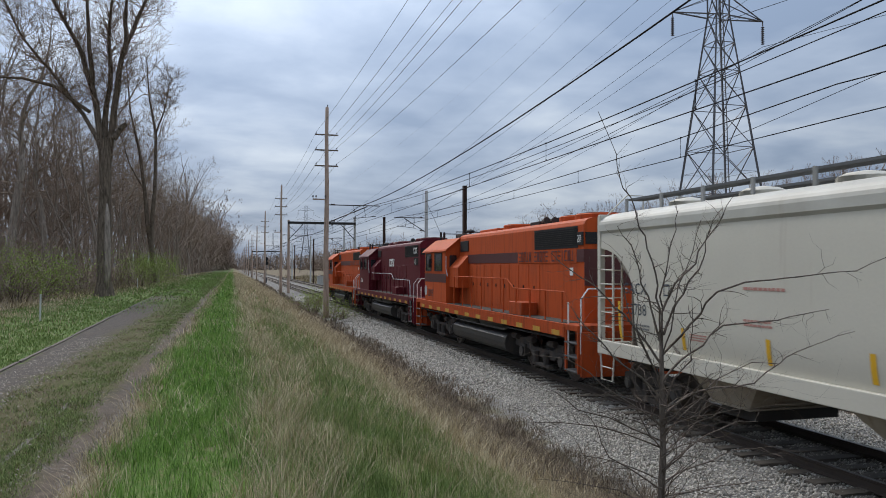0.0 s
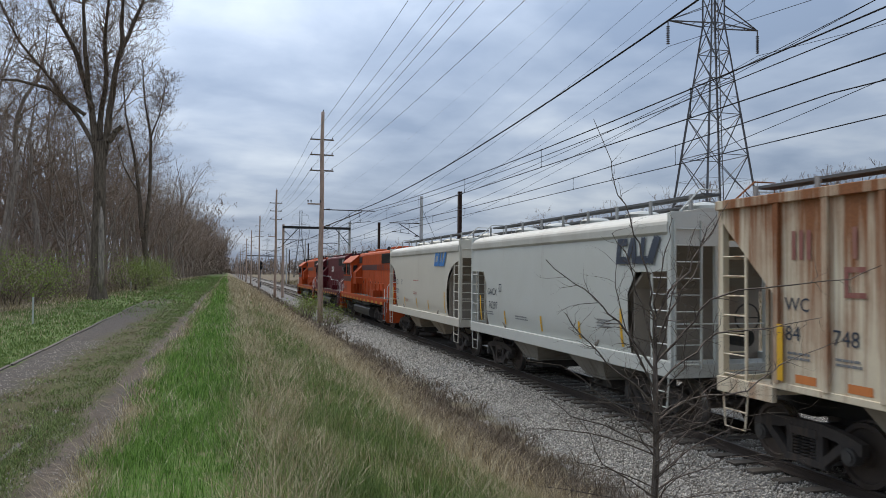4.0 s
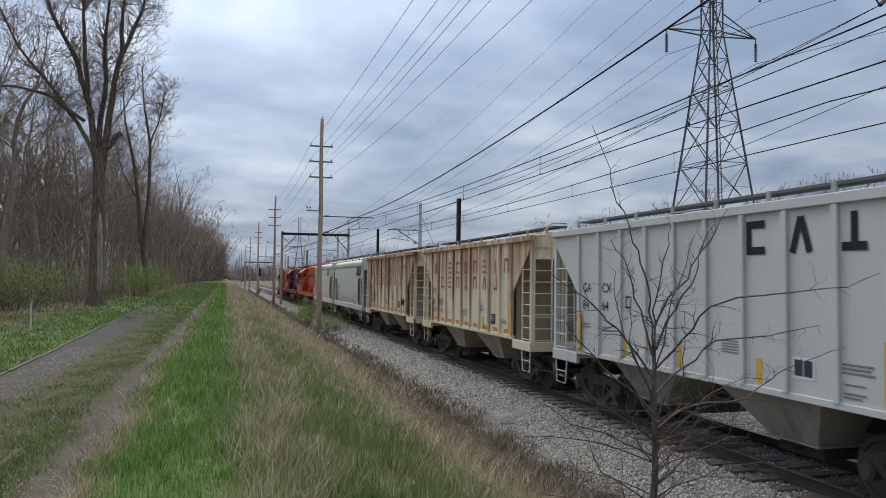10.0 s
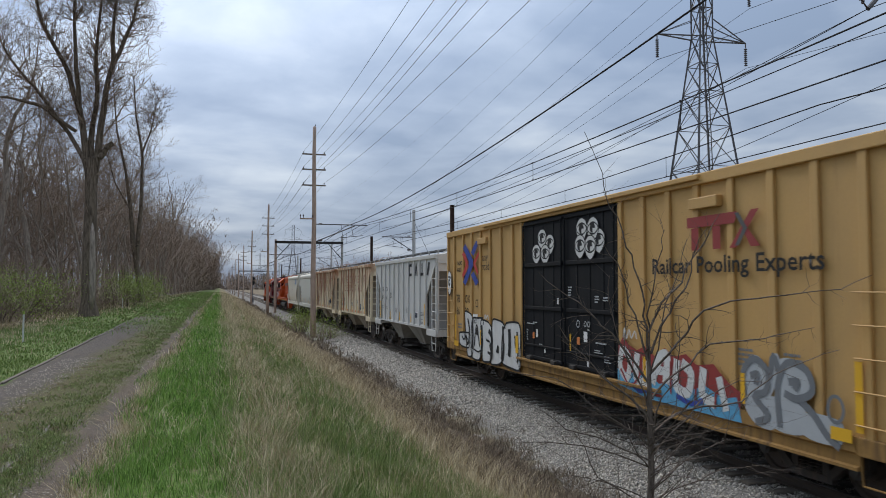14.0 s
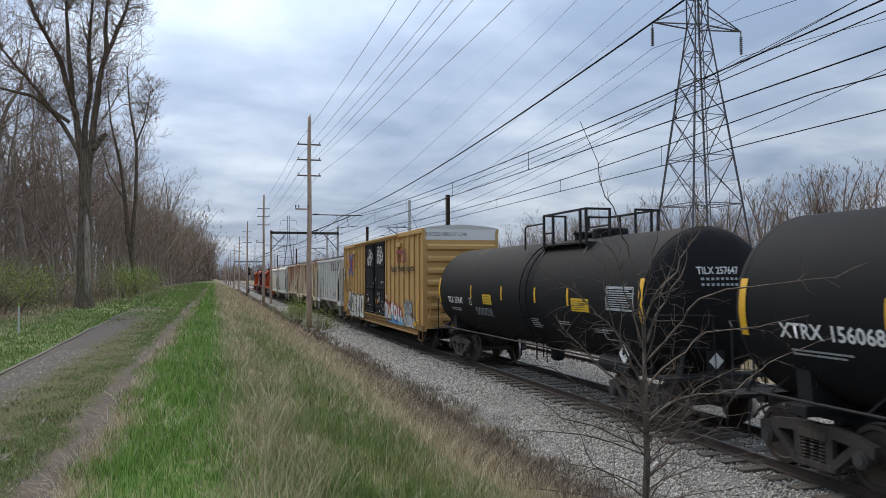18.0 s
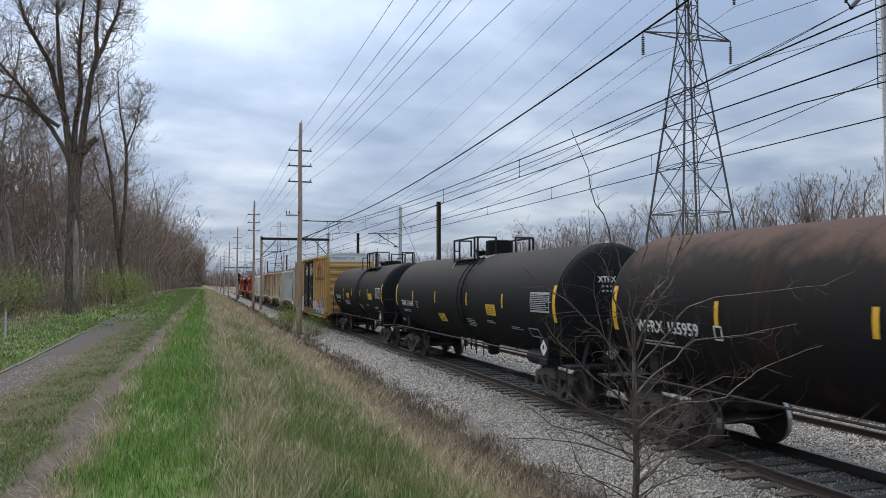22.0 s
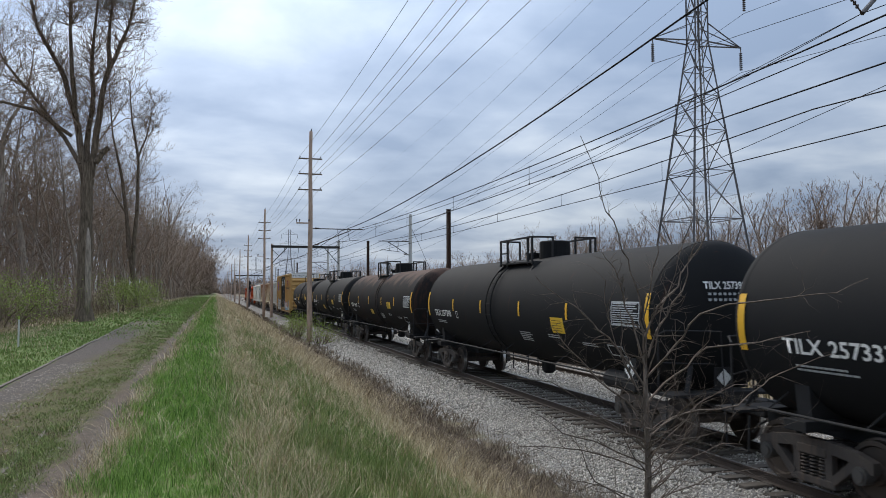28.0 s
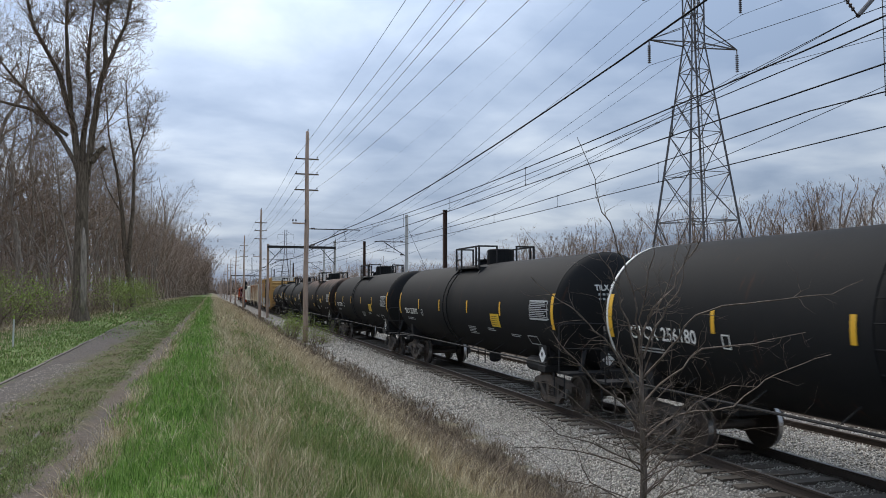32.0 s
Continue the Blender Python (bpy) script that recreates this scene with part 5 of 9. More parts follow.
def path_pebbles():
    r = np.random.default_rng(19)
    base = np.array([[1, 0, 0], [-1, 0, 0], [0, 1, 0], [0, -1, 0], [0, 0, 0.7]], float)
    tri = np.array([[0, 2, 4], [2, 1, 4], [1, 3, 4], [3, 0, 4]])
    VV = []
    for x0, x1, y0, y1, dens, size in ((-3.2, -2.4, 9, 18, 260, 0.010), (-1.55, -0.95, 4, 10, 420, 0.008), (-1.55, -0.95, 10, 18, 160, 0.011), (-2.4, -1.5, 4, 12, 30, 0.010)):
        n = int((x1 - x0) * (y1 - y0) * dens)
        c = np.stack([r.uniform(x0, x1, n), r.uniform(y0, y1, n)], -1)
        z = ground_z(c[:, 0], c[:, 1]) + 0.004
        v = base[None] * size * r.uniform(0.5, 1.7, (n, 5, 1))
        VV.append(v + np.concatenate([c, z[:, None]], 1)[:, None])
    V = np.concatenate(VV)
    Fc = (np.arange(len(V)) * 5)[:, None, None] + tri[None]
    tagged(new("path_pebbles", raw_mesh("path_pebbles", V.reshape(-1, 3), Fc.reshape(-1, 3), "pebble")), "loose pebbles on the gravel path", "gravel", kind="stuff")


path_pebbles()


def marker_stake(at):
    t = thing("marker_stake", "thin pale wooden stake with a green tip in the verge", "stake", at=at)
    part("shaft", box(BM(), -0.022, 0.022, -0.012, 0.012, -0.2, 0.78, 0.003), "polegrey", t)
    part("painted_tip", box(BM(), -0.024, 0.024, -0.014, 0.014, 0.78, 0.88, 0.003), "leaf", t, "green painted tip")


marker_stake((-5.2, 23.4, 1.4))
marker_stake((-6.6, 58.0, 1.38))


# ---- path edging boards ----
def edging(x, slope, y0, y1, sunk):
    """Boards end to end along x + slope * y; sunk is how far their tops lie below the usual."""
    t = thing("path_edging", "weathered timber edging half sunk along the path", "edging", "path edgings", at=(0, 0, 0))
    rng = random.Random(6)
    y = y0
    while y < y1:
        xx = x + slope * y
        bm = box(BM(), -0.03, 0.03, 0, 2.37, -0.10, 0.022, 0.005)
        ob = part("board", bm, "tie", t)
        ob.location = (xx + rng.uniform(-0.015, 0.015), y, float(ground_z(xx, y)) + rng.uniform(-0.012, 0.01) - sunk)
        ob.rotation_euler = (rng.uniform(-0.006, 0.006), 0, -slope + rng.uniform(-0.008, 0.008))
        y += 2.4


edging(-3.05, -0.0225, 9.0, 45.0, 0.0)
edging(-1.78, 0.002, 5.6, 12.0, 0.030)

# ---- train: shared pieces ----
def rusty(name, base, rust=(0.16, 0.055, 0.02), amount=0.5, dirt=(0.22, 0.17, 0.11), rough=0.6, dirt_amount=0.5, spec=0.5, top=None):
    """Old paint with rust runs that follow gravity, rust blooms, road dirt and, with top, a ragged dusty cap above a height."""
    n = Nodes(name)
    run = n.noise(1.6, 7.0, 0.66, n.coords((1.0, 3.2, 0.11)))
    bloom = n.noise(0.55, 6.0, 0.6, n.coords((1, 1, 0.8)), 0.6)
    small = n.noise(24.0, 5.0, 0.6)
    sep = n.t.nodes.new("ShaderNodeSeparateXYZ")
    n.t.links.new(n.coords(), sep.inputs[0])
    c = n.mix(small, tuple(v * 0.90 for v in base), tuple(min(1, v * 1.06) for v in base))
    c = n.mix(n.math("MULTIPLY", n.step(bloom, 0.42, 0.70), dirt_amount), c, dirt)
    run_in = n.math("ADD", n.math("MULTIPLY", run, 0.72), n.math("MULTIPLY", bloom, 0.28))
    if amount > 0.5:
        run_in = n.math("ADD", run_in, n.math("MULTIPLY", n.math("SUBTRACT", sep.outputs[2], 3.0), 0.055))
    r = n.math("MULTIPLY", n.step(run_in, 0.60 - 0.185 * amount, 0.75 - 0.165 * amount), min(1.0, 0.42 + amount * 0.6))
    c = n.mix(r, c, n.mix(small, tuple(v * 0.6 for v in rust), tuple(v * 1.7 for v in rust)))
    if top:
        edge = n.math("ADD", sep.outputs[2], n.math("MULTIPLY", n.math("SUBTRACT", n.noise(1.3, 6.0, 0.62, n.coords((1, 1, 0.5))), 0.5), 1.7))
        c = n.mix(n.math("MULTIPLY", n.step(edge, top[0], top[0] + 0.5), top[1]), c, n.mix(small, tuple(v * 0.7 for v in top[2]), tuple(v * 1.3 for v in top[2])))
    n.bump(small, 0.12, 0.004)
    return n.done(c, n.math("ADD", n.math("MULTIPLY", r, 0.3), rough), 0.0, spec)


M.update({
    "fadedred": plain("faded_red_stencil", (0.46, 0.22, 0.18), 0.6, vary=0.2, scale=8),
    "fadedgrey": plain("faded_grey_stencil", (0.20, 0.20, 0.20), 0.6, vary=0.2, scale=8),
    "orange": plain("loco_orange", (0.46, 0.073, 0.015), 0.65, vary=0.18, scale=1.2, bump=0.05, grime=0.7, grime_color=(0.20, 0.04, 0.012), spec=0.18),
    "orangedark": plain("loco_orange_frame", (0.40, 0.064, 0.015), 0.6, vary=0.2, scale=2.0, bump=0.05, grime=0.75, grime_color=(0.075, 0.028, 0.015), spec=0.15),
    "maroon": plain("loco_maroon", (0.105, 0.009, 0.016), 0.55, vary=0.18, scale=1.2, bump=0.05, grime=0.4, grime_color=(0.045, 0.010, 0.012), spec=0.2),
    "sillmark": plain("dull_yellow_mark", (0.48, 0.25, 0.02), 0.7, vary=0.25, scale=6, grime=0.6),
    "stripe": plain("loco_stripe", (0.075, 0.018, 0.02), 0.5, vary=0.2, scale=2),
    "under": plain("underframe_grime", (0.034, 0.031, 0.028), 0.85, 0.1, vary=0.4, scale=5, bump=0.3, grime=0.4, grime_color=(0.075, 0.055, 0.042)),
    "truck": plain("truck_casting", (0.052, 0.044, 0.039), 0.85, 0.15, vary=0.4, scale=6, bump=0.3, grime=0.7, grime_color=(0.13, 0.09, 0.065)),
    "wheel": plain("wheel_steel", (0.085, 0.068, 0.058), 0.6, 0.6, vary=0.25, scale=6),
    "tread": plain("wheel_tread", (0.42, 0.41, 0.40), 0.3, 1.0, vary=0.1),
    "bearing": plain("bearing_cap", (0.07, 0.066, 0.062), 0.6, 0.3, vary=0.3, scale=9),
    "glass": plain("cab_glass", (0.012, 0.014, 0.016), 0.08, 0.0, vary=0.1, bump=0.0),
    "oily": plain("oily_black", (0.024, 0.023, 0.022), 0.45, 0.1, vary=0.35, scale=3, bump=0.1, grime=0.4, grime_color=(0.06, 0.048, 0.038), spec=0.4),
    "white": plain("white_paint", (0.74, 0.74, 0.72), 0.55, vary=0.06, scale=6, bump=0.03),
    "yellowmark": plain("reflective_yellow", (0.72, 0.40, 0.02), 0.5, vary=0.12, scale=6, bump=0.02),
    "lemon": plain("warning_yellow", (0.70, 0.44, 0.025), 0.5, vary=0.1, scale=6, bump=0.02),
    "orangemark": plain("orange_mark", (0.62, 0.20, 0.05), 0.6, vary=0.25, scale=6),
    "blue": plain("blue_paint", (0.045, 0.20, 0.50), 0.5, vary=0.08, scale=5),
    "navy": plain("navy_paint", (0.028, 0.038, 0.06), 0.5, vary=0.15, scale=5),
    "red": plain("red_paint", (0.50, 0.035, 0.03), 0.5, vary=0.12, scale=5),
    "darkred": plain("darkred_paint", (0.27, 0.095, 0.075), 0.7, vary=0.25, scale=5, grime=0.7, grime_color=(0.42, 0.27, 0.17)),
    "brick": plain("brick_red_paint", (0.27, 0.030, 0.028), 0.6, vary=0.2, scale=5),
    "sprayedge": plain("grey_spray_edge", (0.15, 0.16, 0.17), 0.6, vary=0.25, scale=5, bump=0.02),
    "royal": plain("royal_paint", (0.03, 0.06, 0.30), 0.5, vary=0.1, scale=5),
    "sky": plain("pale_blue_paint", (0.10, 0.33, 0.52), 0.5, vary=0.25, scale=5),
    "sprayed": plain("white_spray", (0.60, 0.60, 0.58), 0.6, vary=0.2, scale=2.5, bump=0.02, grime=0.35, grime_color=(0.36, 0.34, 0.30)),
    "silver": plain("silver_spray", (0.40, 0.42, 0.43), 0.5, vary=0.15, scale=5),
    "cream": rusty("hopper_cream", (0.60, 0.56, 0.47), amount=0.0, dirt=(0.50, 0.46, 0.39), dirt_amount=0.35),
    "palegrey": rusty("hopper_pale_grey", (0.54, 0.545, 0.50), amount=0.0, dirt=(0.45, 0.445, 0.39), dirt_amount=0.35),
    # both bay sheets: grime, with under-car shade worked into the dark base
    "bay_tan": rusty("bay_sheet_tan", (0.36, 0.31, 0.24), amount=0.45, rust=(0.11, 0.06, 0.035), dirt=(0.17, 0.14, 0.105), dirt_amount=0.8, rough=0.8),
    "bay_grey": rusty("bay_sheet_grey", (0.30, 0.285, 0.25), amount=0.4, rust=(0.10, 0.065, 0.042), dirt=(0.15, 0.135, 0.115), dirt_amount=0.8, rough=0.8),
    "roofgrime": rusty("hopper_roof_grime", (0.53, 0.515, 0.46), amount=0.12, rust=(0.22, 0.14, 0.08), dirt=(0.36, 0.33, 0.275), dirt_amount=0.7),
    "hopgrey": rusty("hopper_grey", (0.585, 0.58, 0.55), amount=0.05, dirt=(0.45, 0.44, 0.41), dirt_amount=0.4),
    "rusta": rusty("hopper_rusty", (0.73, 0.63, 0.455), rust=(0.23, 0.085, 0.03), amount=0.95, dirt=(0.58, 0.48, 0.35), dirt_amount=0.5),
    "rustb": rusty("hopper_worn", (0.73, 0.635, 0.455), rust=(0.25, 0.095, 0.032), amount=0.80, dirt=(0.55, 0.44, 0.30), dirt_amount=0.5),
    # the three slope sheets: dirt, and car-end shade mixed into the dark base
    "slope": rusty("slope_sheet_dirt_shade", (0.22, 0.19, 0.155), amount=0.35, dirt=(0.30, 0.25, 0.19), dirt_amount=0.6, rough=0.8),
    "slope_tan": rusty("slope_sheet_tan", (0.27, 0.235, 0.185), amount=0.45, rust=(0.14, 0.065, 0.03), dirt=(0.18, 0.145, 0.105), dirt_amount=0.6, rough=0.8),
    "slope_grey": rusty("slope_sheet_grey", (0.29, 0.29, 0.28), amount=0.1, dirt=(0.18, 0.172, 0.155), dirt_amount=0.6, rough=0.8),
    "rustrib": rusty("hopper_rib_rust", (0.60, 0.50, 0.37), rust=(0.21, 0.075, 0.026), amount=1.15, dirt=(0.46, 0.30, 0.17), dirt_amount=0.6),
    "walkgrey": plain("running_board", (0.10, 0.103, 0.106), 0.8, 0.2, vary=0.25, scale=4),
    "boxyellow": rusty("boxcar_yellow", (0.53, 0.315, 0.105), amount=0.08, dirt=(0.37, 0.235, 0.10), dirt_amount=0.45, rust=(0.14, 0.06, 0.02)),
    "boxsill": plain("boxcar_sill", (0.29, 0.165, 0.052), 0.75, vary=0.45, scale=1.6, bump=0.2, grime=0.9, grime_color=(0.085, 0.05, 0.03), spec=0.25),
    "doorblack": plain("boxcar_door", (0.0095, 0.0105, 0.0125), 0.7, vary=0.3, scale=3, grime=0.3, grime_color=(0.028, 0.025, 0.023), spec=0.15),
    "tankblack": rusty("tank_black", (0.0140, 0.0145, 0.0158), amount=0.0, dirt=(0.020, 0.0192, 0.0185), dirt_amount=0.5, rough=0.78, spec=0.11),
    "tankworn": rusty("tank_black_worn", (0.0155, 0.0150, 0.0155), amount=0.30, rust=(0.075, 0.036, 0.024), dirt=(0.022, 0.017, 0.015), dirt_amount=0.6, rough=0.82, spec=0.10, top=(3.25, 0.85, (0.105, 0.066, 0.052))),
    "tankdusty": rusty("tank_black_dusty", (0.0155, 0.0155, 0.0165), amount=0.0, dirt=(0.020, 0.0185, 0.017), dirt_amount=0.5, rough=0.8, spec=0.10, top=(3.72, 0.6, (0.060, 0.045, 0.036))),
})
CARS, WHEELS, CACHE = [], [], {}


def cached(name, build, material, parent, at=(0, 0, 0), label="", smooth=False):
    """A part whose mesh is built once and then shared."""
    if name not in CACHE:
        me = mesh_of(build(), name.split("|")[0], material)
        if smooth:
            me.shade_smooth()
        CACHE[name] = me
    ob = new(name.split("|")[0], CACHE[name])
    ob.parent, ob.location = parent, at
    return tagged(ob, label)


def wheelset_bm(r, bm=None):
    bm = BM()
    rod(bm, (-1.02, 0, 0), (1.02, 0, 0), 0.085, 12)
    for s in (-1, 1):
        x = s * 0.7525
        lathe(bm, [(x - 0.085 * s, r + 0.028), (x - 0.055 * s, r + 0.03), (x - 0.045 * s, r + 0.004), (x + 0.06 * s, r - 0.002), (x + 0.062 * s, r - 0.07), (x + 0.03 * s, r - 0.09), (x + 0.02 * s, 0.16), (x + 0.075 * s, 0.14), (x + 0.08 * s, 0.09)], "x", 28)
        for k in range(3):
            a = k * 2.094
            rod(bm, (x + 0.025 * s, 0.3 * math.cos(a), 0.3 * math.sin(a)), (x + 0.034 * s, 0.3 * math.cos(a), 0.3 * math.sin(a)), 0.03, 8)
    for f in bm.faces:
        c = f.calc_center_median()
        if abs(math.hypot(c.y, c.z) - r) < 0.012 and 0.69 < abs(c.x) < 0.83:
            f.material_index = 1
    return bm


def side_frame_bm(s):
    """Cast three-piece truck side frame, drawn on the outer side s."""
    x0, x1 = s * 0.93, s * 1.06
    bm = BM()
    lo, hi = min(x0, x1), max(x0, x1)
    top = [(-1.08, 0.50), (-1.08, 0.66), (-0.80, 0.74), (-0.35, 0.80), (0.35, 0.80), (0.80, 0.74), (1.08, 0.66), (1.08, 0.50), (0.72, 0.50), (0.66, 0.60), (0.40, 0.63), (-0.40, 0.63), (-0.66, 0.60), (-0.72, 0.50)]
    extrude_x(bm, [(y, z) for y, z in top][::-1], lo, hi)
    for k in (-1, 1):
        bar(bm, (s * 1.0, k * 0.74, 0.56), (s * 1.0, k * 0.36, 0.24), 0.13, 0.12)
        bar(bm, (s * 1.0, k * 0.30, 0.18), (s * 1.0, k * 0.30, 0.66), 0.13, 0.10)
    box(bm, lo, hi, -0.42, 0.42, 0.14, 0.26, 0.02)
    return bm


def spring_bm(s):
    bm = BM()
    for y in (-0.17, 0.0, 0.17):
        for k in range(6):
            lathe(bm, [(0.27 + k * 0.05, 0.06), (0.285 + k * 0.05, 0.078), (0.30 + k * 0.05, 0.06)], "z", 10, (s * 1.0, y, 0))
    box(bm, min(s * 0.9, s * 1.08), max(s * 0.9, s * 1.08), -0.27, 0.27, 0.56, 0.70, 0.02)
    return bm


def freight_truck(car, y):
    t = cached("truck", lambda: box(box(BM(), -0.95, 0.95, -0.2, 0.2, 0.42, 0.66, 0.03), -0.2, 0.2, -0.24, 0.24, 0.64, 0.80, 0.02), "truck", car, (0, y, 0), "cast steel truck with four wheels")
    for s in (-1, 1):
        cached("side_frame|%d" % s, lambda: side_frame_bm(s), "truck", t)
        tagged(cached("spring_nest|%d" % s, lambda: spring_bm(s), "truck", t), kind="stuff")
    for k in (-0.889, 0.889):
        w = cached("wheelset", lambda: wheelset_bm(0.457), ("wheel", "tread"), t, (0, k, 0.457))
        WHEELS.append((w, k, 0.457))
        for s in (-1, 1):
            cached("bearing|%d" % s, lambda: rod(rod(BM(), (s * 0.95, 0, 0), (s * 1.11, 0, 0), 0.125, 16), (s * 1.1, 0, 0), (s * 1.135, 0, 0), 0.085, 12), "bearing", t, (0, k, 0.457))
        # brake beam
        cached("brake_beam", lambda: bar(box(box(BM(), -0.84, -0.68, -0.05, 0.05, -0.14, 0.16), 0.68, 0.84, -0.05, 0.05, -0.14, 0.16), (-0.8, 0, 0), (0.8, 0, 0), 0.07, 0.07), "truck", t, (0, k * 0.36, 0.40))
    return t


def coupler(car, y, s):
    def build():
        bm = box(BM(), -0.22, 0.22, -0.75, 0.05, -0.18, 0.18, 0.02)
        box(bm, -0.075, 0.075, 0.0, 0.42, -0.08, 0.08, 0.01)
        box(bm, -0.15, 0.05, 0.36, 0.60, -0.15, 0.15, 0.03)
        box(bm, 0.07, 0.16, 0.38, 0.56, -0.13, 0.13, 0.03)
        pipe(bm, [(-0.4, 0.0, -0.12), (-0.4, 0.2, -0.22), (-0.3, 0.45, -0.40), (-0.2, 0.6, -0.42)], 0.025)
        return bm
    c = cached("coupler", build, "under", car, (0, y, 0.86))
    if s < 0:
        c.rotation_euler = (0, 0, math.pi)


def ladder(car, name, a, b, c, d, rungs, material, r=0.014):
    """Two stiles from a to b and from c to d, with rungs between them."""
    a, b, c, d = map(Vector, (a, b, c, d))
    bm = bar(BM(), a, b, 0.05, 0.03)
    bar(bm, c, d, 0.05, 0.03)
    for k in range(rungs):
        u = (k + 0.5) / rungs
        rod(bm, a.lerp(b, u), c.lerp(d, u), r, 6)
    return part(name, bm, material, car)


def plate(bm, surf, y0, y1, z0, z1, lift=0.006, nz=1, ny=1):
    """A thin painted patch that follows the car's side: surf(y, z) gives x."""
    g = [[bm.verts.new((surf(y0 + (y1 - y0) * i / ny, z0 + (z1 - z0) * j / nz) - lift, y0 + (y1 - y0) * i / ny, z0 + (z1 - z0) * j / nz)) for i in range(ny + 1)] for j in range(nz + 1)]
    for j in range(nz):
        for i in range(ny):
            bm.faces.new((g[j][i], g[j + 1][i], g[j + 1][i + 1], g[j][i + 1]))


def decal(car, name, surf, y0, y1, z0, z1, material, nz=1, label="", lift=0.006, ny=1):
    bm = BM()
    plate(bm, surf, max(y0, y1), min(y0, y1), z0, z1, lift, nz, ny)
    bmesh.ops.reverse_faces(bm, faces=bm.faces[:])
    return part(name, bm, material, car, label)


def bars(car, name, surf, y, z, h, widths, material, gap=0.5, nz=2, lift=0.008, ring=False, shape="n"):
    """A line of plain bars, one for each character, that runs towards the car's rear."""
    bm = BM()
    for w in widths:
        if w > 0:
            if ring == "stems":
                q = w * 0.25
                for a0, a1 in {"n": ((0, q), (w - q, w)), "i": ((w / 2 - q / 2, w / 2 + q / 2),)}.get(shape, ()):
                    plate(bm, surf, y - a0, y - a1, z, z + h, lift, nz)
                if shape == "o":
                    k = 14
                    for i in range(k):
                        a, b = 2 * math.pi * i / k, 2 * math.pi * (i + 1) / k
                        pts = [(y - w / 2 + rr * w / 2 * math.cos(u), z + h / 2 + (h - (1 - rr) * w) / 2 * math.sin(u)) for u, rr in ((a, 1.0), (b, 1.0), (b, 0.5), (a, 0.5))]
                        bm.faces.new([bm.verts.new((surf(yy, zz) - lift, yy, zz)) for yy, zz in pts])
            elif ring:
                q = min(w, h, 0.24) * 0.13
                for (a0, a1, b0, b1) in ((0, q, 0, h), (w - q, w, 0, h), (q, w - q, h - q, h), (q, w - q, 0, q)):
                    plate(bm, surf, y - a0, y - a1, z + b0, z + b1, lift, nz)
            else:
                plate(bm, surf, y - 0, y - w, z, z + h, lift, nz)
            y -= w
        else:
            y += w
        y -= gap * h * 0.4
    bmesh.ops.reverse_faces(bm, faces=bm.faces[:])
    return part(name, bm, material, car)


STROKES = {
    "p": ((0, 0, 0, 1), (1, 0, 1, 1), (0, 1, 1, 1)), "e": ((0, 0, 1, 0), (0, 0.5, 1, 0.5), (0, 1, 1, 1)), "t": ((0.5, 0, 0.5, 1), (0, 0, 1, 0)),
    "c": ((0, 0, 0, 1), (0, 0, 1, 0), (0, 1, 1, 1)), "o": ((0, 0, 0, 1), (1, 0, 1, 1), (0, 0, 1, 0), (0, 1, 1, 1)), "v": ((0, 0, 0.42, 1), (1, 0, 0.58, 1)),
    "i": ((0.5, 0, 0.5, 1),), "w": ((0, 0, 0, 1), (0.5, 0, 0.5, 1), (1, 0, 1, 1)), "l": ((1, 0, 1, 1), (0.2, 0, 1, 0)), "x": ((0, 0, 0.6, 1), (0.4, 0, 1, 1)),
}


def stroke_row(car, name, surf, y, z, h, w, pitch, shapes, material, thick=0.22, slant=0.0, lift=0.012):
    """A row of plain stroke shapes, one part each, running towards the car's rear; thick is a share of the width."""
    for k, shape in enumerate(shapes):
        if shape == " ":
            continue
        bm = BM()
        q = w * thick / 2
        y0 = y - k * pitch
        for n, (a, b, c, d) in enumerate(STROKES[shape]):
            p0, p1 = Vector((q + a * (w - 2 * q), q + b * (h - 2 * q))), Vector((q + c * (w - 2 * q), q + d * (h - 2 * q)))
            e = (p1 - p0).normalized()
            p0, p1, s = p0 - e * q, p1 + e * q, Vector((-e.y, e.x)) * q
            m = 4
            row = []
            for i in range(m + 1):
                o = p0.lerp(p1, i / m)
                row.append([bm.verts.new((surf(0, z + r.y) - lift - 0.0008 * n, y0 - r.x - slant * r.y, z + r.y)) for r in (o - s, o + s)])
            for r0, r1 in zip(row, row[1:]):
                bm.faces.new((r0[0], r0[1], r1[1], r1[0]))
        bmesh.ops.recalc_face_normals(bm, faces=bm.faces[:])
        part(name, bm, material, car)


def small_print(car, surf, y, z, lines, length, material, seed, h=0.045):
    """Rows of small unreadable stencil, as short bars."""
    rng = random.Random(seed)
    material = {"red": "fadedred", "navy": "fadedgrey", "black": "fadedgrey"}.get(material, material)
    h *= 0.8
    for k in range(lines):
        widths, left = [], length * rng.uniform(0.7, 1.0)
        while left > 0:
            w = rng.uniform(0.03, 0.12)
            widths.append(w)
            left -= w + 0.02
        tagged(bars(car, "stencil_line", surf, y, z - k * h * 1.9, h, widths, material, 0.9, 1), kind="stuff")


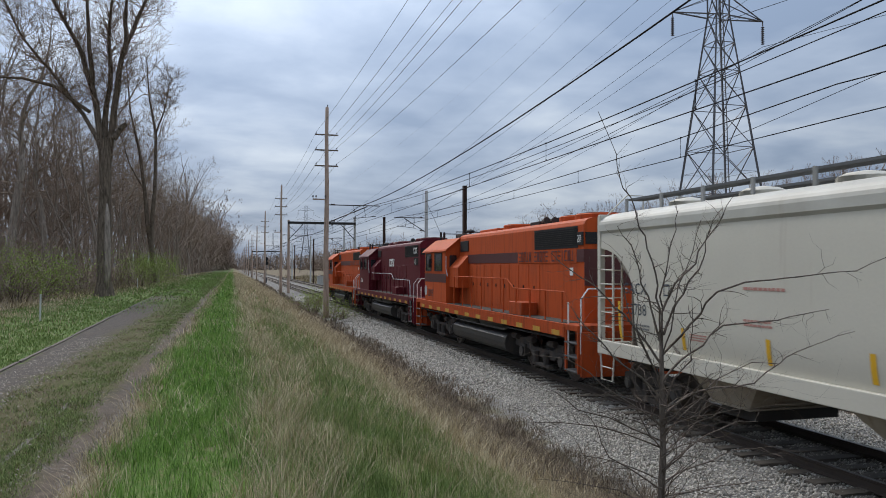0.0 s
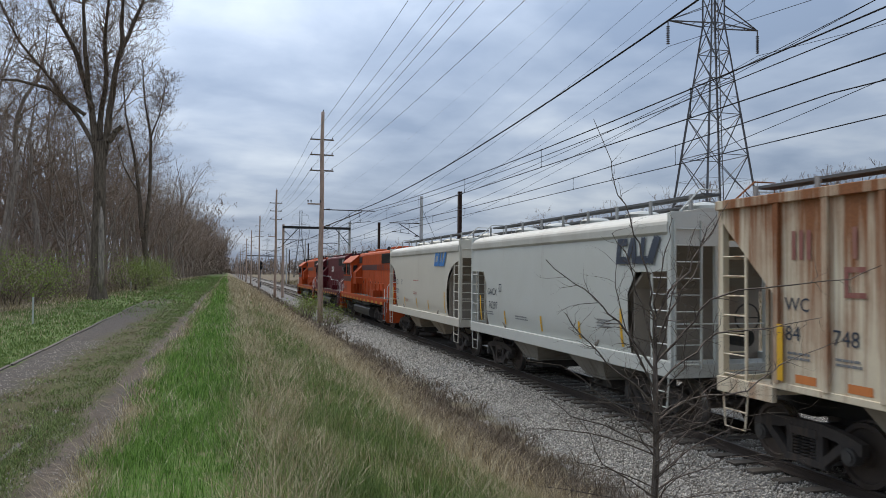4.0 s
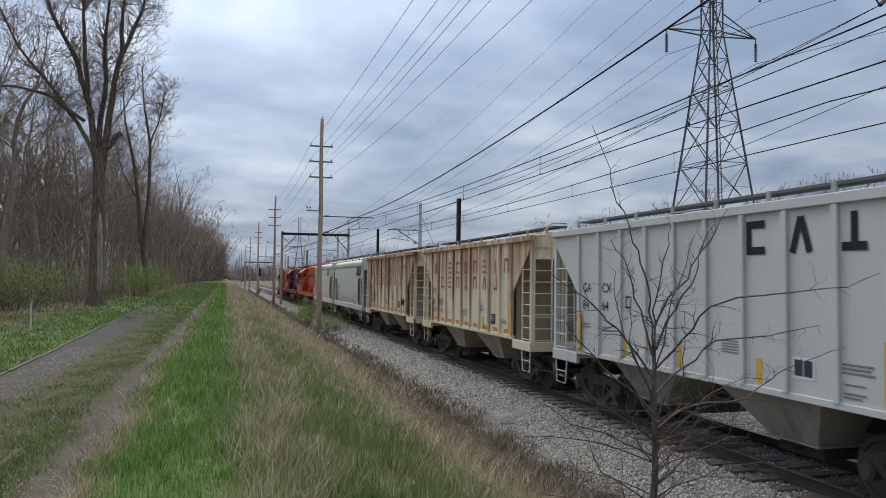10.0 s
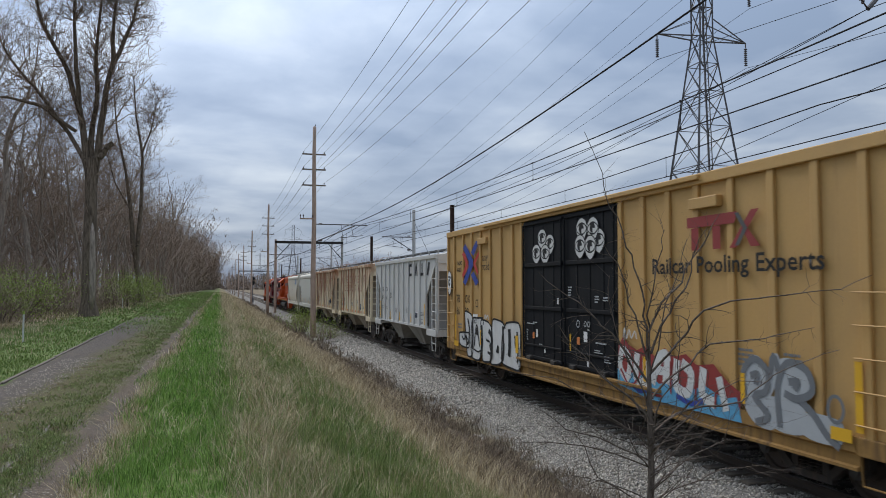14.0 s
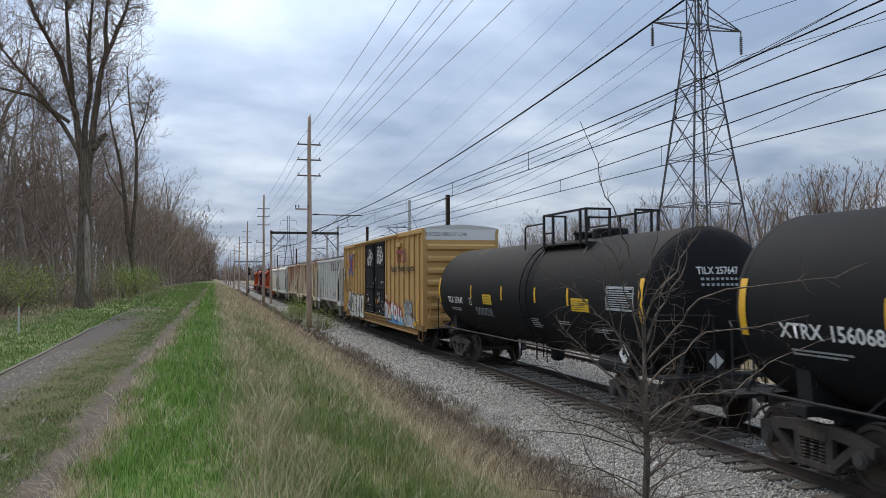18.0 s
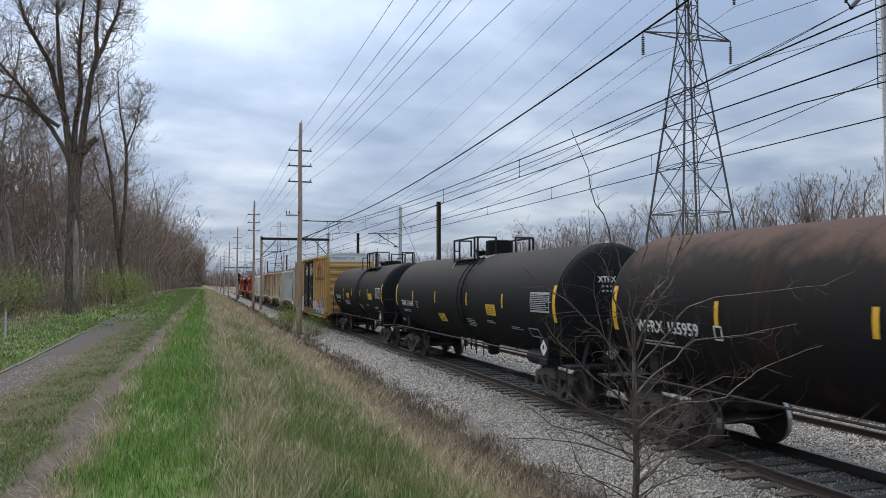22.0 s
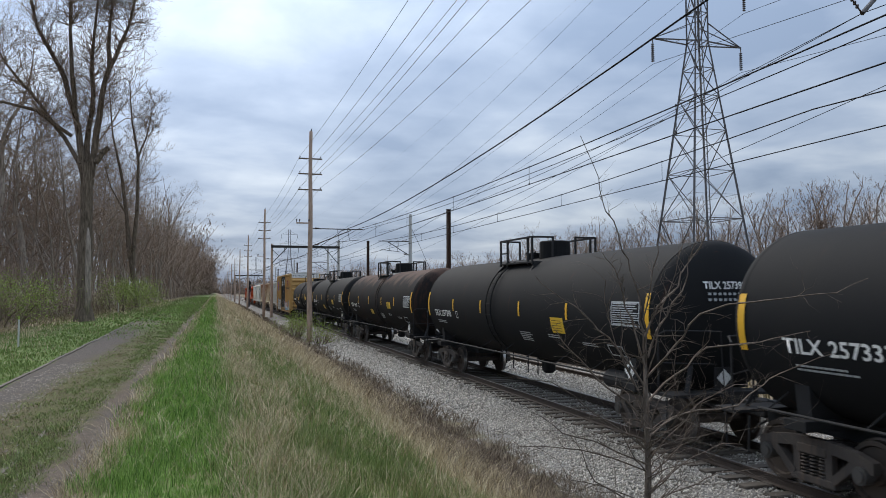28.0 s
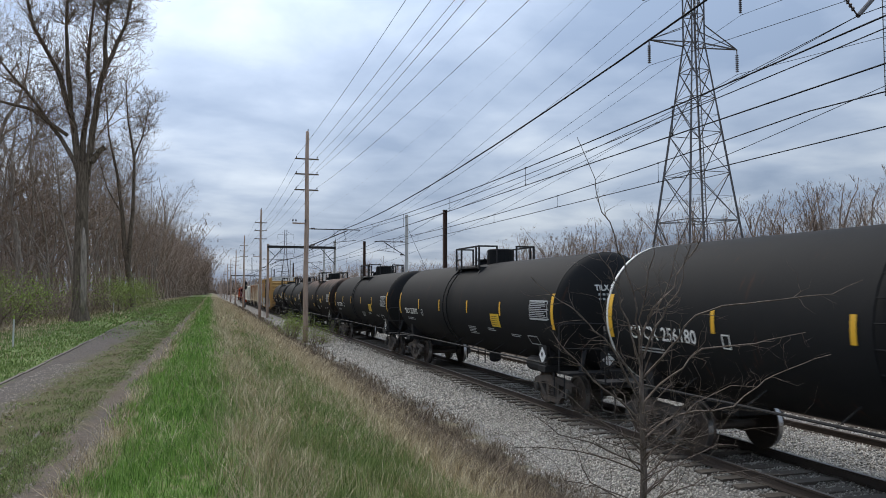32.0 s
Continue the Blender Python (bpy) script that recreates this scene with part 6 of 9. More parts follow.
def lettering(car, body, surf, y, z, h, material, name="lettering", width=1.0, bold=0.0):
    """Raised-paint letters on the camera's side, reading towards the car's rear; y, z is the lower left corner."""
    along_y = 0.0
    for word in body.split(" "):
        cu = bpy.data.curves.new(name, "FONT")
        cu.body, cu.size, cu.resolution_u, cu.offset = word, h * 1.40, 2, bold
        tmp = bpy.data.objects.new(name, cu)
        me = bpy.data.meshes.new_from_object(tmp)
        bpy.data.objects.remove(tmp)
        bpy.data.curves.remove(cu)
        me.name = name
        reach = max(v.co.x for v in me.vertices)
        for v in me.vertices:
            yy, zz = y - (along_y + v.co.x) * width, z + v.co.y
            v.co = (surf(yy, zz) - 0.008, yy, zz)
        along_y += reach + h * 0.42
        me.materials.clear()
        me.materials.append(M[material])
        new(name, me).parent = car


def blob(car, name, surf, pts, material, lift=0.01, closed=True):
    """A filled painted shape with the outline pts of (y, z)."""
    bm = BM()
    f = bm.faces.new([bm.verts.new((surf(y, z) - lift, y, z)) for y, z in pts])
    bm.normal_update()
    bmesh.ops.triangulate(bm, faces=[f])
    bmesh.ops.recalc_face_normals(bm, faces=bm.faces[:])
    return part(name, bm, material, car)


def disc_pts(y, z, ry, rz, n=18):
    return [(y + ry * math.cos(2 * math.pi * k / n), z + rz * math.sin(2 * math.pi * k / n)) for k in range(n)]


def car_thing(name, label, y):
    t = thing(name, label, "rail car" if name != "locomotive" else "locomotive", "train", at=(GAUGE_X, y, 0))
    CARS.append((t, y))
    return t


# ---- covered hoppers ----
def hopper_common(c, paint, half, hw, top, slope_y, walk_z, sheet="slope"):
    """Underframe, slope sheets, bays, ends, ladders, roof and running board shared by the hoppers."""
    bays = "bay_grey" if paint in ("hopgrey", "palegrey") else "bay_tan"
    for s in (-1, 1):
        # slope sheet at the end
        bm = BM()
        y_top, y_low = s * (half - 0.12), s * (slope_y - 1.5)
        prof = [(y_top, top - 0.35), (y_top, top - 0.42), (y_low, 1.32), (y_low, 1.40)]
        extrude_x(bm, prof, -hw + 0.05, hw - 0.05)
        part("slope_sheet", bm, sheet, c, "dirty end slope sheet with shade in its dark colour")
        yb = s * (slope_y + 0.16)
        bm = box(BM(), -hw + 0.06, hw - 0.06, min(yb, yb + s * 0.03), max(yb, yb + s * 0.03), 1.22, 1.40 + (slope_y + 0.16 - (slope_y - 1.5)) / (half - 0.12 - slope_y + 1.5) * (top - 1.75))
        part("end_bulkhead", bm, sheet, c, "dirty bulkhead under the slope sheet, coloured darker for shade")
        part("end_plate", box(BM(), -hw + 0.03, hw - 0.03, min(s * half, s * (half - 0.06)), max(s * half, s * (half - 0.06)), top - 0.62, top + 0.02), paint, c)
        # platform, centre sill and end beam
        part("end_sill", box(box(BM(), -hw + 0.02, hw - 0.02, min(s * half, s * (half - 0.10)), max(s * half, s * (half - 0.10)), 1.05, 1.30, 0.01), -hw + 0.1, hw - 0.1, min(s * (half - 0.1), s * (half - 1.3)), max(s * (half - 0.1), s * (half - 1.3)), 1.16, 1.22), paint, c)
        # bulkhead and braces behind the ladder
        bm = BM()
        for x in (-0.55, 0.55):
            bar(bm, (x, s * (half - 0.06), 1.2), (x, s * (half - 0.06), top - 0.5), 0.08, 0.06)
        part("end_post", bm, paint, c)
        for x in (-1, 1):
            part("corner_post", box(BM(), x * (hw - 0.06) - 0.06, x * (hw - 0.06) + 0.06, min(s * half, s * (half - 0.13)), max(s * half, s * (half - 0.13)), 1.05, top, 0.008), paint, c)
        for x in (-1, 1):
            xx = x * (hw - 0.02)
            ladder(c, "side_ladder", (xx, s * (half - 0.68), 1.2), (xx, s * (half - 0.68), top - 0.75), (xx, s * (half - 0.06), 1.2), (xx, s * (half - 0.06), top - 0.75), 7, paint)
            e = s * (half + 0.03)
            ladder(c, "end_ladder", (x * 0.92, e, 1.2), (x * 0.92, e, top - 0.15), (x * (hw - 0.06), e, 1.2), (x * (hw - 0.06), e, top - 0.15), 9, paint)
            # sill step
            bm = pipe(BM(), [(xx, s * (half - 0.72), 1.1), (xx, s * (half - 0.64), 0.50), (xx, s * (half - 0.16), 0.50), (xx, s * (half - 0.10), 1.1)], 0.018)
            rod(bm, (xx, s * (half - 0.67), 0.78), (xx, s * (half - 0.13), 0.78), 0.014, 6)
            part("sill_step", bm, paint, c)
        part("handrail", rod(BM(), (-hw + 0.05, s * (half + 0.02), 2.05), (hw - 0.05, s * (half + 0.02), 2.05), 0.016, 6), paint, c)
        coupler(c, s * (half + 0.02), s)
        freight_truck(c, s * (half - 1.42))
    # brake wheel and cylinder at the rear end
    b = part("brake_gear", rod(BM(), (0.3, -half + 0.75, 1.75), (0.3, -half + 0.25, 1.75), 0.17, 14), "under", c, "brake cylinder and hand wheel")
    wheel_bm = BM()
    for k in range(16):
        a, d = 2 * math.pi * k / 16, 2 * math.pi * (k + 1) / 16
        rod(wheel_bm, (0.2 + 0.27 * math.cos(a), -half + 0.12, 2.15 + 0.27 * math.sin(a)), (0.2 + 0.27 * math.cos(d), -half + 0.12, 2.15 + 0.27 * math.sin(d)), 0.016, 5)
        if k % 4 == 0:
            rod(wheel_bm, (0.2, -half + 0.14, 2.15), (0.2 + 0.27 * math.cos(a), -half + 0.12, 2.15 + 0.27 * math.sin(a)), 0.012, 5)
    part("brake_wheel", wheel_bm, "under", b)
    part("reservoir", rod(BM(), (-0.55, half - 1.0, 1.55), (-0.55, half - 0.35, 1.55), 0.2, 14), "under", c)
    # centre sill
    part("centre_sill", box(BM(), -0.3, 0.3, -half + 0.1, half - 0.1, 0.78, 1.12, 0.01), "under", c)
    # two discharge bays
    for s in (-1, 1):
        bm = BM()
        yo, yi, b0, b1 = s * 2.95, s * 0.55, s * 2.46, s * 1.45
        up = [(-hw + 0.08, yo, 1.34), (hw - 0.08, yo, 1.34), (hw - 0.08, yi, 1.34), (-hw + 0.08, yi, 1.34)]
        lo = [(-1.02, b0, 0.58), (1.02, b0, 0.58), (1.02, b1, 0.58), (-1.02, b1, 0.58)]
        vu, vl = [bm.verts.new(p) for p in up], [bm.verts.new(p) for p in lo]
        for k in range(4):
            bm.faces.new((vu[k], vu[(k + 1) % 4], vl[(k + 1) % 4], vl[k]))
        bm.faces.new(vl)
        bmesh.ops.recalc_face_normals(bm, faces=bm.faces[:])
        bay = part("discharge_bay", bm, bays, c, "grimy sloping discharge bay, coloured darker for the shade under the car")
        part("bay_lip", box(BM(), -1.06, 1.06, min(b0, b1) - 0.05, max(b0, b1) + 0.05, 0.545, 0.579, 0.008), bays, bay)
        part("outlet_gate", box(BM(), -0.86, 0.86, min(b0, b1) + 0.06, max(b0, b1) - 0.02, 0.34, 0.544, 0.01), "under", bay)
        part("gate_rod", rod(BM(), (-1.05, (b0 + b1) / 2, 0.44), (1.05, (b0 + b1) / 2, 0.44), 0.03, 8), "under", bay)
    # running board on the roof
    for x in (-0.62, 0.62):
        bm = box(BM(), x - 0.19, x + 0.19, -half + 0.05, half - 0.05, walk_z, walk_z + 0.045)
        part("running_board", bm, "walkgrey", c, "grey steel grating walkway")
    n = 9
    for k in range(n):
        y = -half + 0.25 + k * (2 * half - 0.5) / (n - 1)
        for x in (-1, 1):
            part("board_bracket", box(BM(), x * 0.95 - 0.02, x * 0.95 + 0.02, y - 0.04, y + 0.04, walk_z - 0.32, walk_z + 0.03), "slope_grey", c)
    for k in range(5):
        y = -half + 1.2 + k * (2 * half - 2.4) / 4
        bm = BM()
        lathe(bm, [(walk_z - 0.22, 0.42), (walk_z - 0.10, 0.42), (walk_z - 0.04, 0.3), (walk_z, 0.05)], "z", 16, (0, y, 0))
        part("hatch", bm, paint, c)
    for s in (-1, 1):
        for x in (-1, 1):
            bm = BM()
            pipe(bm, [(x * 0.45, s * (half - 0.1), walk_z - 0.2), (x * 0.45, s * (half - 0.1), walk_z + 0.12), (x * 0.85, s * (half - 0.1), walk_z + 0.12), (x * (hw - 0.1), s * (half - 0.05), top - 0.1)], 0.016)
            part("roof_grab", bm, paint, c)


def round_hopper(y, paint, variant):
    """Smooth curved-side two-bay hopper."""
    half, hw, top = (5.88, 1.545, 4.12)
    label = ("cream curved-side covered hopper with blue emblem" if variant == 1 else "pale grey curved-side covered hopper with black emblem")
    c = car_thing("covered_hopper", label, y)

    # cross-section of the shell, camera side first
    def bulge(z):
        u = max(0.0, min(1.0, (z - 1.32) / (3.78 - 1.32)))
        return hw - 0.10 * (2 * u - 1) ** 4 * (1 if u < 0.5 else 0.35)

    surf = lambda yy, z: -bulge(z)
    zs = sorted([1.32 + (3.80 - 1.32) * k / 12 for k in range(13)] + ([2.58, 3.01, 3.022] if variant == 2 else [2.2, 2.9, 3.25, 3.33]))
    # shell: side outline with rounded lower corners cut back towards the slope sheets
    lo, mid_z = 4.3, 3.36
    bm = BM()
    def reach(z):
        if z >= mid_z:
            return half - 0.14
        if variant == 2:
            return lo + 0.03 if z <= 2.58 else (lo + 0.03 + (z - 2.58) * 0.68 if z < 3.02 else half - 0.14)
        u = (z - 1.32) / (mid_z - 1.32)
        return lo + (half - 0.14 - lo) * max(0.0, 1 - math.sqrt(max(0.0, 1 - max(0.0, (u - 0.45) / 0.55) ** 2)))
    for s in (-1, 1):
        rows = []
        for z in zs:
            rows.append([bm.verts.new((s * bulge(z), -reach(z) + 2 * reach(z) * i / 14, z)) for i in range(15)])
        for a, b in zip(rows, rows[1:]):
            for i in range(14):
                bm.faces.new((a[i], a[i + 1], b[i + 1], b[i]) if s > 0 else (a[i], b[i], b[i + 1], a[i + 1]))
    ob = part("side_shell", bm, paint, c, smooth=True)
    # rounded eaves and roof
    prof = [(-hw + 0.03, 3.70), (-hw - 0.02, 3.76), (-hw - 0.02, 3.90), (-hw - 0.005, 3.96), (-hw + 0.03, 4.01), (-hw + 0.09, 4.06), (-1.25, 4.14), (-0.8, 4.22), (0, 4.26), (0.8, 4.22), (1.25, 4.14), (hw - 0.09, 4.06), (hw - 0.03, 4.01), (hw + 0.005, 3.96), (hw + 0.02, 3.90), (hw + 0.02, 3.76), (hw - 0.03, 3.70)]
    part("roof", extrude_y(BM(), prof[::-1], -half + 0.1, half - 0.1), "roofgrime", c, "weathered hopper roof with dusty eaves")
    for s in (-1, 1):
        part("side_sill", box(BM(), min(s * (hw - 0.1), s * (hw + 0.01)), max(s * (hw - 0.1), s * (hw + 0.01)), -half, half, 1.06, 1.36, 0.015), paint, c)
    hopper_common(c, paint, half, hw, top, 4.3, 4.46)
    if variant == 1:
        stroke_row(c, "emblem_block", surf, -2.62, 3.22, 0.56, 0.38, 0.385, "cvtx", "blue", 0.40, 0.16, 0.03)
        lettering(c, "GACX", surf, 4.72, 2.42, 0.23, "navy")
        lettering(c, "53738", surf, 4.62, 2.0, 0.23, "navy")
        small_print(c, surf, 4.4, 1.78, 2, 0.9, "navy", 1)
        small_print(c, surf, 0.9, 2.6, 1, 0.9, "red", 2, 0.06)
        small_print(c, surf, 0.9, 2.1, 2, 0.9, "red", 3)
        small_print(c, surf, 2.4, 1.75, 3, 0.6, "red", 8, 0.03)
        marks = (4.9, 2.6, 0.35, -1.6, -4.0)
    else:
        stroke_row(c, "emblem_block", surf, -3.89, 3.17, 0.52, 0.40, 0.40, "cvtx", "navy", 0.38, 0.08, 0.03)
        lettering(c, "GACX", surf, 4.22, 2.30, 0.21, "navy")
        lettering(c, "76297", surf, 4.12, 1.88, 0.23, "navy")
        small_print(c, surf, 4.4, 1.76, 2, 0.9, "navy", 4)
        small_print(c, surf, 1.9, 1.74, 2, 1.0, "navy", 5)
        small_print(c, surf, -3.0, 1.95, 3, 0.7, "navy", 6)
        small_print(c, surf, -4.6, 3.85, 2, 0.9, "navy", 7)
        marks = (4.9, 2.75, 0.1, -2.1, -4.05)
    for k, m in enumerate(marks):
        tall = k in (0, 4)
        decal(c, "reflector", surf, m + 0.05, m - 0.05, 1.46, 2.25 if tall else 1.86, "yellowmark", 4)
    bars(c, "frame_mark", surf, 3.2, 2.42, 0.22, (0.2,), "navy", ring=True)
    return c


def ribbed_hopper(y, paint, variant, label):
    """Rib-sided two-bay hopper with cut-away ends."""
    half, hw, top = 5.72, 1.50, 4.17
    c = car_thing("covered_hopper", label, y)
    surf = lambda yy, z: -hw - 0.0
    out = [(-4.34, 1.36), (4.34, 1.36), (4.34, 2.62), (5.50, 3.72), (half - 0.1, 3.86), (half - 0.1, top), (-half + 0.1, top), (-half + 0.1, 3.86), (-5.50, 3.72), (-4.34, 2.62)]
    for s in (-1, 1):
        part("side_sheet", extrude_x(BM(), out, min(s * hw, s * (hw - 0.03)), max(s * hw, s * (hw - 0.03))), paint, c)
        n = 10
        for k in range(n):
            yy = -4.30 + k * 8.60 / (n - 1)
            part("rib", box(BM(), min(s * hw, s * (hw + 0.055)), max(s * hw, s * (hw + 0.055)), yy - 0.055, yy + 0.055, 1.36, top - 0.12, 0.01), "rustrib" if (variant == 3 and k % 3 != 2) or (variant == 4 and k in (0, 2, 5, 6, 8)) else paint, c)
    prof = [(-hw, top - 0.05), (-0.9, top + 0.12), (0, top + 0.16), (0.9, top + 0.12), (hw, top - 0.05)]
    part("roof", extrude_y(BM(), prof[::-1], -half + 0.02, half - 0.02), paint, c)
    for s in (-1, 1):
        a, b = sorted((s * (hw - 0.05), s * (hw + 0.065)))
        part("top_chord", box(BM(), a, b, -half, half, top - 0.13, top + 0.02, 0.012), paint, c)
        a, b = sorted((s * (hw - 0.06), s * (hw + 0.03)))
        part("side_sill", box(BM(), a, b, -4.4, 4.4, 1.28, 1.38, 0.01), paint, c)
        for e in (-1, 1):
            part("end_side_sill", box(BM(), a, b, min(e * 4.4, e * half), max(e * 4.4, e * half), 1.05, 1.30, 0.01), paint, c)
    hopper_common(c, paint, half, hw, top, 4.34, 4.42, "slope_grey" if variant == 5 else "slope_tan")
    bay = 8.60 / 9
    if variant in (3, 4):
        stroke_row(c, "name_block", surf, 4.0, 3.19, 0.42, 0.37, bay, "wiecopeip", "darkred", 0.2)
        stroke_row(c, "name_block", surf, 3.04, 2.67, 0.41, 0.36, bay, "ceptpvl", "darkred", 0.2)
        lettering(c, "WC", surf, 4.15, 2.45, 0.20, "navy")
        lettering(c, "84" if variant == 3 else "85", surf, 4.15, 2.02, 0.22, "navy")
        lettering(c, "748" if variant == 3 else "020", surf, 3.25, 2.02, 0.22, "navy")
        for k in range(9):
            decal(c, "orange_label", surf, 3.95 - k * bay, 3.55 - k * bay, 1.42, 1.54, "orangemark")
        small_print(c, surf, 4.1, 1.82, 2, 0.6, "navy", 10 + variant)
        small_print(c, surf, 3.2, 1.82, 2, 0.5, "navy", 14 + variant)
        small_print(c, surf, 0.4, 1.95, 5, 0.6, "navy", 18 + variant, 0.03)
        small_print(c, surf, -1.3, 2.15, 5, 0.6, "navy", 22 + variant, 0.03)
        decal(c, "paper_label", surf, 0.02, -0.17, 2.40, 2.54, "cream")
        decal(c, "data_panel", surf, -2.52, -2.93, 1.62, 1.93, "navy")
        small_print(c, lambda yy, z: -hw - 0.004, -2.56, 1.86, 4, 0.26, "silver", 28 + variant, 0.03)
        if variant == 3:
            zig = [(-hw - 0.06, -3.45 - 0.075 * k, 1.78 + (0.26 if k % 2 else 0.0) + 0.05 * math.sin(k * 2.1)) for k in range(10)]
            part("scribble", tube(BM(), zig, 0.016, 5), "navy", c)
        else:
            small_print(c, surf, -3.45, 1.78, 3, 0.4, "navy", 26, 0.03)
    else:
        stroke_row(c, "emblem_block", surf, -1.53, 3.40, 0.52, 0.42, 0.955, "cvtx", "black", 0.28)
        lettering(c, "GA", surf, 4.12, 2.72, 0.21, "black")
        lettering(c, "CX", surf, 3.22, 2.72, 0.21, "black")
        lettering(c, "84", surf, 4.12, 2.33, 0.22, "black")
        lettering(c, "64", surf, 3.22, 2.33, 0.22, "black")
        bars(c, "frame_mark", surf, 2.2, 2.42, 0.24, (0.22,), "black", ring=True)
        small_print(c, surf, 4.1, 1.98, 2, 0.5, "black", 31)
        small_print(c, surf, 3.2, 1.95, 2, 0.5, "black", 32)
        small_print(c, surf, 1.2, 1.95, 5, 0.6, "black", 33, 0.03)
        small_print(c, surf, -0.9, 2.0, 5, 0.6, "black", 34, 0.03)
        decal(c, "data_panel", surf, -2.51, -2.94, 1.60, 1.91, "white")
        for yy in (-2.55, -2.735):
            decal(c, "panel_field", surf, yy, yy - 0.165, 1.64, 1.87, "navy", lift=0.010)
        small_print(c, surf, -3.42, 1.88, 3, 0.55, "black", 35, 0.036)
        small_print(c, surf, -3.45, 1.62, 1, 0.5, "black", 36, 0.03)
        small_print(c, surf, -3.45, 1.50, 2, 0.4, "black", 37, 0.034)
        decal(c, "paper_label", surf, 1.75, 1.45, 1.56, 1.68, "white")
    for k, m in enumerate((4.2, 2.25, 0.3, -1.8, -4.2)):
        tall = k in (0, 4)
        decal(c, "reflector", lambda yy, z: -hw - (0.056 if abs(abs(yy) - 4.2) < 0.2 else 0.0), m + 0.06, m - 0.06, 1.42, 2.25 if tall else 1.80, "yellowmark")
    return c


round_hopper(95.87, "cream", 1)
round_hopper(82.77, "palegrey", 2)
ribbed_hopper(69.85, "rusta", 3, "rust-streaked beige ribbed covered hopper with faded red lettering")
ribbed_hopper(56.80, "rustb", 4, "worn beige ribbed covered hopper with faded red lettering")
ribbed_hopper(43.92, "hopgrey", 5, "clean light grey ribbed covered hopper with black lettering")


# ---- boxcar ----
def boxcar(y):
    half, hw, zb, zt = 9.22, 1.53, 0.80, 4.83
    c = car_thing("boxcar", "tall mustard-yellow boxcar with black plug doors and graffiti", y)
    d0, d1 = 2.66, -2.34
    front = 9.62
    surf = lambda yy, z: -hw
    for s in (-1, 1):
        for a, b in ((front, d0), (d1, -half)):
            part("side_panel", box(BM(), min(s * hw, s * (hw - 0.06)), max(s * hw, s * (hw - 0.06)), b, a, zb + 0.22, zt), "boxyellow", c)
        for yy in (8.86, 7.86, 6.98, 6.12, 5.26, 4.36, 3.46, 2.80, -2.46, -3.30, -4.16, -5.02, -5.92, -6.84, -7.70, -8.51):
            part("side_post", box(BM(), min(s * hw, s * (hw + 0.06)), max(s * hw, s * (hw + 0.06)), yy - 0.075, yy + 0.075, zb + 0.22, zt - 0.1, 0.015), "boxyellow", c)
        # deep sill: proud upper lip, web set back, small bottom flange
        prof = [(hw - 0.05, zb + 0.24), (hw + 0.075, zb + 0.24), (hw + 0.075, zb + 0.04), (hw + 0.02, zb), (hw + 0.02, 0.66), (hw + 0.06, 0.64), (hw + 0.06, 0.60), (hw - 0.05, 0.60)]
        part("side_sill", extrude_y(BM(), [(s * px, pz) for px, pz in prof][::-s], -half + 0.9, front - 0.9), "boxsill", c)
        for a, b in ((-half, -half + 0.896), (front - 0.896, front)):
            part("sill_end", box(BM(), min(s * (hw - 0.04), s * (hw + 0.075)), max(s * (hw - 0.04), s * (hw + 0.075)), a, b, zb, zb + 0.24, 0.015), "boxsill", c)
        part("top_chord", box(BM(), min(s * (hw - 0.05), s * (hw + 0.085)), max(s * (hw - 0.05), s * (hw + 0.085)), -half, front, zt - 0.14, zt + 0.05, 0.015), "boxyellow", c)
        # rail over the doors and two small boxes at the ends of its run
        part("door_rail", box(BM(), min(s * hw, s * (hw + 0.15)), max(s * hw, s * (hw + 0.15)), -5.2, 5.64, zt - 0.06, zt + 0.03, 0.012), "boxyellow", c)
        for yy in (5.78, -5.30):
            part("door_stop", box(BM(), min(s * hw, s * (hw + 0.13)), max(s * hw, s * (hw + 0.13)), yy - 0.38, yy + 0.38, 4.27, 4.46, 0.015), "boxyellow", c)
        # two plug doors
        mid_y = (d0 + d1) / 2
        for a, b in ((d0 - 0.02, mid_y + 0.02), (mid_y - 0.02, d1 + 0.02)):
            x0, x1 = s * (hw - 0.05), s * (hw + 0.02)
            door = part("plug_door", box(BM(), min(x0, x1), max(x0, x1), b, a, zb + 0.26, zt - 0.15, 0.01), "doorblack", c, "black ribbed plug door")
            for z, h in ((zb + 0.30, 0.08), (1.42, 0.05), (2.36, 0.09), (3.46, 0.10), (zt - 0.27, 0.08)):
                part("door_rib", box(BM(), min(s * (hw + 0.018), s * (hw + 0.06)), max(s * (hw + 0.018), s * (hw + 0.06)), b + 0.06, a - 0.06, z, z + h, 0.012), "doorblack", door)
            for k in range(1, 4):
                yy = b + (a - b) * k / 4
                part("door_stiffener", box(BM(), min(s * (hw + 0.018), s * (hw + 0.034)), max(s * (hw + 0.018), s * (hw + 0.034)), yy - 0.04, yy + 0.04, zb + 0.3, zt - 0.2, 0.006), "doorblack", door)
            for yy in (a - 0.07, b + 0.07):
                part("door_bar", rod(BM(), (s * (hw + 0.07), yy, zb + 0.3), (s * (hw + 0.07), yy, zt - 0.25), 0.022, 8), "doorblack", door)
            for yy in (a - 0.5, b + 0.5):
                part("door_roller", box(BM(), min(s * hw, s * (hw + 0.13)), max(s * hw, s * (hw + 0.13)), yy - 0.13, yy + 0.13, zb + 0.262, zb + 0.36, 0.02), "under", door)
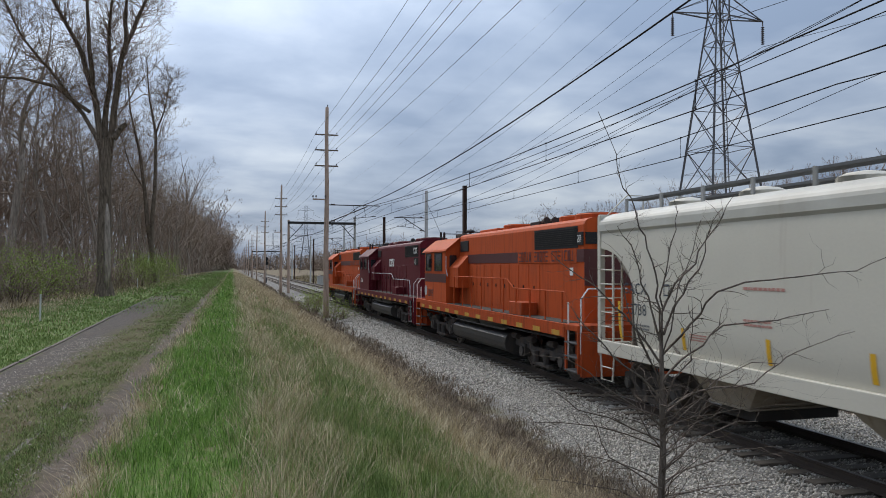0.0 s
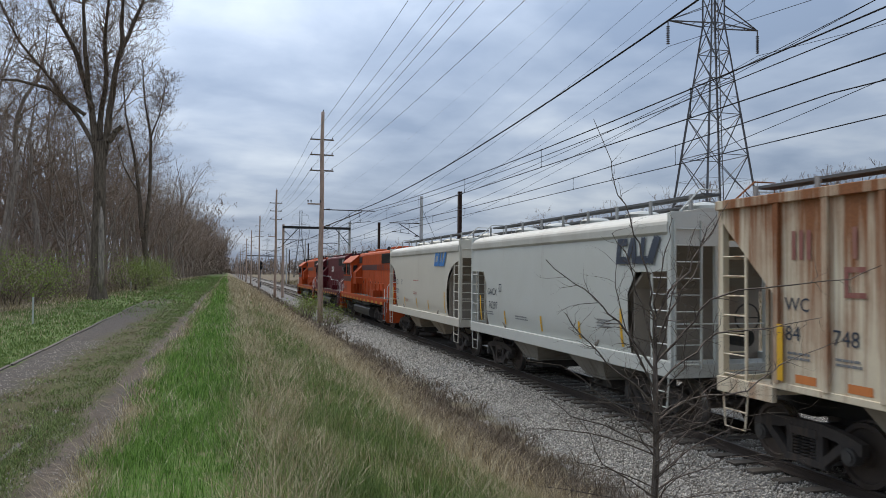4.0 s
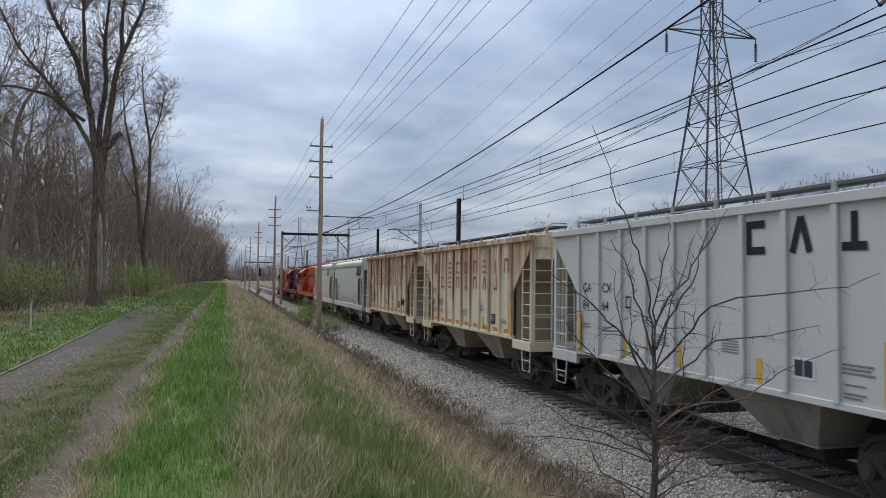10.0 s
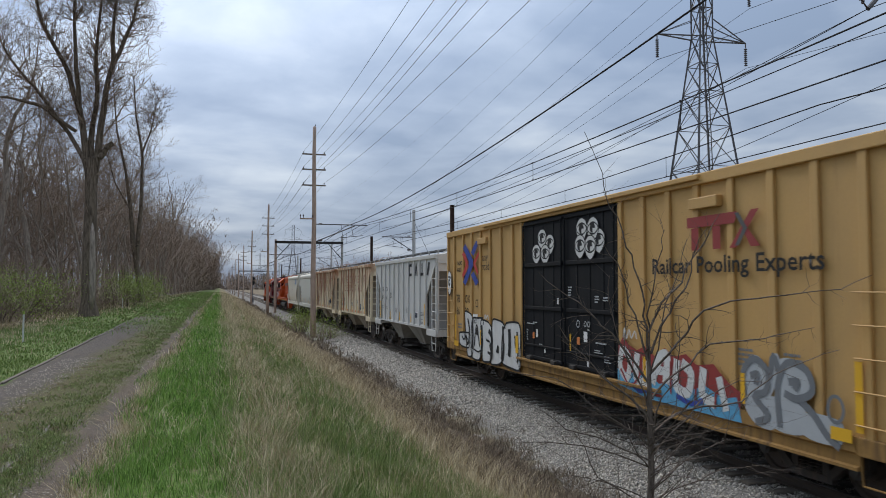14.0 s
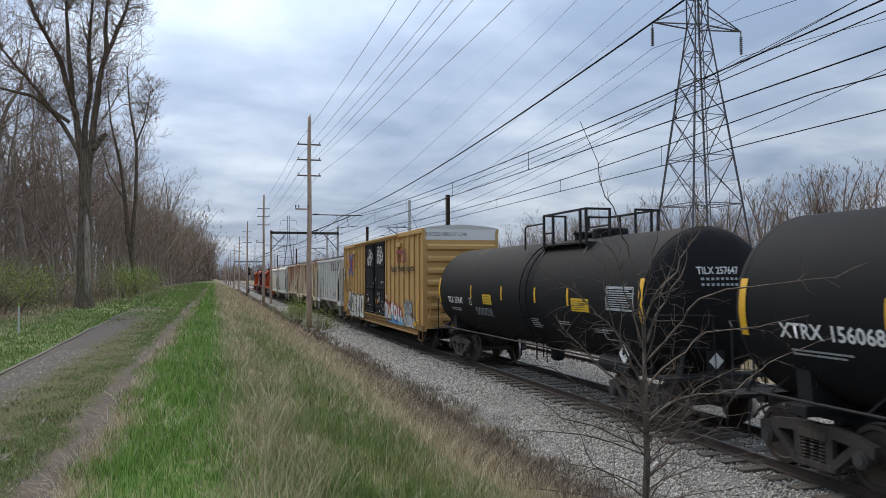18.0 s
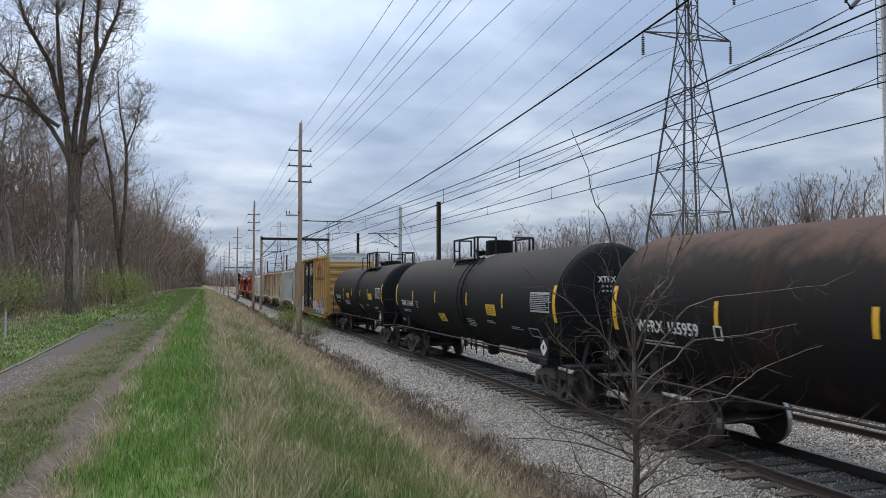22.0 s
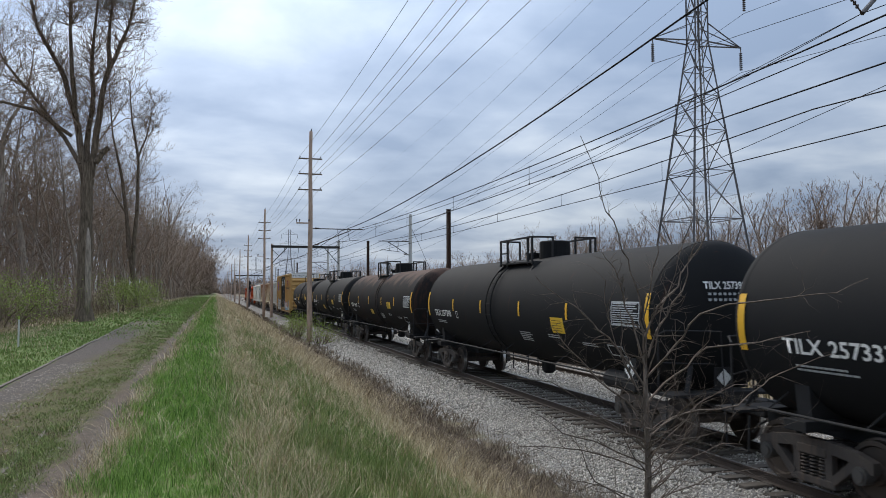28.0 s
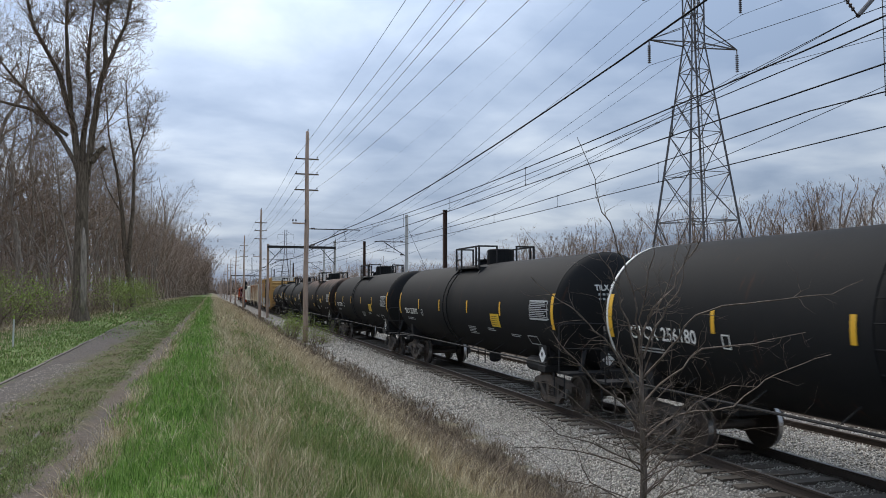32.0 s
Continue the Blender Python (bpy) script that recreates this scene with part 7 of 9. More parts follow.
        part("door_track", box(BM(), min(s * hw, s * (hw + 0.14)), max(s * hw, s * (hw + 0.14)), d1 - 1.6, d0 + 0.3, zb + 0.20, zb + 0.26, 0.01), "boxsill", c)
    for s in (-1, 1):
        ye = front if s > 0 else -half
        end = part("end_wall", box(BM(), -hw, hw, min(ye, ye - s * 0.08), max(ye, ye - s * 0.08), zb + 0.1, zt - 0.42), "boxyellow", c)
        part("end_top", box(BM(), -hw, hw, min(ye, ye - s * 0.08), max(ye, ye - s * 0.08), zt - 0.415, zt + 0.04), "white", c, "white band along the end's top")
        for k in range(7):
            z = 1.15 + k * 0.47
            bm = BM()
            extrude_x(bm, [(ye, z), (ye + s * 0.10, z + 0.08), (ye + s * 0.10, z + 0.20), (ye, z + 0.28)][::s], -hw + 0.12, hw - 0.12)
            part("end_corrugation", bm, "boxyellow", end)
        for x in (-1, 1):
            part("corner_post", box(BM(), min(x * (hw - 0.1), x * (hw + 0.062)), max(x * (hw - 0.1), x * (hw + 0.062)), min(ye, ye - s * 0.12), max(ye, ye - s * 0.12), zb, zt - 0.05, 0.01), "boxyellow", c)
            xx = x * (hw + 0.12)
            for k in range(5):
                part("side_rung", pipe(BM(), [(x * hw, ye - s * 0.85, 1.2 + k * 0.42), (xx, ye - s * 0.85, 1.2 + k * 0.42), (xx, ye - s * 0.2, 1.2 + k * 0.42), (x * hw, ye - s * 0.2, 1.2 + k * 0.42)], 0.013), "boxyellow", c)
            bm = pipe(BM(), [(x * hw, ye - s * 0.9, zb + 0.05), (x * hw, ye - s * 0.86, 0.42), (x * hw, ye - s * 0.28, 0.42), (x * hw, ye - s * 0.24, zb + 0.05)], 0.018)
            part("sill_step", bm, "boxsill", c)
        ladder(c, "end_ladder", (-hw + 0.2, ye + s * 0.16, 1.0), (-hw + 0.2, ye + s * 0.16, 2.3), (-hw + 0.65, ye + s * 0.16, 1.0), (-hw + 0.65, ye + s * 0.16, 2.3), 4, "boxyellow")
        part("end_platform", box(BM(), -0.7, 0.9, min(ye, ye + s * 0.35), max(ye, ye + s * 0.35), 1.12, 1.16), "walkgrey", c)
        coupler(c, ye + s * 0.05, s)
        freight_truck(c, ye - s * 2.3)
    prof = [(-hw - 0.03, zt), (-hw + 0.05, zt + 0.08), (-0.8, zt + 0.16), (0, zt + 0.2), (0.8, zt + 0.16), (hw - 0.05, zt + 0.08), (hw + 0.03, zt)]
    part("roof", extrude_y(BM(), prof[::-1], -half, front), "hopgrey", c)
    part("floor_sill", box(box(BM(), -hw + 0.05, hw - 0.05, -half + 0.1, half - 0.1, 0.98, 1.05), -0.3, 0.3, -half + 0.1, half - 0.1, 0.48, 0.98), "under", c)
    for yy in (-4.6, -2.9, -1.2, 0.5, 2.2, 3.9, 5.2):
        part("cross_bearer", box(BM(), -hw + 0.08, hw - 0.08, yy - 0.07, yy + 0.07, 0.52, 0.98), "under", c)
    part("brake_pipe", rod(BM(), (-1.15, -6, 0.72), (-1.15, 6, 0.72), 0.03, 6), "under", c)
    # painted marks: crossing arrows of red and blue
    ps = lambda yy, z: -hw - 0.062
    shapes = (("royal", ((-0.69, 0.55), (-0.44, 0.69), (0.33, 0.14), (0.33, -0.07), (-0.44, -0.70), (-0.69, -0.57), (-0.11, -0.09), (-0.11, 0.11))),
              ("red", ((-0.80, 0.36), (-0.61, 0.45), (-0.17, 0.08), (-0.17, -0.08), (-0.72, -0.47), (-0.80, -0.32), (-0.44, -0.04), (-0.44, 0.06))),
              ("royal", ((0.66, 0.74), (0.88, 0.63), (0.39, 0.26), (0.11, 0.38))), ("royal", ((0.11, -0.34), (0.39, -0.24), (0.88, -0.58), (0.61, -0.71))),
              ("red", ((0.88, 0.39), (0.88, 0.24), (0.55, 0.01), (0.83, -0.27), (0.83, -0.41), (0.39, -0.08), (0.39, 0.08))))
    for m, q in shapes:
        blob(c, "emblem_arm", ps, [(7.05 - u, 3.68 + v) for u, v in q], m, 0.014 if m == "royal" else 0.012)
    lettering(c, "next", surf, 8.62, 3.68, 0.22, "black", "slogan")
    lettering(c, "load", surf, 8.66, 3.46, 0.22, "black", "slogan")
    lettering(c, "any", ps, 5.85, 3.74, 0.26, "black", "slogan")
    lettering(c, "road", ps, 5.9, 3.46, 0.26, "black", "slogan")
    lettering(c, "TB", surf, 8.70, 2.42, 0.27, "black", width=0.95)
    lettering(c, "OX", surf, 7.76, 2.42, 0.27, "black", width=0.95)
    lettering(c, "66", surf, 8.68, 2.0, 0.27, "black")
    lettering(c, "30", surf, 7.74, 2.0, 0.27, "black")
    decal(c, "number_patch", ps, 6.75, 6.3, 1.72, 2.08, "white")
    lettering(c, "60", lambda yy, z: -hw - 0.075, 6.68, 1.78, 0.24, "black")
    bars(c, "frame_mark", surf, 6.65, 2.3, 0.24, (0.22,), "black", ring=True)
    small_print(c, surf, 8.5, 1.66, 2, 0.5, "black", 41, 0.07)
    small_print(c, surf, 7.7, 1.6, 2, 0.5, "black", 42, 0.07)
    decal(c, "reflector", ps, 8.62, 8.52, 1.15, 2.0, "yellowmark")
    for yy in (5.95, 3.05, -3.4, -6.2):
        decal(c, "reflector", ps, yy + 0.05, yy - 0.05, 1.15, 1.62, "yellowmark", lift=0.03)
    decal(c, "reflector", ps, -8.35, -8.47, 1.1, 2.0, "yellowmark", lift=0.03)
    decal(c, "warning_label", ps, 8.6, 8.15, 0.95, 1.12, "yellowmark", lift=0.05)
    decal(c, "warning_label", ps, -7.95, -8.3, 0.95, 1.12, "yellowmark", lift=0.05)
    # emblem and motto behind the doors
    for q in ([(-4.80, 4.14), (-4.80, 3.96), (-6.05, 3.96), (-6.12, 4.14)], [(-4.92, 3.95), (-4.92, 3.57), (-5.12, 3.57), (-5.12, 3.95)],
              [(-5.50, 3.95), (-5.50, 3.57), (-5.70, 3.57), (-5.70, 3.95)], [(-6.62, 4.14), (-6.44, 4.14), (-5.92, 3.57), (-6.10, 3.57)], [(-6.18, 3.95), (-6.34, 3.88), (-6.64, 3.57), (-6.42, 3.57)]):
        blob(c, "emblem_block", ps, q, "brick", 0.012)
    blob(c, "emblem_block", ps, [(-6.06, 4.12), (-6.16, 4.12), (-6.36, 3.86), (-6.16, 3.60), (-6.06, 3.60), (-6.26, 3.86)], "walkgrey", 0.016)
    lettering(c, "Railcar Pooling Experts", ps, -3.66, 3.19, 0.285, "black", "slogan", 1.125, 0.006)
    small_print(c, surf, -6.0, 1.95, 4, 0.4, "black", 43, 0.05)
    small_print(c, surf, -7.0, 1.95, 3, 0.4, "black", 44, 0.05)
    lettering_end = bpy.data.curves.new("end_lettering", "FONT")
    lettering_end.body, lettering_end.size = "EXCESS HEIGHT CAR", 0.20
    tmp = bpy.data.objects.new("end_lettering", lettering_end)
    me = bpy.data.meshes.new_from_object(tmp)
    bpy.data.objects.remove(tmp)
    for v in me.vertices:
        v.co = (-1.45 + v.co.x * 0.9, -half - 0.006, zt - 0.26 + v.co.y)
    me.materials.clear()
    me.materials.append(M["navy"])
    ob = new("end_lettering", me)
    ob.parent = c
    small_end = BM()
    for k in range(5):
        for j in range(2):
            box(small_end, 0.6 + k * 0.1, 0.66 + k * 0.1, -half - 0.105, -half - 0.101, 1.6 + j * 1.4 + 0.0, 1.66 + j * 1.4)
    part("stencil_line", small_end, "navy", c)
    # sprayed paint: eyes on the doors
    def eye(yy, zz, ry, rz, k):
        """A drop-shaped white eye: black edge, almond of black round the white, pupil and square glint."""
        def drop(f):
            out = []
            for j in range(22):
                a = 2 * math.pi * j / 22
                v = math.sin(a)
                out.append((yy + ry * f * math.cos(a) * (1 if v > 0 else 1 - 0.35 * v * v), zz + rz * f * v * (1 if v > 0 else 1.22)))
            return out

        def almond(f, g):
            up = [(yy + ry * f * math.cos(a), zz + rz * g * math.sin(a) ** 1.4) for a in [math.pi * j / 10 for j in range(11)]]
            return up + [(2 * yy - p, 2 * zz - q - rz * 0.04) for p, q in up[1:-1]]

        lift = 0.040 + 0.0045 * k
        blob(c, "painted_outline", surf, drop(1.08), "black", lift)
        blob(c, "painted_eye", surf, drop(0.97), "sprayed", lift + 0.0008)
        blob(c, "painted_lid", surf, almond(0.97, 0.60), "black", lift + 0.0016)
        blob(c, "painted_eye", surf, almond(0.86, 0.44), "sprayed", lift + 0.0024)
        blob(c, "painted_pupil", surf, disc_pts(yy + ry * 0.04, zz + rz * 0.02, ry * 0.46, rz * 0.50), "black", lift + 0.0032)
        blob(c, "painted_glint", surf, [(yy - ry * 0.02, zz - rz * 0.02), (yy - ry * 0.42, zz - rz * 0.02), (yy - ry * 0.42, zz - rz * 0.46), (yy - ry * 0.02, zz - rz * 0.46)], "sprayed", lift + 0.004)
    for k, (yy, zz) in enumerate(((0.95, 4.02), (1.40, 4.18), (1.21, 3.78), (1.74, 3.81))):
        eye(yy, zz, 0.26, 0.225, k)
    for k, (yy, zz) in enumerate(((-1.56, 3.97), (-1.30, 4.24), (-0.78, 4.26), (-1.19, 3.84), (-0.71, 3.88))):
        eye(yy, zz, 0.26, 0.24, k)
    blob(c, "painted_eye", surf, [(9.28 + 0.24 * math.cos(a), 3.14 + (0.38 if math.sin(a) > 0 else 0.52) * math.sin(a)) for a in [2 * math.pi * k / 20 for k in range(20)]], "black", 0.072)
    blob(c, "painted_eye", surf, [(9.28 + 0.21 * math.cos(a), 3.15 + (0.34 if math.sin(a) > 0 else 0.46) * math.sin(a)) for a in [2 * math.pi * k / 20 for k in range(20)]], "white", 0.076)
    blob(c, "painted_lid", surf, [(9.49, 3.2), (9.38, 3.32), (9.18, 3.32), (9.07, 3.2), (9.18, 3.27), (9.38, 3.27)], "black", 0.081)
    blob(c, "painted_pupil", surf, disc_pts(9.30, 3.10, 0.10, 0.14), "black", 0.082)
    blob(c, "painted_glint", surf, [(9.27, 3.16), (9.20, 3.16), (9.20, 3.07), (9.27, 3.07)], "white", 0.086)
    # sprayed lettering-like shapes
    def along(y0, y1, pts):
        return [(y0 + (y1 - y0) * u, z) for u, z in pts]

    def stroke(pts, w, material, lift):
        bm = BM()
        n = len(pts)
        fine = []
        for k in range(n - 1):
            q = [Vector(pts[max(0, min(n - 1, k + o))]) for o in (-1, 0, 1, 2)]
            for j in range(4):
                u = j / 4
                fine.append(0.5 * (2 * q[1] + (q[2] - q[0]) * u + (2 * q[0] - 5 * q[1] + 4 * q[2] - q[3]) * u * u + (3 * q[1] - q[0] - 3 * q[2] + q[3]) * u ** 3))
        fine.append(Vector(pts[-1]))
        row = []
        for k, p in enumerate(fine):
            d = (fine[min(k + 1, len(fine) - 1)] - fine[max(k - 1, 0)]).normalized() * w / 2
            o = -d * 0.5 if k == 0 else (d * 0.5 if k == len(fine) - 1 else d * 0)
            row.append([bm.verts.new((-hw - lift - 0.0002 * k, p.x + o.x - e * d.y, p.y + o.y + e * d.x)) for e in (-1, 1)])
        for a, b in zip(row, row[1:]):
            bm.faces.new((a[0], a[1], b[1], b[0]))
        bmesh.ops.recalc_face_normals(bm, faces=bm.faces[:])
        part("spray_stroke", bm, material, c)

    # white piece before the doors: heavy rounded shapes with black edges and black hollows
    def slab(y0, y1, z0, z1, lean, seed):
        """A rounded upright slab from y0 to y1 whose top leans by lean."""
        r = random.Random(seed)
        ph, out = r.uniform(0, 6.28), []
        for k in range(24):
            a = 2 * math.pi * k / 24
            u, v = (math.copysign(abs(math.cos(a)) ** 0.45, math.cos(a)), math.copysign(abs(math.sin(a)) ** 0.45, math.sin(a)))
            w = 1 + 0.07 * math.sin(3 * a + ph)
            out.append(((y0 + y1) / 2 + (y1 - y0) / 2 * u * w - lean * v, (z0 + z1) / 2 + (z1 - z0) / 2 * v * w))
        return out
    slabs = ((8.10, 7.00, 0.98, 1.46, 0.0), (7.45, 6.72, 0.74, 2.16, -0.12), (6.86, 5.80, 0.70, 2.02, 0.10), (5.92, 4.95, 0.69, 1.92, -0.08), (5.05, 3.95, 0.68, 1.98, 0.10), (4.1, 2.72, 0.67, 1.94, 0.05))
    for k, (y0, y1, z0, z1, lean) in enumerate(slabs):
        shape = slab(y0, y1, z0, z1, lean, k)
        blob(c, "spray_fill", surf, shape, "sprayed", 0.078 + 0.0015 * k)
        stroke(shape + shape[:1], 0.055, "black", 0.0785 + 0.0015 * k)
    for pts, w in ((((6.55, 1.10), (6.45, 1.55), (6.30, 1.75), (6.2, 1.5), (6.05, 1.1)), 0.06), (((6.36, 1.48), (6.28, 1.62), (6.22, 1.46)), 0.12), (((7.2, 1.9), (7.05, 1.6), (7.1, 1.2), (7.25, 1.1)), 0.10), (((5.2, 1.62), (5.0, 1.5), (4.95, 1.3), (5.1, 1.15)), 0.16), (((5.45, 1.35), (5.15, 1.30)), 0.07),
                   (((4.55, 1.05), (4.45, 1.22), (4.42, 1.05)), 0.11), (((3.55, 1.72), (3.52, 1.4), (3.56, 1.05)), 0.20), (((3.15, 1.6), (3.12, 1.3)), 0.06), (((7.8, 1.3), (7.6, 1.22), (7.4, 1.34), (7.25, 1.25)), 0.07), (((7.6, 1.42), (7.5, 1.3)), 0.05), (((6.6, 0.98), (6.2, 0.92), (5.9, 1.0)), 0.05), (((5.3, 0.98), (5.1, 0.95)), 0.08), (((6.75, 1.85), (6.70, 1.4), (6.78, 1.0)), 0.13), (((5.85, 1.75), (5.80, 1.3), (5.86, 0.9)), 0.10), (((4.98, 1.7), (4.95, 1.45), (5.0, 0.85)), 0.09), (((4.05, 1.80), (4.02, 1.3), (4.08, 0.9)), 0.12), (((2.98, 1.7), (2.92, 1.2), (2.96, 0.9)), 0.10)):
        stroke(pts, w, "black", 0.092)
    decal(c, "reflector", surf, 3.02, 2.90, 1.15, 1.62, "yellowmark", lift=0.094)
    stroke(((-2.62, 1.90), (-2.66, 2.12), (-2.74, 1.92), (-2.84, 2.10), (-2.92, 1.94), (-3.05, 2.08), (-3.12, 1.94)), 0.035, "sprayed", 0.08)
    stroke(((5.65, 1.98), (5.55, 2.10), (5.5, 1.98), (5.35, 2.08), (5.25, 1.97)), 0.05, "sprayed", 0.08)
    # red, white and blue piece behind the doors
    body = along(-2.37, -6.15, ((0, 1.0), (0.01, 1.75), (0.06, 1.95), (0.12, 1.80), (0.2, 1.72), (0.27, 1.82), (0.36, 1.66), (0.45, 1.84), (0.52, 1.70), (0.62, 1.78), (0.70, 1.62), (0.82, 1.68), (0.92, 1.42), (1.0, 1.30), (0.98, 0.86), (0.4, 0.88)))
    blob(c, "spray_fill", surf, body, "brick", 0.078)
    blob(c, "spray_fill", surf, along(-2.37, -6.15, ((0.0, 0.98), (0.0, 1.30), (0.06, 1.2), (0.12, 1.32), (0.20, 1.18), (0.28, 1.34), (0.40, 1.16), (0.52, 1.30), (0.64, 1.15), (0.76, 1.30), (0.88, 1.16), (0.97, 1.22), (1.0, 0.84), (0.3, 0.84))), "sky", 0.0795)
    for pts, w in ((((0.05, 1.72), (0.03, 1.35), (0.10, 1.15), (0.13, 1.5), (0.07, 1.7)), 0.17), (((0.20, 1.62), (0.19, 1.2), (0.27, 1.12), (0.28, 1.5)), 0.20), (((0.34, 1.2), (0.40, 1.62), (0.47, 1.68), (0.46, 1.25)), 0.22), (((0.36, 1.4), (0.46, 1.42)), 0.16), (((0.55, 1.62), (0.54, 1.2), (0.63, 1.12), (0.66, 1.45), (0.60, 1.6)), 0.19), (((0.75, 1.55), (0.74, 1.15), (0.82, 1.05)), 0.19), (((0.86, 1.45), (0.90, 1.0)), 0.16)):
        stroke(along(-2.37, -6.15, pts), w, "sprayed", 0.083)
    for pts, w in ((((0.04, 1.3), (0.13, 1.0), (0.22, 1.22)), 0.05), (((0.34, 1.5), (0.31, 1.0), (0.42, 0.95)), 0.05), (((0.5, 1.6), (0.5, 1.05)), 0.05), (((0.70, 1.45), (0.69, 0.95)), 0.05), (((0.84, 1.3), (0.83, 0.98)), 0.05)):
        stroke(along(-2.37, -6.15, pts), w, "brick", 0.09)
    for pts, w in ((((0.15, 1.05), (0.22, 0.95), (0.32, 1.02)), 0.09), (((0.55, 1.02), (0.66, 0.95), (0.74, 1.04)), 0.09)):
        stroke(along(-2.37, -6.15, pts), w, "royal", 0.09)
    # grey piece towards the rear: soft rounded letters-like lumps with dark edges
    def lump(y0, z0, ry, rz, seed):
        r = random.Random(seed)
        ph = r.uniform(0, 6.28)
        return [(y0 + ry * (1 + 0.12 * math.sin(3 * a + ph)) * math.cos(a), z0 + rz * (1 + 0.12 * math.sin(2 * a + ph)) * math.sin(a)) for a in [2 * math.pi * k / 26 for k in range(26)]]
    for k, (y0, z0, ry, rz) in enumerate(((-6.52, 1.52, 0.34, 0.36), (-6.62, 1.12, 0.36, 0.30), (-7.22, 1.60, 0.40, 0.32), (-7.10, 1.12, 0.44, 0.30), (-7.75, 1.04, 0.44, 0.22), (-6.92, 1.72, 0.14, 0.24))):
        blob(c, "spray_fill", surf, lump(y0, z0, ry, rz, k), "silver", 0.079 + 0.0006 * k)
    for pts in (((-6.25, 1.25), (-6.2, 1.62), (-6.45, 1.86), (-6.75, 1.70), (-6.70, 1.40), (-6.45, 1.30), (-6.75, 1.05), (-6.5, 0.92)), ((-6.8, 1.62), (-6.88, 1.94), (-7.0, 1.68)), ((-6.98, 0.95), (-6.95, 1.5), (-7.15, 1.86), (-7.52, 1.80), (-7.62, 1.52), (-7.35, 1.38), (-7.12, 1.42)), ((-7.35, 1.38), (-7.62, 1.22), (-7.85, 0.98), (-8.05, 0.86)), ((-7.2, 1.6), (-7.35, 1.62), (-7.3, 1.52)), ((-6.4, 1.6), (-6.52, 1.64), (-6.5, 1.5))):
        stroke(pts, 0.11, "sprayedge", 0.086)
    ring = disc_pts(-8.02, 1.34, 0.13, 0.17, 10)
    stroke(ring + ring[:1], 0.05, "sprayedge", 0.086)
    # small stencils and stickers on the doors
    for yy, zz, a, b, m in ((0.53, 2.53, 0.09, 0.14, "white"), (-0.83, 1.72, 0.17, 0.23, "white"), (-0.50, 1.64, 0.14, 0.17, "orangemark"), (-0.13, 1.42, 0.06, 0.44, "yellowmark"), (2.02, 1.62, 0.12, 0.16, "orangemark"), (1.80, 1.66, 0.11, 0.2, "white"), (-0.98, 1.18, 0.08, 0.14, "white"), (1.30, 1.30, 0.07, 0.10, "white")):
        decal(c, "door_label", surf, yy, yy - a, zz, zz + b, m, lift=0.045)
    proud = lambda yy, z: -hw - 0.035
    for j, (yy, zz, rows, length, h) in enumerate(((-0.06, 2.92, 4, 0.16, 0.04), (-1.36, 2.72, 3, 0.16, 0.038), (-1.72, 2.70, 2, 0.32, 0.038), (-1.38, 1.72, 1, 0.5, 0.04), (-1.32, 1.56, 2, 0.35, 0.03), (-1.75, 1.45, 3, 0.28, 0.035), (-1.0, 1.98, 1, 0.12, 0.035), (2.40, 1.98, 1, 0.5, 0.035), (2.42, 1.80, 5, 0.07, 0.04), (1.62, 1.48, 2, 0.2, 0.035), (2.0, 2.02, 1, 0.25, 0.035))):
        small_print(c, proud, yy, zz, rows, length, "silver", 61 + j, h)
    for yy, zz, r in ((-0.57, 2.11, 0.07), (-0.92, 2.12, 0.05), (-1.08, 2.12, 0.05)):
        ring = disc_pts(yy, zz, r, r * 1.1, 12)
        stroke(ring + ring[:1], 0.022, "silver", 0.045)
    return c


boxcar(26.87)


# ---- tank cars ----
TANK_R, TANK_Z = 1.485, 2.45


def tank_surf(yy, z):
    return -math.sqrt(max(0.01, TANK_R ** 2 - (z - TANK_Z) ** 2))


def head_text(car, body, z, h, head_x):
    """Characters on the tank's rear end."""
    cu = bpy.data.curves.new("head_lettering", "FONT")
    cu.body, cu.size, cu.resolution_u, cu.offset = body, h * 1.2, 2, 0.004
    tmp = bpy.data.objects.new("head_lettering", cu)
    me = bpy.data.meshes.new_from_object(tmp)
    bpy.data.objects.remove(tmp)
    for v in me.vertices:
        x, zz = -0.62 + v.co.x * 0.85, z + v.co.y
        v.co = (x, head_x(x * x + (zz - TANK_Z) ** 2), zz)
    me.materials.clear()
    me.materials.append(M["white"])
    ob = new("head_lettering", me)
    ob.parent = car


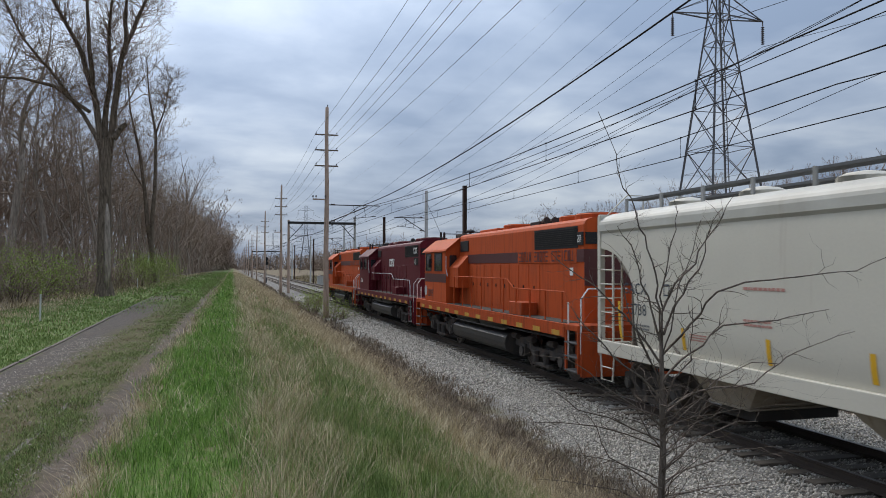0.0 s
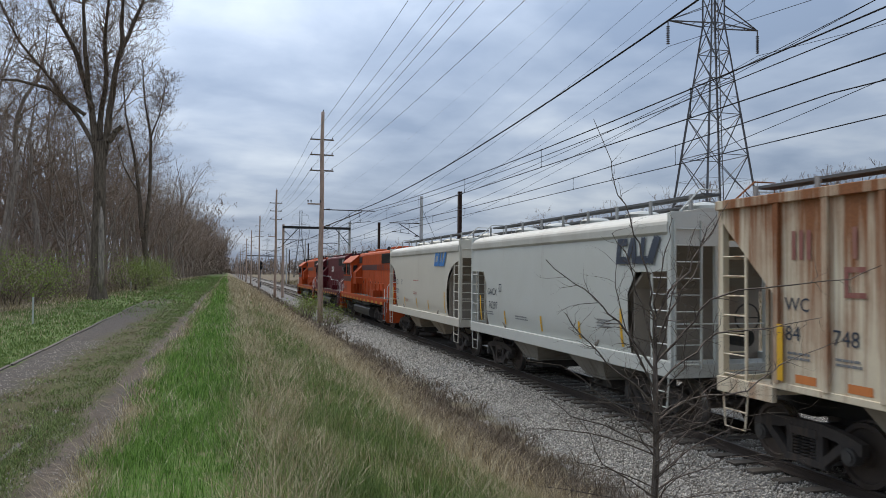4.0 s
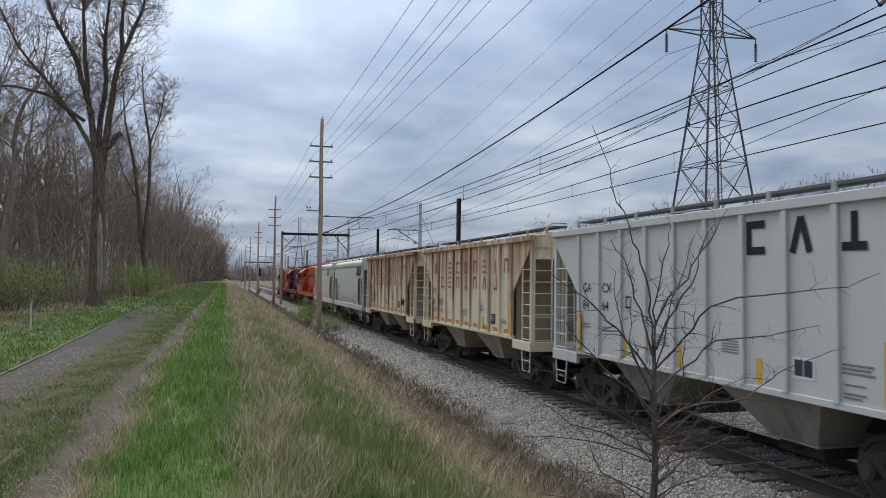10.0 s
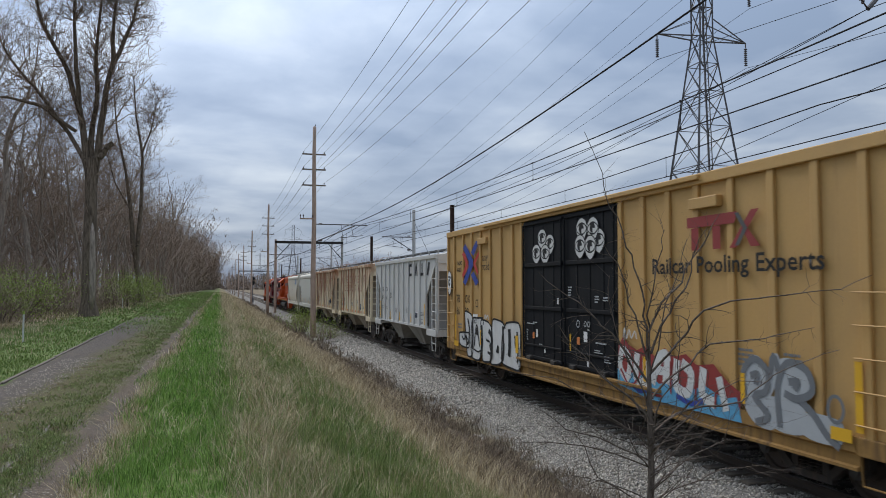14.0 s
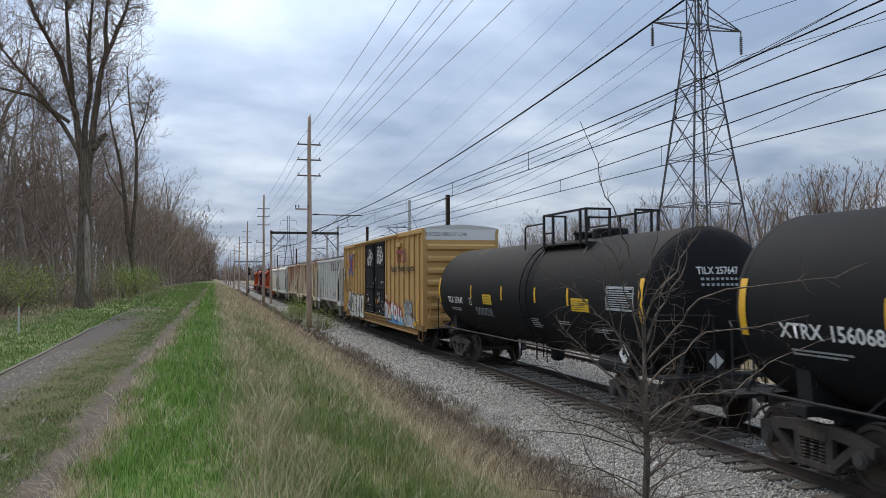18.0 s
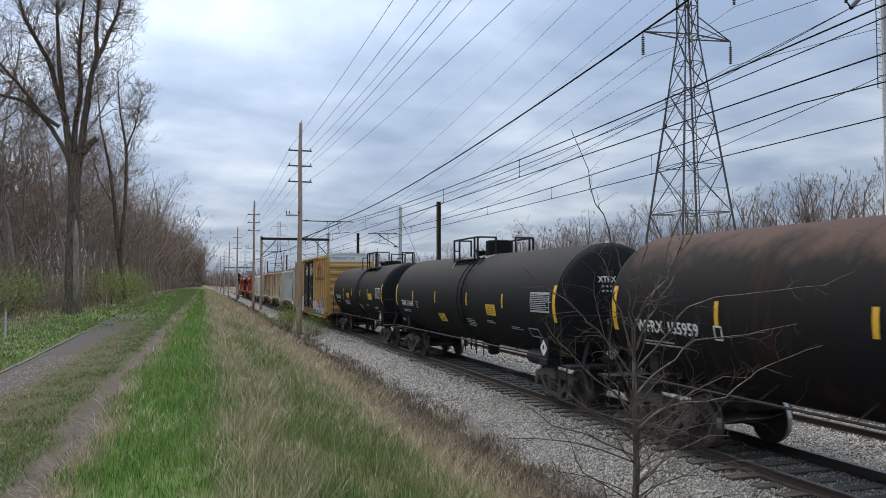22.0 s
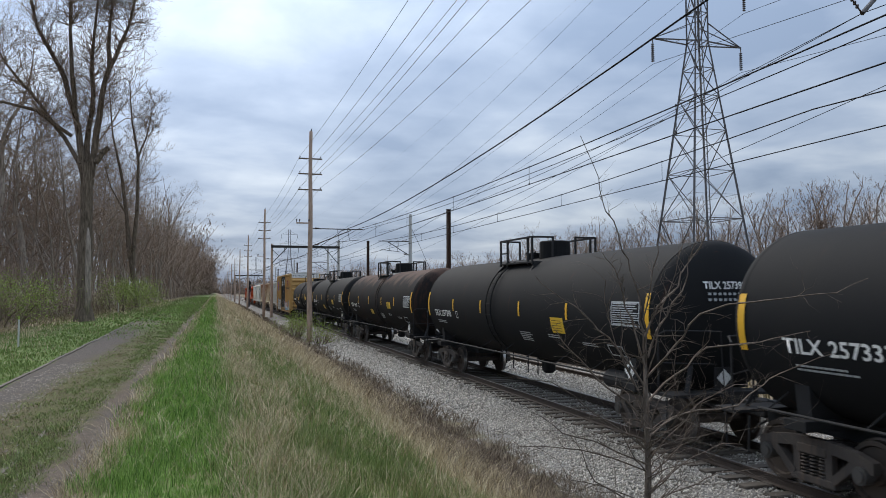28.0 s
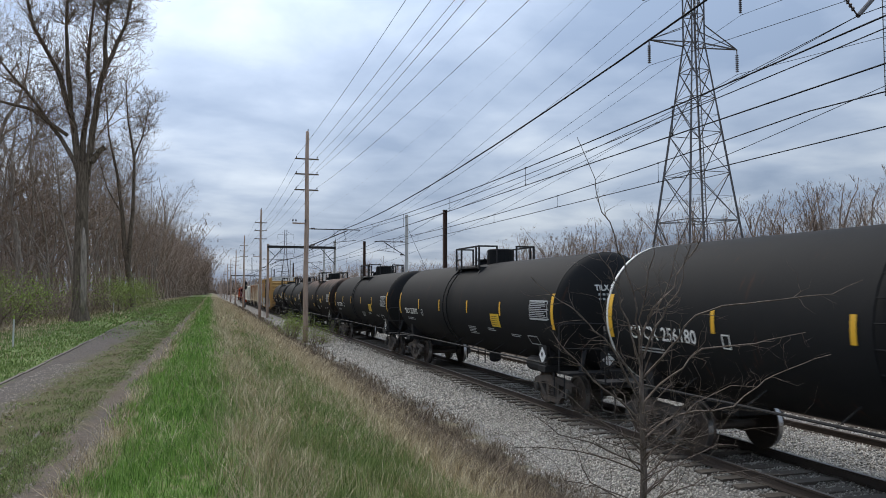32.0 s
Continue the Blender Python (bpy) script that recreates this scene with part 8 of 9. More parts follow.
def tank_car(y, paint, label, number, marks, yellow_plate, ring=False, plates=1, seed=0, deck=0.0, wide=1.0, half=7.72, climb=0.72):
    c = car_thing("tank_car", label, y)
    prof = []
    for k in range(9):
        a = math.pi / 2 * k / 8
        prof.append((-half - 0.62 * math.cos(a), max(0.02, TANK_R * math.sin(a))))
    prof += [(-half + 0.02, TANK_R)] + [(-half + 2 * half * k / 10, TANK_R) for k in range(1, 10)] + [(half - 0.02, TANK_R)]
    for k in range(9):
        a = math.pi / 2 * (1 - k / 8)
        prof.append((half + 0.62 * math.cos(a), max(0.02, TANK_R * math.sin(a))))
    part("tank_shell", lathe(BM(), prof, "y", 56, (0, 0, TANK_Z)), paint, c, smooth=True)
    for yy in (-half, half):
        part("weld_band", lathe(BM(), [(yy - 0.035, TANK_R), (yy - 0.03, TANK_R + 0.002), (yy + 0.03, TANK_R + 0.002), (yy + 0.035, TANK_R)], "y", 56, (0, 0, TANK_Z)), paint, c, smooth=True)
    if ring:
        part("edge_band", lathe(BM(), [(half + 0.05, TANK_R - 0.0), (half + 0.05, TANK_R + 0.012), (half + 0.11, TANK_R + 0.010), (half + 0.13, TANK_R - 0.03)], "y", 56, (0, 0, TANK_Z)), "white", c, "thin white edge at the tank's front")
    # manway, protective housing and top platform with railing
    mw = part("manway", lathe(BM(), [(TANK_R - 0.12, 0.42), (TANK_R + 0.10, 0.42), (TANK_R + 0.11, 0.48), (TANK_R + 0.14, 0.48), (TANK_R + 0.15, 0.1)], "z", 20, (0, deck + 0.5, TANK_Z)), "tankblack", c)
    rail, cap = (0.62, 0.16) if deck else (0.52, 0.42)
    part("valve_housing", lathe(BM(), [(TANK_R - 0.1, 0.46), (TANK_R + cap, 0.44), (TANK_R + cap + 0.03, 0.40), (TANK_R + cap + 0.05, 0.1)], "z", 20, (0, deck - 0.5, TANK_Z)), "tankblack", c, smooth=False)
    bm = BM()
    for k in range(8):
        a = 2 * math.pi * k / 8
        rod(bm, (0.44 * math.cos(a), deck + 0.5 + 0.44 * math.sin(a), TANK_Z + TANK_R + 0.08), (0.44 * math.cos(a), deck + 0.5 + 0.44 * math.sin(a), TANK_Z + TANK_R + 0.2), 0.02, 6)
    part("manway_bolts", bm, "black", mw)
    zt = TANK_Z + TANK_R
    for s in (-1, 1):
        part("top_platform", box(BM(), s * 0.78 - 0.22, s * 0.78 + 0.22, deck - 1.10, deck + 1.28, zt - 0.20, zt - 0.16), "black", c)
    if plates == 2:
        bm = BM()
        rows = [[bm.verts.new((-(TANK_R + 0.008) * math.cos(a), yy, TANK_Z + (TANK_R + 0.008) * math.sin(a))) for yy in (-1.6 + 0.9 * math.cos(a), 1.65 - 0.5 * math.cos(a))] for a in [math.radians(52 + 76 * k / 12) for k in range(13)]]
        for p, q in zip(rows, rows[1:]):
            bm.faces.new((p[0], p[1], q[1], q[0]))
        bmesh.ops.recalc_face_normals(bm, faces=bm.faces[:])
        part("saddle_plate", bm, "walkgrey", c, "bare grey plate under the top platform", True)
    for yy in (deck - 1.10, deck + 1.28):
        part("saddle_pad", extrude_y(BM(), [(-1.05, zt - 0.43), (1.05, zt - 0.43), (0.9, zt - 0.19), (-0.9, zt - 0.19)], yy - 0.05, yy + 0.05), "walkgrey" if plates == 2 else "black", c)
    for s in (-1, 1):
        x = s * 0.98
        bm = BM()
        for yy in (deck - 1.10, deck - 0.80, deck + 0.72, deck + 1.28):
            bar(bm, (x, yy, zt - 0.25), (x, yy, zt + rail), 0.055, 0.055)
        bar(bm, (x, deck - 1.10, zt + rail), (x, deck + 1.28, zt + rail), 0.05, 0.05)
        bar(bm, (x, deck + 0.72, zt + 0.14), (x, deck + 1.28, zt + 0.14), 0.04, 0.04)
        part("platform_rail", bm, "black", c)
    for yy in (deck - 1.10, deck + 1.28):
        for x in (-1, 1):
            bm = bar(BM(), (x * 0.98, yy, zt + rail), (x * 0.35, yy, zt + rail), 0.05, 0.05)
            bar(bm, (x * 0.35, yy, zt + rail + 0.025), (x * 0.35, yy, zt - 0.05), 0.05, 0.05)
            part("end_rail", bm, "black", c)
    if deck:
        for x in (-0.98, 0.98):
            bm = pipe(BM(), [(x, deck + 1.28, zt + 0.42), (x, deck + 2.45, zt + 0.42), (x, deck + 2.55, zt + 0.36), (x, deck + 2.55, zt - 0.25)], 0.026)
            part("platform_rail", bm, "black", c, "lower rail of the platform's front cell")
        part("valve_cover", box(BM(), -0.3, 0.3, deck - 0.1, deck + 0.9, zt + 0.05, zt + 0.16, 0.05), "black", c)
        for k in range(5):
            y0 = 2.95 - k * 0.30
            ring = disc_pts(y0, 1.86, 0.10, 0.12, 8) if k < 4 else [(y0 + 0.08, 1.98), (y0 + 0.06, 1.74), (y0, 1.88), (y0 - 0.08, 1.98), (y0 - 0.10, 1.72)]
            bm = BM()
            for p, q in zip(ring, ring[1:] + (ring[:1] if k < 4 else [])):
                bar(bm, (tank_surf(0, p[1]) - 0.012, p[0], p[1]), (tank_surf(0, q[1]) - 0.012, q[0], q[1]), 0.022, 0.006)
            part("scribble", bm, "silver", c, "white sprayed scribble")
    for s in (-1, 1):
        # ladder that hugs the flank
        for yy in (climb, climb + 0.42):
            pts = [(s * (TANK_R + 0.07) * math.cos(a), yy, TANK_Z + (TANK_R + 0.07) * math.sin(a)) for a in [math.radians(-48 + 10 * k) for k in range(12)]]
            part("ladder_stile", tube(BM(), [(pts[0][0], yy, 0.80)] + pts, 0.02, 6), paint, c)
        for k in range(9):
            a = math.radians(-44 + 12 * k)
            x, z = s * (TANK_R + 0.07) * math.cos(a), TANK_Z + (TANK_R + 0.07) * math.sin(a)
            part("ladder_rung", rod(BM(), (x, climb, z), (x, climb + 0.42, z), 0.012, 6), paint, c)
        # long side handrail, brake pipe and its hangers
        part("side_handrail", rod(BM(), (s * 1.50, -half + 0.4, 1.18), (s * 1.50, half - 0.4, 1.18), 0.022, 8), "black", c)
        for k in range(9):
            yy = -half + 0.6 + k * (2 * half - 1.2) / 8
            cached("rail_hanger|%d" % s, lambda: rod(BM(), (s * 1.50, 0, 1.18), (s * 1.1, 0, 1.42), 0.014, 5), "black", c, (0, yy, 0))
        # end steps and grab irons
        for e in (-1, 1):
            ye = e * (half + 0.35)
            bm = pipe(BM(), [(s * 1.45, ye - e * 0.1, 1.0), (s * 1.45, ye - e * 0.1, 2.12), (s * 1.38, ye + e * 0.05, 2.2), (s * 0.55, ye + e * 0.55, 2.2), (s * 0.5, ye + e * 0.55, 1.0)], 0.02)
            pipe(bm, [(s * 1.45, ye - e * 0.1, 1.6), (s * 0.6, ye + e * 0.5, 1.6)], 0.014)
            part("end_handrail", bm, "black", c)
            bm = pipe(BM(), [(s * 1.42, ye - e * 0.45, 1.0), (s * 1.42, ye - e * 0.42, 0.45), (s * 1.42, ye + e * 0.1, 0.45), (s * 1.42, ye + e * 0.12, 1.0)], 0.018)
            part("sill_step", bm, "black", c)
    for e in (-1, 1):
        ye = e * (half - 0.97)
        part("bolster", box(box(BM(), -1.35, 1.35, ye - 0.22, ye + 0.22, 0.92, 1.08, 0.015), -0.34, 0.34, min(e * (half - 2.52), e * (half + 0.78)), max(e * (half - 2.52), e * (half + 0.78)), 0.72, 1.08, 0.01), "black", c, "stub sill and body bolster")
        part("saddle", extrude_y(BM(), [(-1.15, 1.05), (1.15, 1.05), (1.2, 1.62), (0.8, 1.22), (0, 1.0), (-0.8, 1.22), (-1.2, 1.62)], ye - 0.14, ye + 0.14), "black", c)
        part("deck_plate", box(BM(), -1.45, 1.45, min(e * (half + 0.18), e * (half + 0.73)), max(e * (half + 0.18), e * (half + 0.73)), 1.0, 1.05), "black", c)
        for x in (-1, 1):
            part("head_brace", bar(BM(), (x * 1.0, e * (half + 0.48), 1.05), (x * 0.6, e * (half + 0.18), 2.0), 0.08, 0.06), "black", c)
        coupler(c, e * (half + 0.73), e)
        freight_truck(c, ye)
    part("outlet_valve", lathe(BM(), [(0.55, 0.12), (0.62, 0.2), (0.85, 0.2), (1.0, 0.35)], "z", 14, (0, 0.0, 0)), "black", c)
    for yy in (-0.35, 0.35, 1.5):
        part("outlet_rod", rod(BM(), (-0.5, yy, 0.55), (-0.5, yy, 1.05), 0.02, 6), "black", c)
    part("air_reservoir", rod(BM(), (-0.95, 1.5 - half, 1.02), (-0.95, 2.4 - half, 1.02), 0.2, 14), "black", c)
    part("brake_rod", rod(BM(), (0.9, -6.0, 0.95), (0.9, 6.0, 0.95), 0.03, 6), "black", c)
    # marks on the flank
    for e in (-1, 1):
        decal(c, "reflector", tank_surf, e * (half - 0.05) + 0.075, e * (half - 0.05) - 0.075, 2.02, 2.90, "yellowmark", 8, "tall yellow reflective strip", 0.012)
    for m in marks:
        decal(c, "reflector", tank_surf, m + 0.05, m - 0.05, 2.26, 2.66, "yellowmark", 4, lift=0.010)
    lettering(c, number[0], tank_surf, number[1], 2.05, number[2], "white", width=wide, bold=0.006)
    bars(c, "frame_mark", tank_surf, number[3], 2.02, 0.24, (0.2,), "white", ring=True, nz=2)
    small_print(c, tank_surf, number[1] - 0.15, 1.86, 2, 1.25, "silver", 60 + seed, 0.038)
    for yy, z0, z1, w in yellow_plate:
        p = decal(c, "warning_plate", tank_surf, yy, yy - w, z0, z1, "lemon", 4, "yellow warning plate", 0.012)
        for k in range(5):
            bars(p, "plate_line", lambda a, z: tank_surf(a, z) - 0.008, yy - 0.06, z0 + (z1 - z0) * (0.14 + 0.16 * k), 0.012, (w * 0.2, w * 0.25, w * 0.12, w * 0.15), "black", 0.8, 1)
    # stencilled data table and small print
    rng = random.Random(seed)
    for k in range(10):
        tagged(bars(c, "data_line", tank_surf, 1.36 - half, 2.26 + k * 0.046, 0.021, [rng.uniform(0.06, 0.2) for _ in range(7)], "silver", 0.8, 1), kind="stuff")
    bars(c, "data_frame", tank_surf, 1.42 - half, 2.23, 0.50, (1.10,), "silver", ring=True, nz=4)
    small_print(c, tank_surf, -1.08, 1.82, 5, 0.85, "silver", 70 + seed, 0.034)
    small_print(c, tank_surf, -2.93, 1.84, 2, 0.74, "silver", 80 + seed, 0.034)
    small_print(c, tank_surf, -4.7, 1.75, 2, 0.8, "silver", 90 + seed, 0.03)
    bars(c, "lining_panel", tank_surf, 1.87 - half, 1.56, 0.24, (0.62,), "silver", ring=True, nz=3)
    # placard holder and placard
    for e in (-1,):
        blob(c, "placard", lambda a, z: -1.30, [(e * (half - 1.0) + 0.20, 1.33), (e * (half - 1.0), 1.55), (e * (half - 1.0) - 0.20, 1.33), (e * (half - 1.0), 1.11)][::-1], "white")
        blob(c, "placard_symbol", lambda a, z: -1.31, [(e * (half - 1.0) + 0.06, 1.36), (e * (half - 1.0), 1.44), (e * (half - 1.0) - 0.06, 1.36), (e * (half - 1.0), 1.28)][::-1], "black")
    part("placard_holder", box(BM(), -1.298, -1.28, 0.77 - half, 1.23 - half, 1.08, 1.58), "black", c)
    # the same on the rear head
    def head_x(r2):
        return -half - 0.62 * math.sqrt(max(0.0, 1 - r2 / TANK_R ** 2)) - 0.012
    head_text(c, number[0], 2.98, 0.165, head_x)
    for z, n in ((2.86, 9), (2.75, 8)):
        bm = BM()
        for k in range(n):
            x = -0.55 + k * 0.105
            bm.faces.new([bm.verts.new((a, head_x(a * a + (b - TANK_Z) ** 2), b)) for a, b in ((x, z), (x + 0.06, z), (x + 0.06, z + 0.05), (x, z + 0.05))])
        part("head_line", bm, "silver", c)
    bm = BM()
    bm.faces.new([bm.verts.new(p) for p in ((-0.66, -half - 0.91, 1.36), (-0.50, -half - 0.91, 1.20), (-0.34, -half - 0.91, 1.36), (-0.50, -half - 0.91, 1.52))])
    part("placard", bm, "white", c)
    part("placard_holder", box(box(BM(), -0.69, -0.31, -half - 0.90, -half - 0.88, 1.17, 1.55), -0.52, -0.48, -half - 0.90, -half - 0.86, 1.0, 1.2), "black", c)
    return c


tank_car(8.87, "tankdusty", "shorter black tank car with dusty top and sprayed scribble", ("TILX 257647", 5.82, 0.21, 3.55), (3.30, 0.62, -1.75, -3.64), [(2.23, 2.10, 2.40, 0.75), (-3.82, 2.14, 2.44, 0.85)], seed=1, deck=-2.55, half=6.86, climb=-1.3)
tank_car(-8.55, "tankblack", "black tank car with yellow warning plates", ("XTRX 156068", 6.9, 0.22, 4.6), (5.0, 2.0, -1.4, -4.4), [(1.9, 1.62, 1.90, 0.75), (-3.1, 2.02, 2.34, 0.75)], seed=2, plates=2, climb=-1.06)
tank_car(-26.66, "tankworn", "black tank car with a rust-brown worn top", ("WFRX 155959", 6.9, 0.22, 4.6), (4.5, 1.46, -1.72, -4.5), [(1.24, 1.76, 2.00, 0.66), (-2.97, 2.12, 2.41, 0.77)], seed=3, plates=2, climb=-1.06)
tank_car(-44.84, "tankblack", "clean black tank car with a slanted yellow plate", ("TILX 257398", 6.88, 0.22, 4.35), (4.6, 1.8, -1.3, -4.2), [(-3.3, 1.92, 2.30, 0.70)], seed=4, wide=1.18)
tank_car(-62.88, "tankblack", "clean black tank car with a slanted yellow plate", ("TILX 257333", 6.80, 0.22, 4.3), (4.6, 1.8, -1.3, -4.2), [(-3.4, 1.92, 2.30, 0.70)], seed=5, wide=1.15)
tank_car(-81.02, "tankblack", "clean black tank car with a thin white front edge", ("CTCX 256180", 6.95, 0.25, 4.15), (4.35, 1.5, -1.3, -4.2), [(-3.4, 1.92, 2.30, 0.70)], seed=6, ring=True)


# ---- locomotives ----
def loco_truck(c, y):
    t = cached("loco_truck", lambda: box(box(BM(), -0.9, 0.9, -0.3, 0.3, 0.55, 0.85, 0.03), -0.75, 0.75, -1.9, 1.9, 0.62, 0.78, 0.02), "under", c, (0, y, 0), "black two-axle locomotive truck")
    for s in (-1, 1):
        def frame_side():
            x0, x1 = sorted((s * 0.98, s * 1.10))
            bm = extrude_x(BM(), [(-2.1, 0.62), (-2.1, 0.86), (-1.0, 0.92), (-0.7, 0.70), (0.7, 0.70), (1.0, 0.92), (2.1, 0.86), (2.1, 0.62), (1.75, 0.60), (1.0, 0.60), (0.75, 0.46), (-0.75, 0.46), (-1.0, 0.60), (-1.75, 0.60)][::-1], x0, x1)
            return bm
        cached("truck_frame|%d" % s, frame_side, "truck", t)
        for k in (-1.37, 1.37):
            cached("journal_box|%d" % s, lambda: box(rod(BM(), (s * 0.95, 0, 0.51), (s * 1.22, 0, 0.51), 0.15, 14), min(s * 0.98, s * 1.18), max(s * 0.98, s * 1.18), -0.2, 0.2, 0.36, 0.72, 0.02), "truck", t, (0, k, 0))
        cached("spring_plank|%d" % s, lambda: box(BM(), min(s * 1.06, s * 1.2), max(s * 1.06, s * 1.2), -0.6, 0.6, 0.22, 0.32, 0.02), "truck", t)
        for k in (-0.35, 0.35):
            cached("elliptic_spring|%d" % s, lambda: rod(BM(), (s * 1.15, 0, 0.30), (s * 1.15, 0, 0.62), 0.10, 10), "truck", t, (0, k, 0))
        for k in (-0.75, 0.75, -1.95, 1.95):
            cached("brake_cylinder|%d" % s, lambda: rod(BM(), (s * 1.14, -0.2, 0.9), (s * 1.14, 0.2, 0.9), 0.09, 10), "truck", t, (0, k, 0))
    for k in (-1.37, 1.37):
        w = cached("loco_wheelset", lambda: wheelset_bm(0.508), ("wheel", "tread"), t, (0, k, 0.508))
        WHEELS.append((w, k, 0.508))


def locomotive(y, scheme):
    orange = scheme == "orange"
    body, frame_m = ("orange", "orangedark") if orange else ("maroon", "maroon")
    c = car_thing("locomotive", "orange road-switcher locomotive with a maroon stripe" if orange else "maroon road-switcher locomotive with white lettering", y)
    hood = 0.93
    # frame, walkway and steps
    part("platform", box(BM(), -1.50, 1.50, -8.15, 8.15, 1.42, 1.57, 0.015), frame_m, c)
    part("side_skirt", box(box(BM(), -1.51, -1.46, -7.4, 7.4, 1.24, 1.50), 1.46, 1.51, -7.4, 7.4, 1.24, 1.50), frame_m, c)
    for s in (-1, 1):
        for k in range(12):
            yy = -6.9 + k * 1.25
            part("sill_mark", box(BM(), min(s * 1.511, s * 1.516), max(s * 1.511, s * 1.516), yy - 0.24, yy + 0.24, 1.25, 1.38), "sillmark", c)
    for s in (-1, 1):
        part("walkway_tread", box(BM(), min(s * 0.95, s * 1.47), max(s * 0.95, s * 1.47), -7.3, 3.3, 1.571, 1.585), "under", c)
    part("centre_frame", box(BM(), -0.6, 0.6, -7.9, 7.9, 0.98, 1.42), "under", c)
    for s in (-1, 1):
        for e in (-1, 1):
            ye = e * 7.42
            st = part("step_well", box(BM(), min(s * 1.50, s * 1.45), max(s * 1.50, s * 1.45), min(ye, ye + e * 0.06), max(ye, ye + e * 0.06), 0.42, 1.5), frame_m, c)
            part("step_back", box(BM(), s * 1.2 - 0.02, s * 1.2 + 0.02, min(ye, e * 8.15), max(ye, e * 8.15), 0.42, 1.45), frame_m, st)
            part("step_side", box(BM(), min(s * 1.2, s * 1.5), max(s * 1.2, s * 1.5), min(e * 8.10, e * 8.15), max(e * 8.10, e * 8.15), 0.42, 1.45), frame_m, st)
            for z in (0.44, 0.78, 1.12):
                part("step_tread", box(BM(), min(s * 1.2, s * 1.52), max(s * 1.2, s * 1.52), min(ye, e * 8.12), max(ye, e * 8.12), z, z + 0.03), "walkgrey", st)
    for e in (-1, 1):
        part("pilot", box(BM(), -1.45, 1.45, min(e * 8.15, e * 8.25), max(e * 8.15, e * 8.25), 0.35, 1.42, 0.02), frame_m, c)
        coupler(c, e * 8.25, e)
        loco_truck(c, e * 5.15)
    # fuel tank
    def tank_ring(k, shrink):
        a = 2 * math.pi * k / 24
        return (math.copysign(abs(math.cos(a)) ** 0.62, math.cos(a)) * (1.40 - shrink), 0.66 + math.copysign(abs(math.sin(a)) ** 0.75, math.sin(a)) * (0.42 - shrink))
    tank = part("fuel_tank", extrude_y(BM(), [tank_ring(k, 0.0) for k in range(24)], -2.95, 2.75), "oily", c, "black rounded fuel tank")
    for e in (-2.95, 2.75):
        part("end_flange", extrude_y(BM(), [tank_ring(k, -0.025) for k in range(24)], e - 0.03, e + 0.03), "under", tank)
    for s in (-1, 1):
        for e in (-1.5, 1.2):
            part("air_tank", lathe(BM(), [(e - 1.25, 0.05), (e - 1.2, 0.14), (e - 1.1, 0.17), (e + 1.1, 0.17), (e + 1.2, 0.14), (e + 1.25, 0.05)], "y", 14, (s * 1.22, 0, 1.20)), "oily", c, smooth=True)
        part("side_pipe", pipe(BM(), [(s * 1.42, -6.8, 1.16), (s * 1.42, -3.2, 1.16), (s * 1.42, -2.9, 1.06), (s * 1.42, 2.8, 1.06), (s * 1.42, 3.1, 1.16), (s * 1.42, 6.8, 1.16)], 0.025), "under", c)
        for e in (-1, 1):
            part("sand_pipe", pipe(BM(), [(s * 1.3, e * 7.2, 1.4), (s * 1.2, e * 7.0, 0.8), (s * 0.9, e * 6.85, 0.25)], 0.025), "under", c)
    # long hood
    zt = 4.22
    prof = [(-hood, 1.57), (hood, 1.57), (hood, zt - 0.18), (hood - 0.04, zt - 0.09), (hood - 0.12, zt - 0.03), (hood - 0.24, zt), (-hood + 0.24, zt), (-hood + 0.12, zt - 0.03), (-hood + 0.04, zt - 0.09), (-hood, zt - 0.18)]
    part("long_hood", extrude_y(BM(), prof, -7.35, 3.4), body, c)
    for s in (-1, 1):
        x0, x1 = sorted((s * hood, s * (hood + 0.012)))
        for k in range(8):
            yy = 1.6 - k * 0.82
            d = part("hood_door", box(BM(), x0, x1, yy - 0.38, yy + 0.38, 1.72, 3.05, 0.004), body, c)
            part("door_latch", box(BM(), min(s * (hood + 0.012), s * (hood + 0.035)), max(s * (hood + 0.012), s * (hood + 0.035)), yy - 0.02, yy + 0.02, 2.3, 2.42), "black", d)
        part("radiator_grille", box(BM(), x0, x1, -7.0, -4.15, 3.46, 4.02, 0.004), "black", c, "black radiator intake grille")
        bm = BM()
        for k in range(9):
            z = 3.55 + k * 0.052
            box(bm, min(s * (hood + 0.012), s * (hood + 0.03)), max(s * (hood + 0.012), s * (hood + 0.03)), -6.97, -4.18, z, z + 0.012)
        part("grille_slats", bm, "under", c)
        part("blower_housing", extrude_y(BM(), [(s * hood, 2.2), (s * (hood + 0.42), 2.2), (s * (hood + 0.42), 2.95), (s * hood, 3.4)][::s], 2.2, 3.4), body, c)
        part("filter_panel", box(BM(), min(s * hood, s * (hood + 0.03)), max(s * hood, s * (hood + 0.03)), 2.2, 3.2, 3.55, 3.95, 0.01), "black", c)
        # battery box and walkway step
        part("battery_box", box(BM(), min(s * 0.95, s * 1.45), max(s * 0.95, s * 1.45), -4.4, -3.4, 1.57, 1.95, 0.02), frame_m, c)
    for yy in (-6.4, -5.4, -0.9) + ((0.9,) if not orange else ()):
        f = part("roof_fan", lathe(BM(), [(zt - 0.02, 0.66), (zt + 0.13, 0.66), (zt + 0.16, 0.62), (zt + 0.16, 0.02)], "z", 24, (0, yy, 0)), body, c)
        part("fan_grille", lathe(BM(), [(zt + 0.162, 0.56), (zt + 0.175, 0.56), (zt + 0.18, 0.02)], "z", 16, (0, yy, 0)), "black", f)
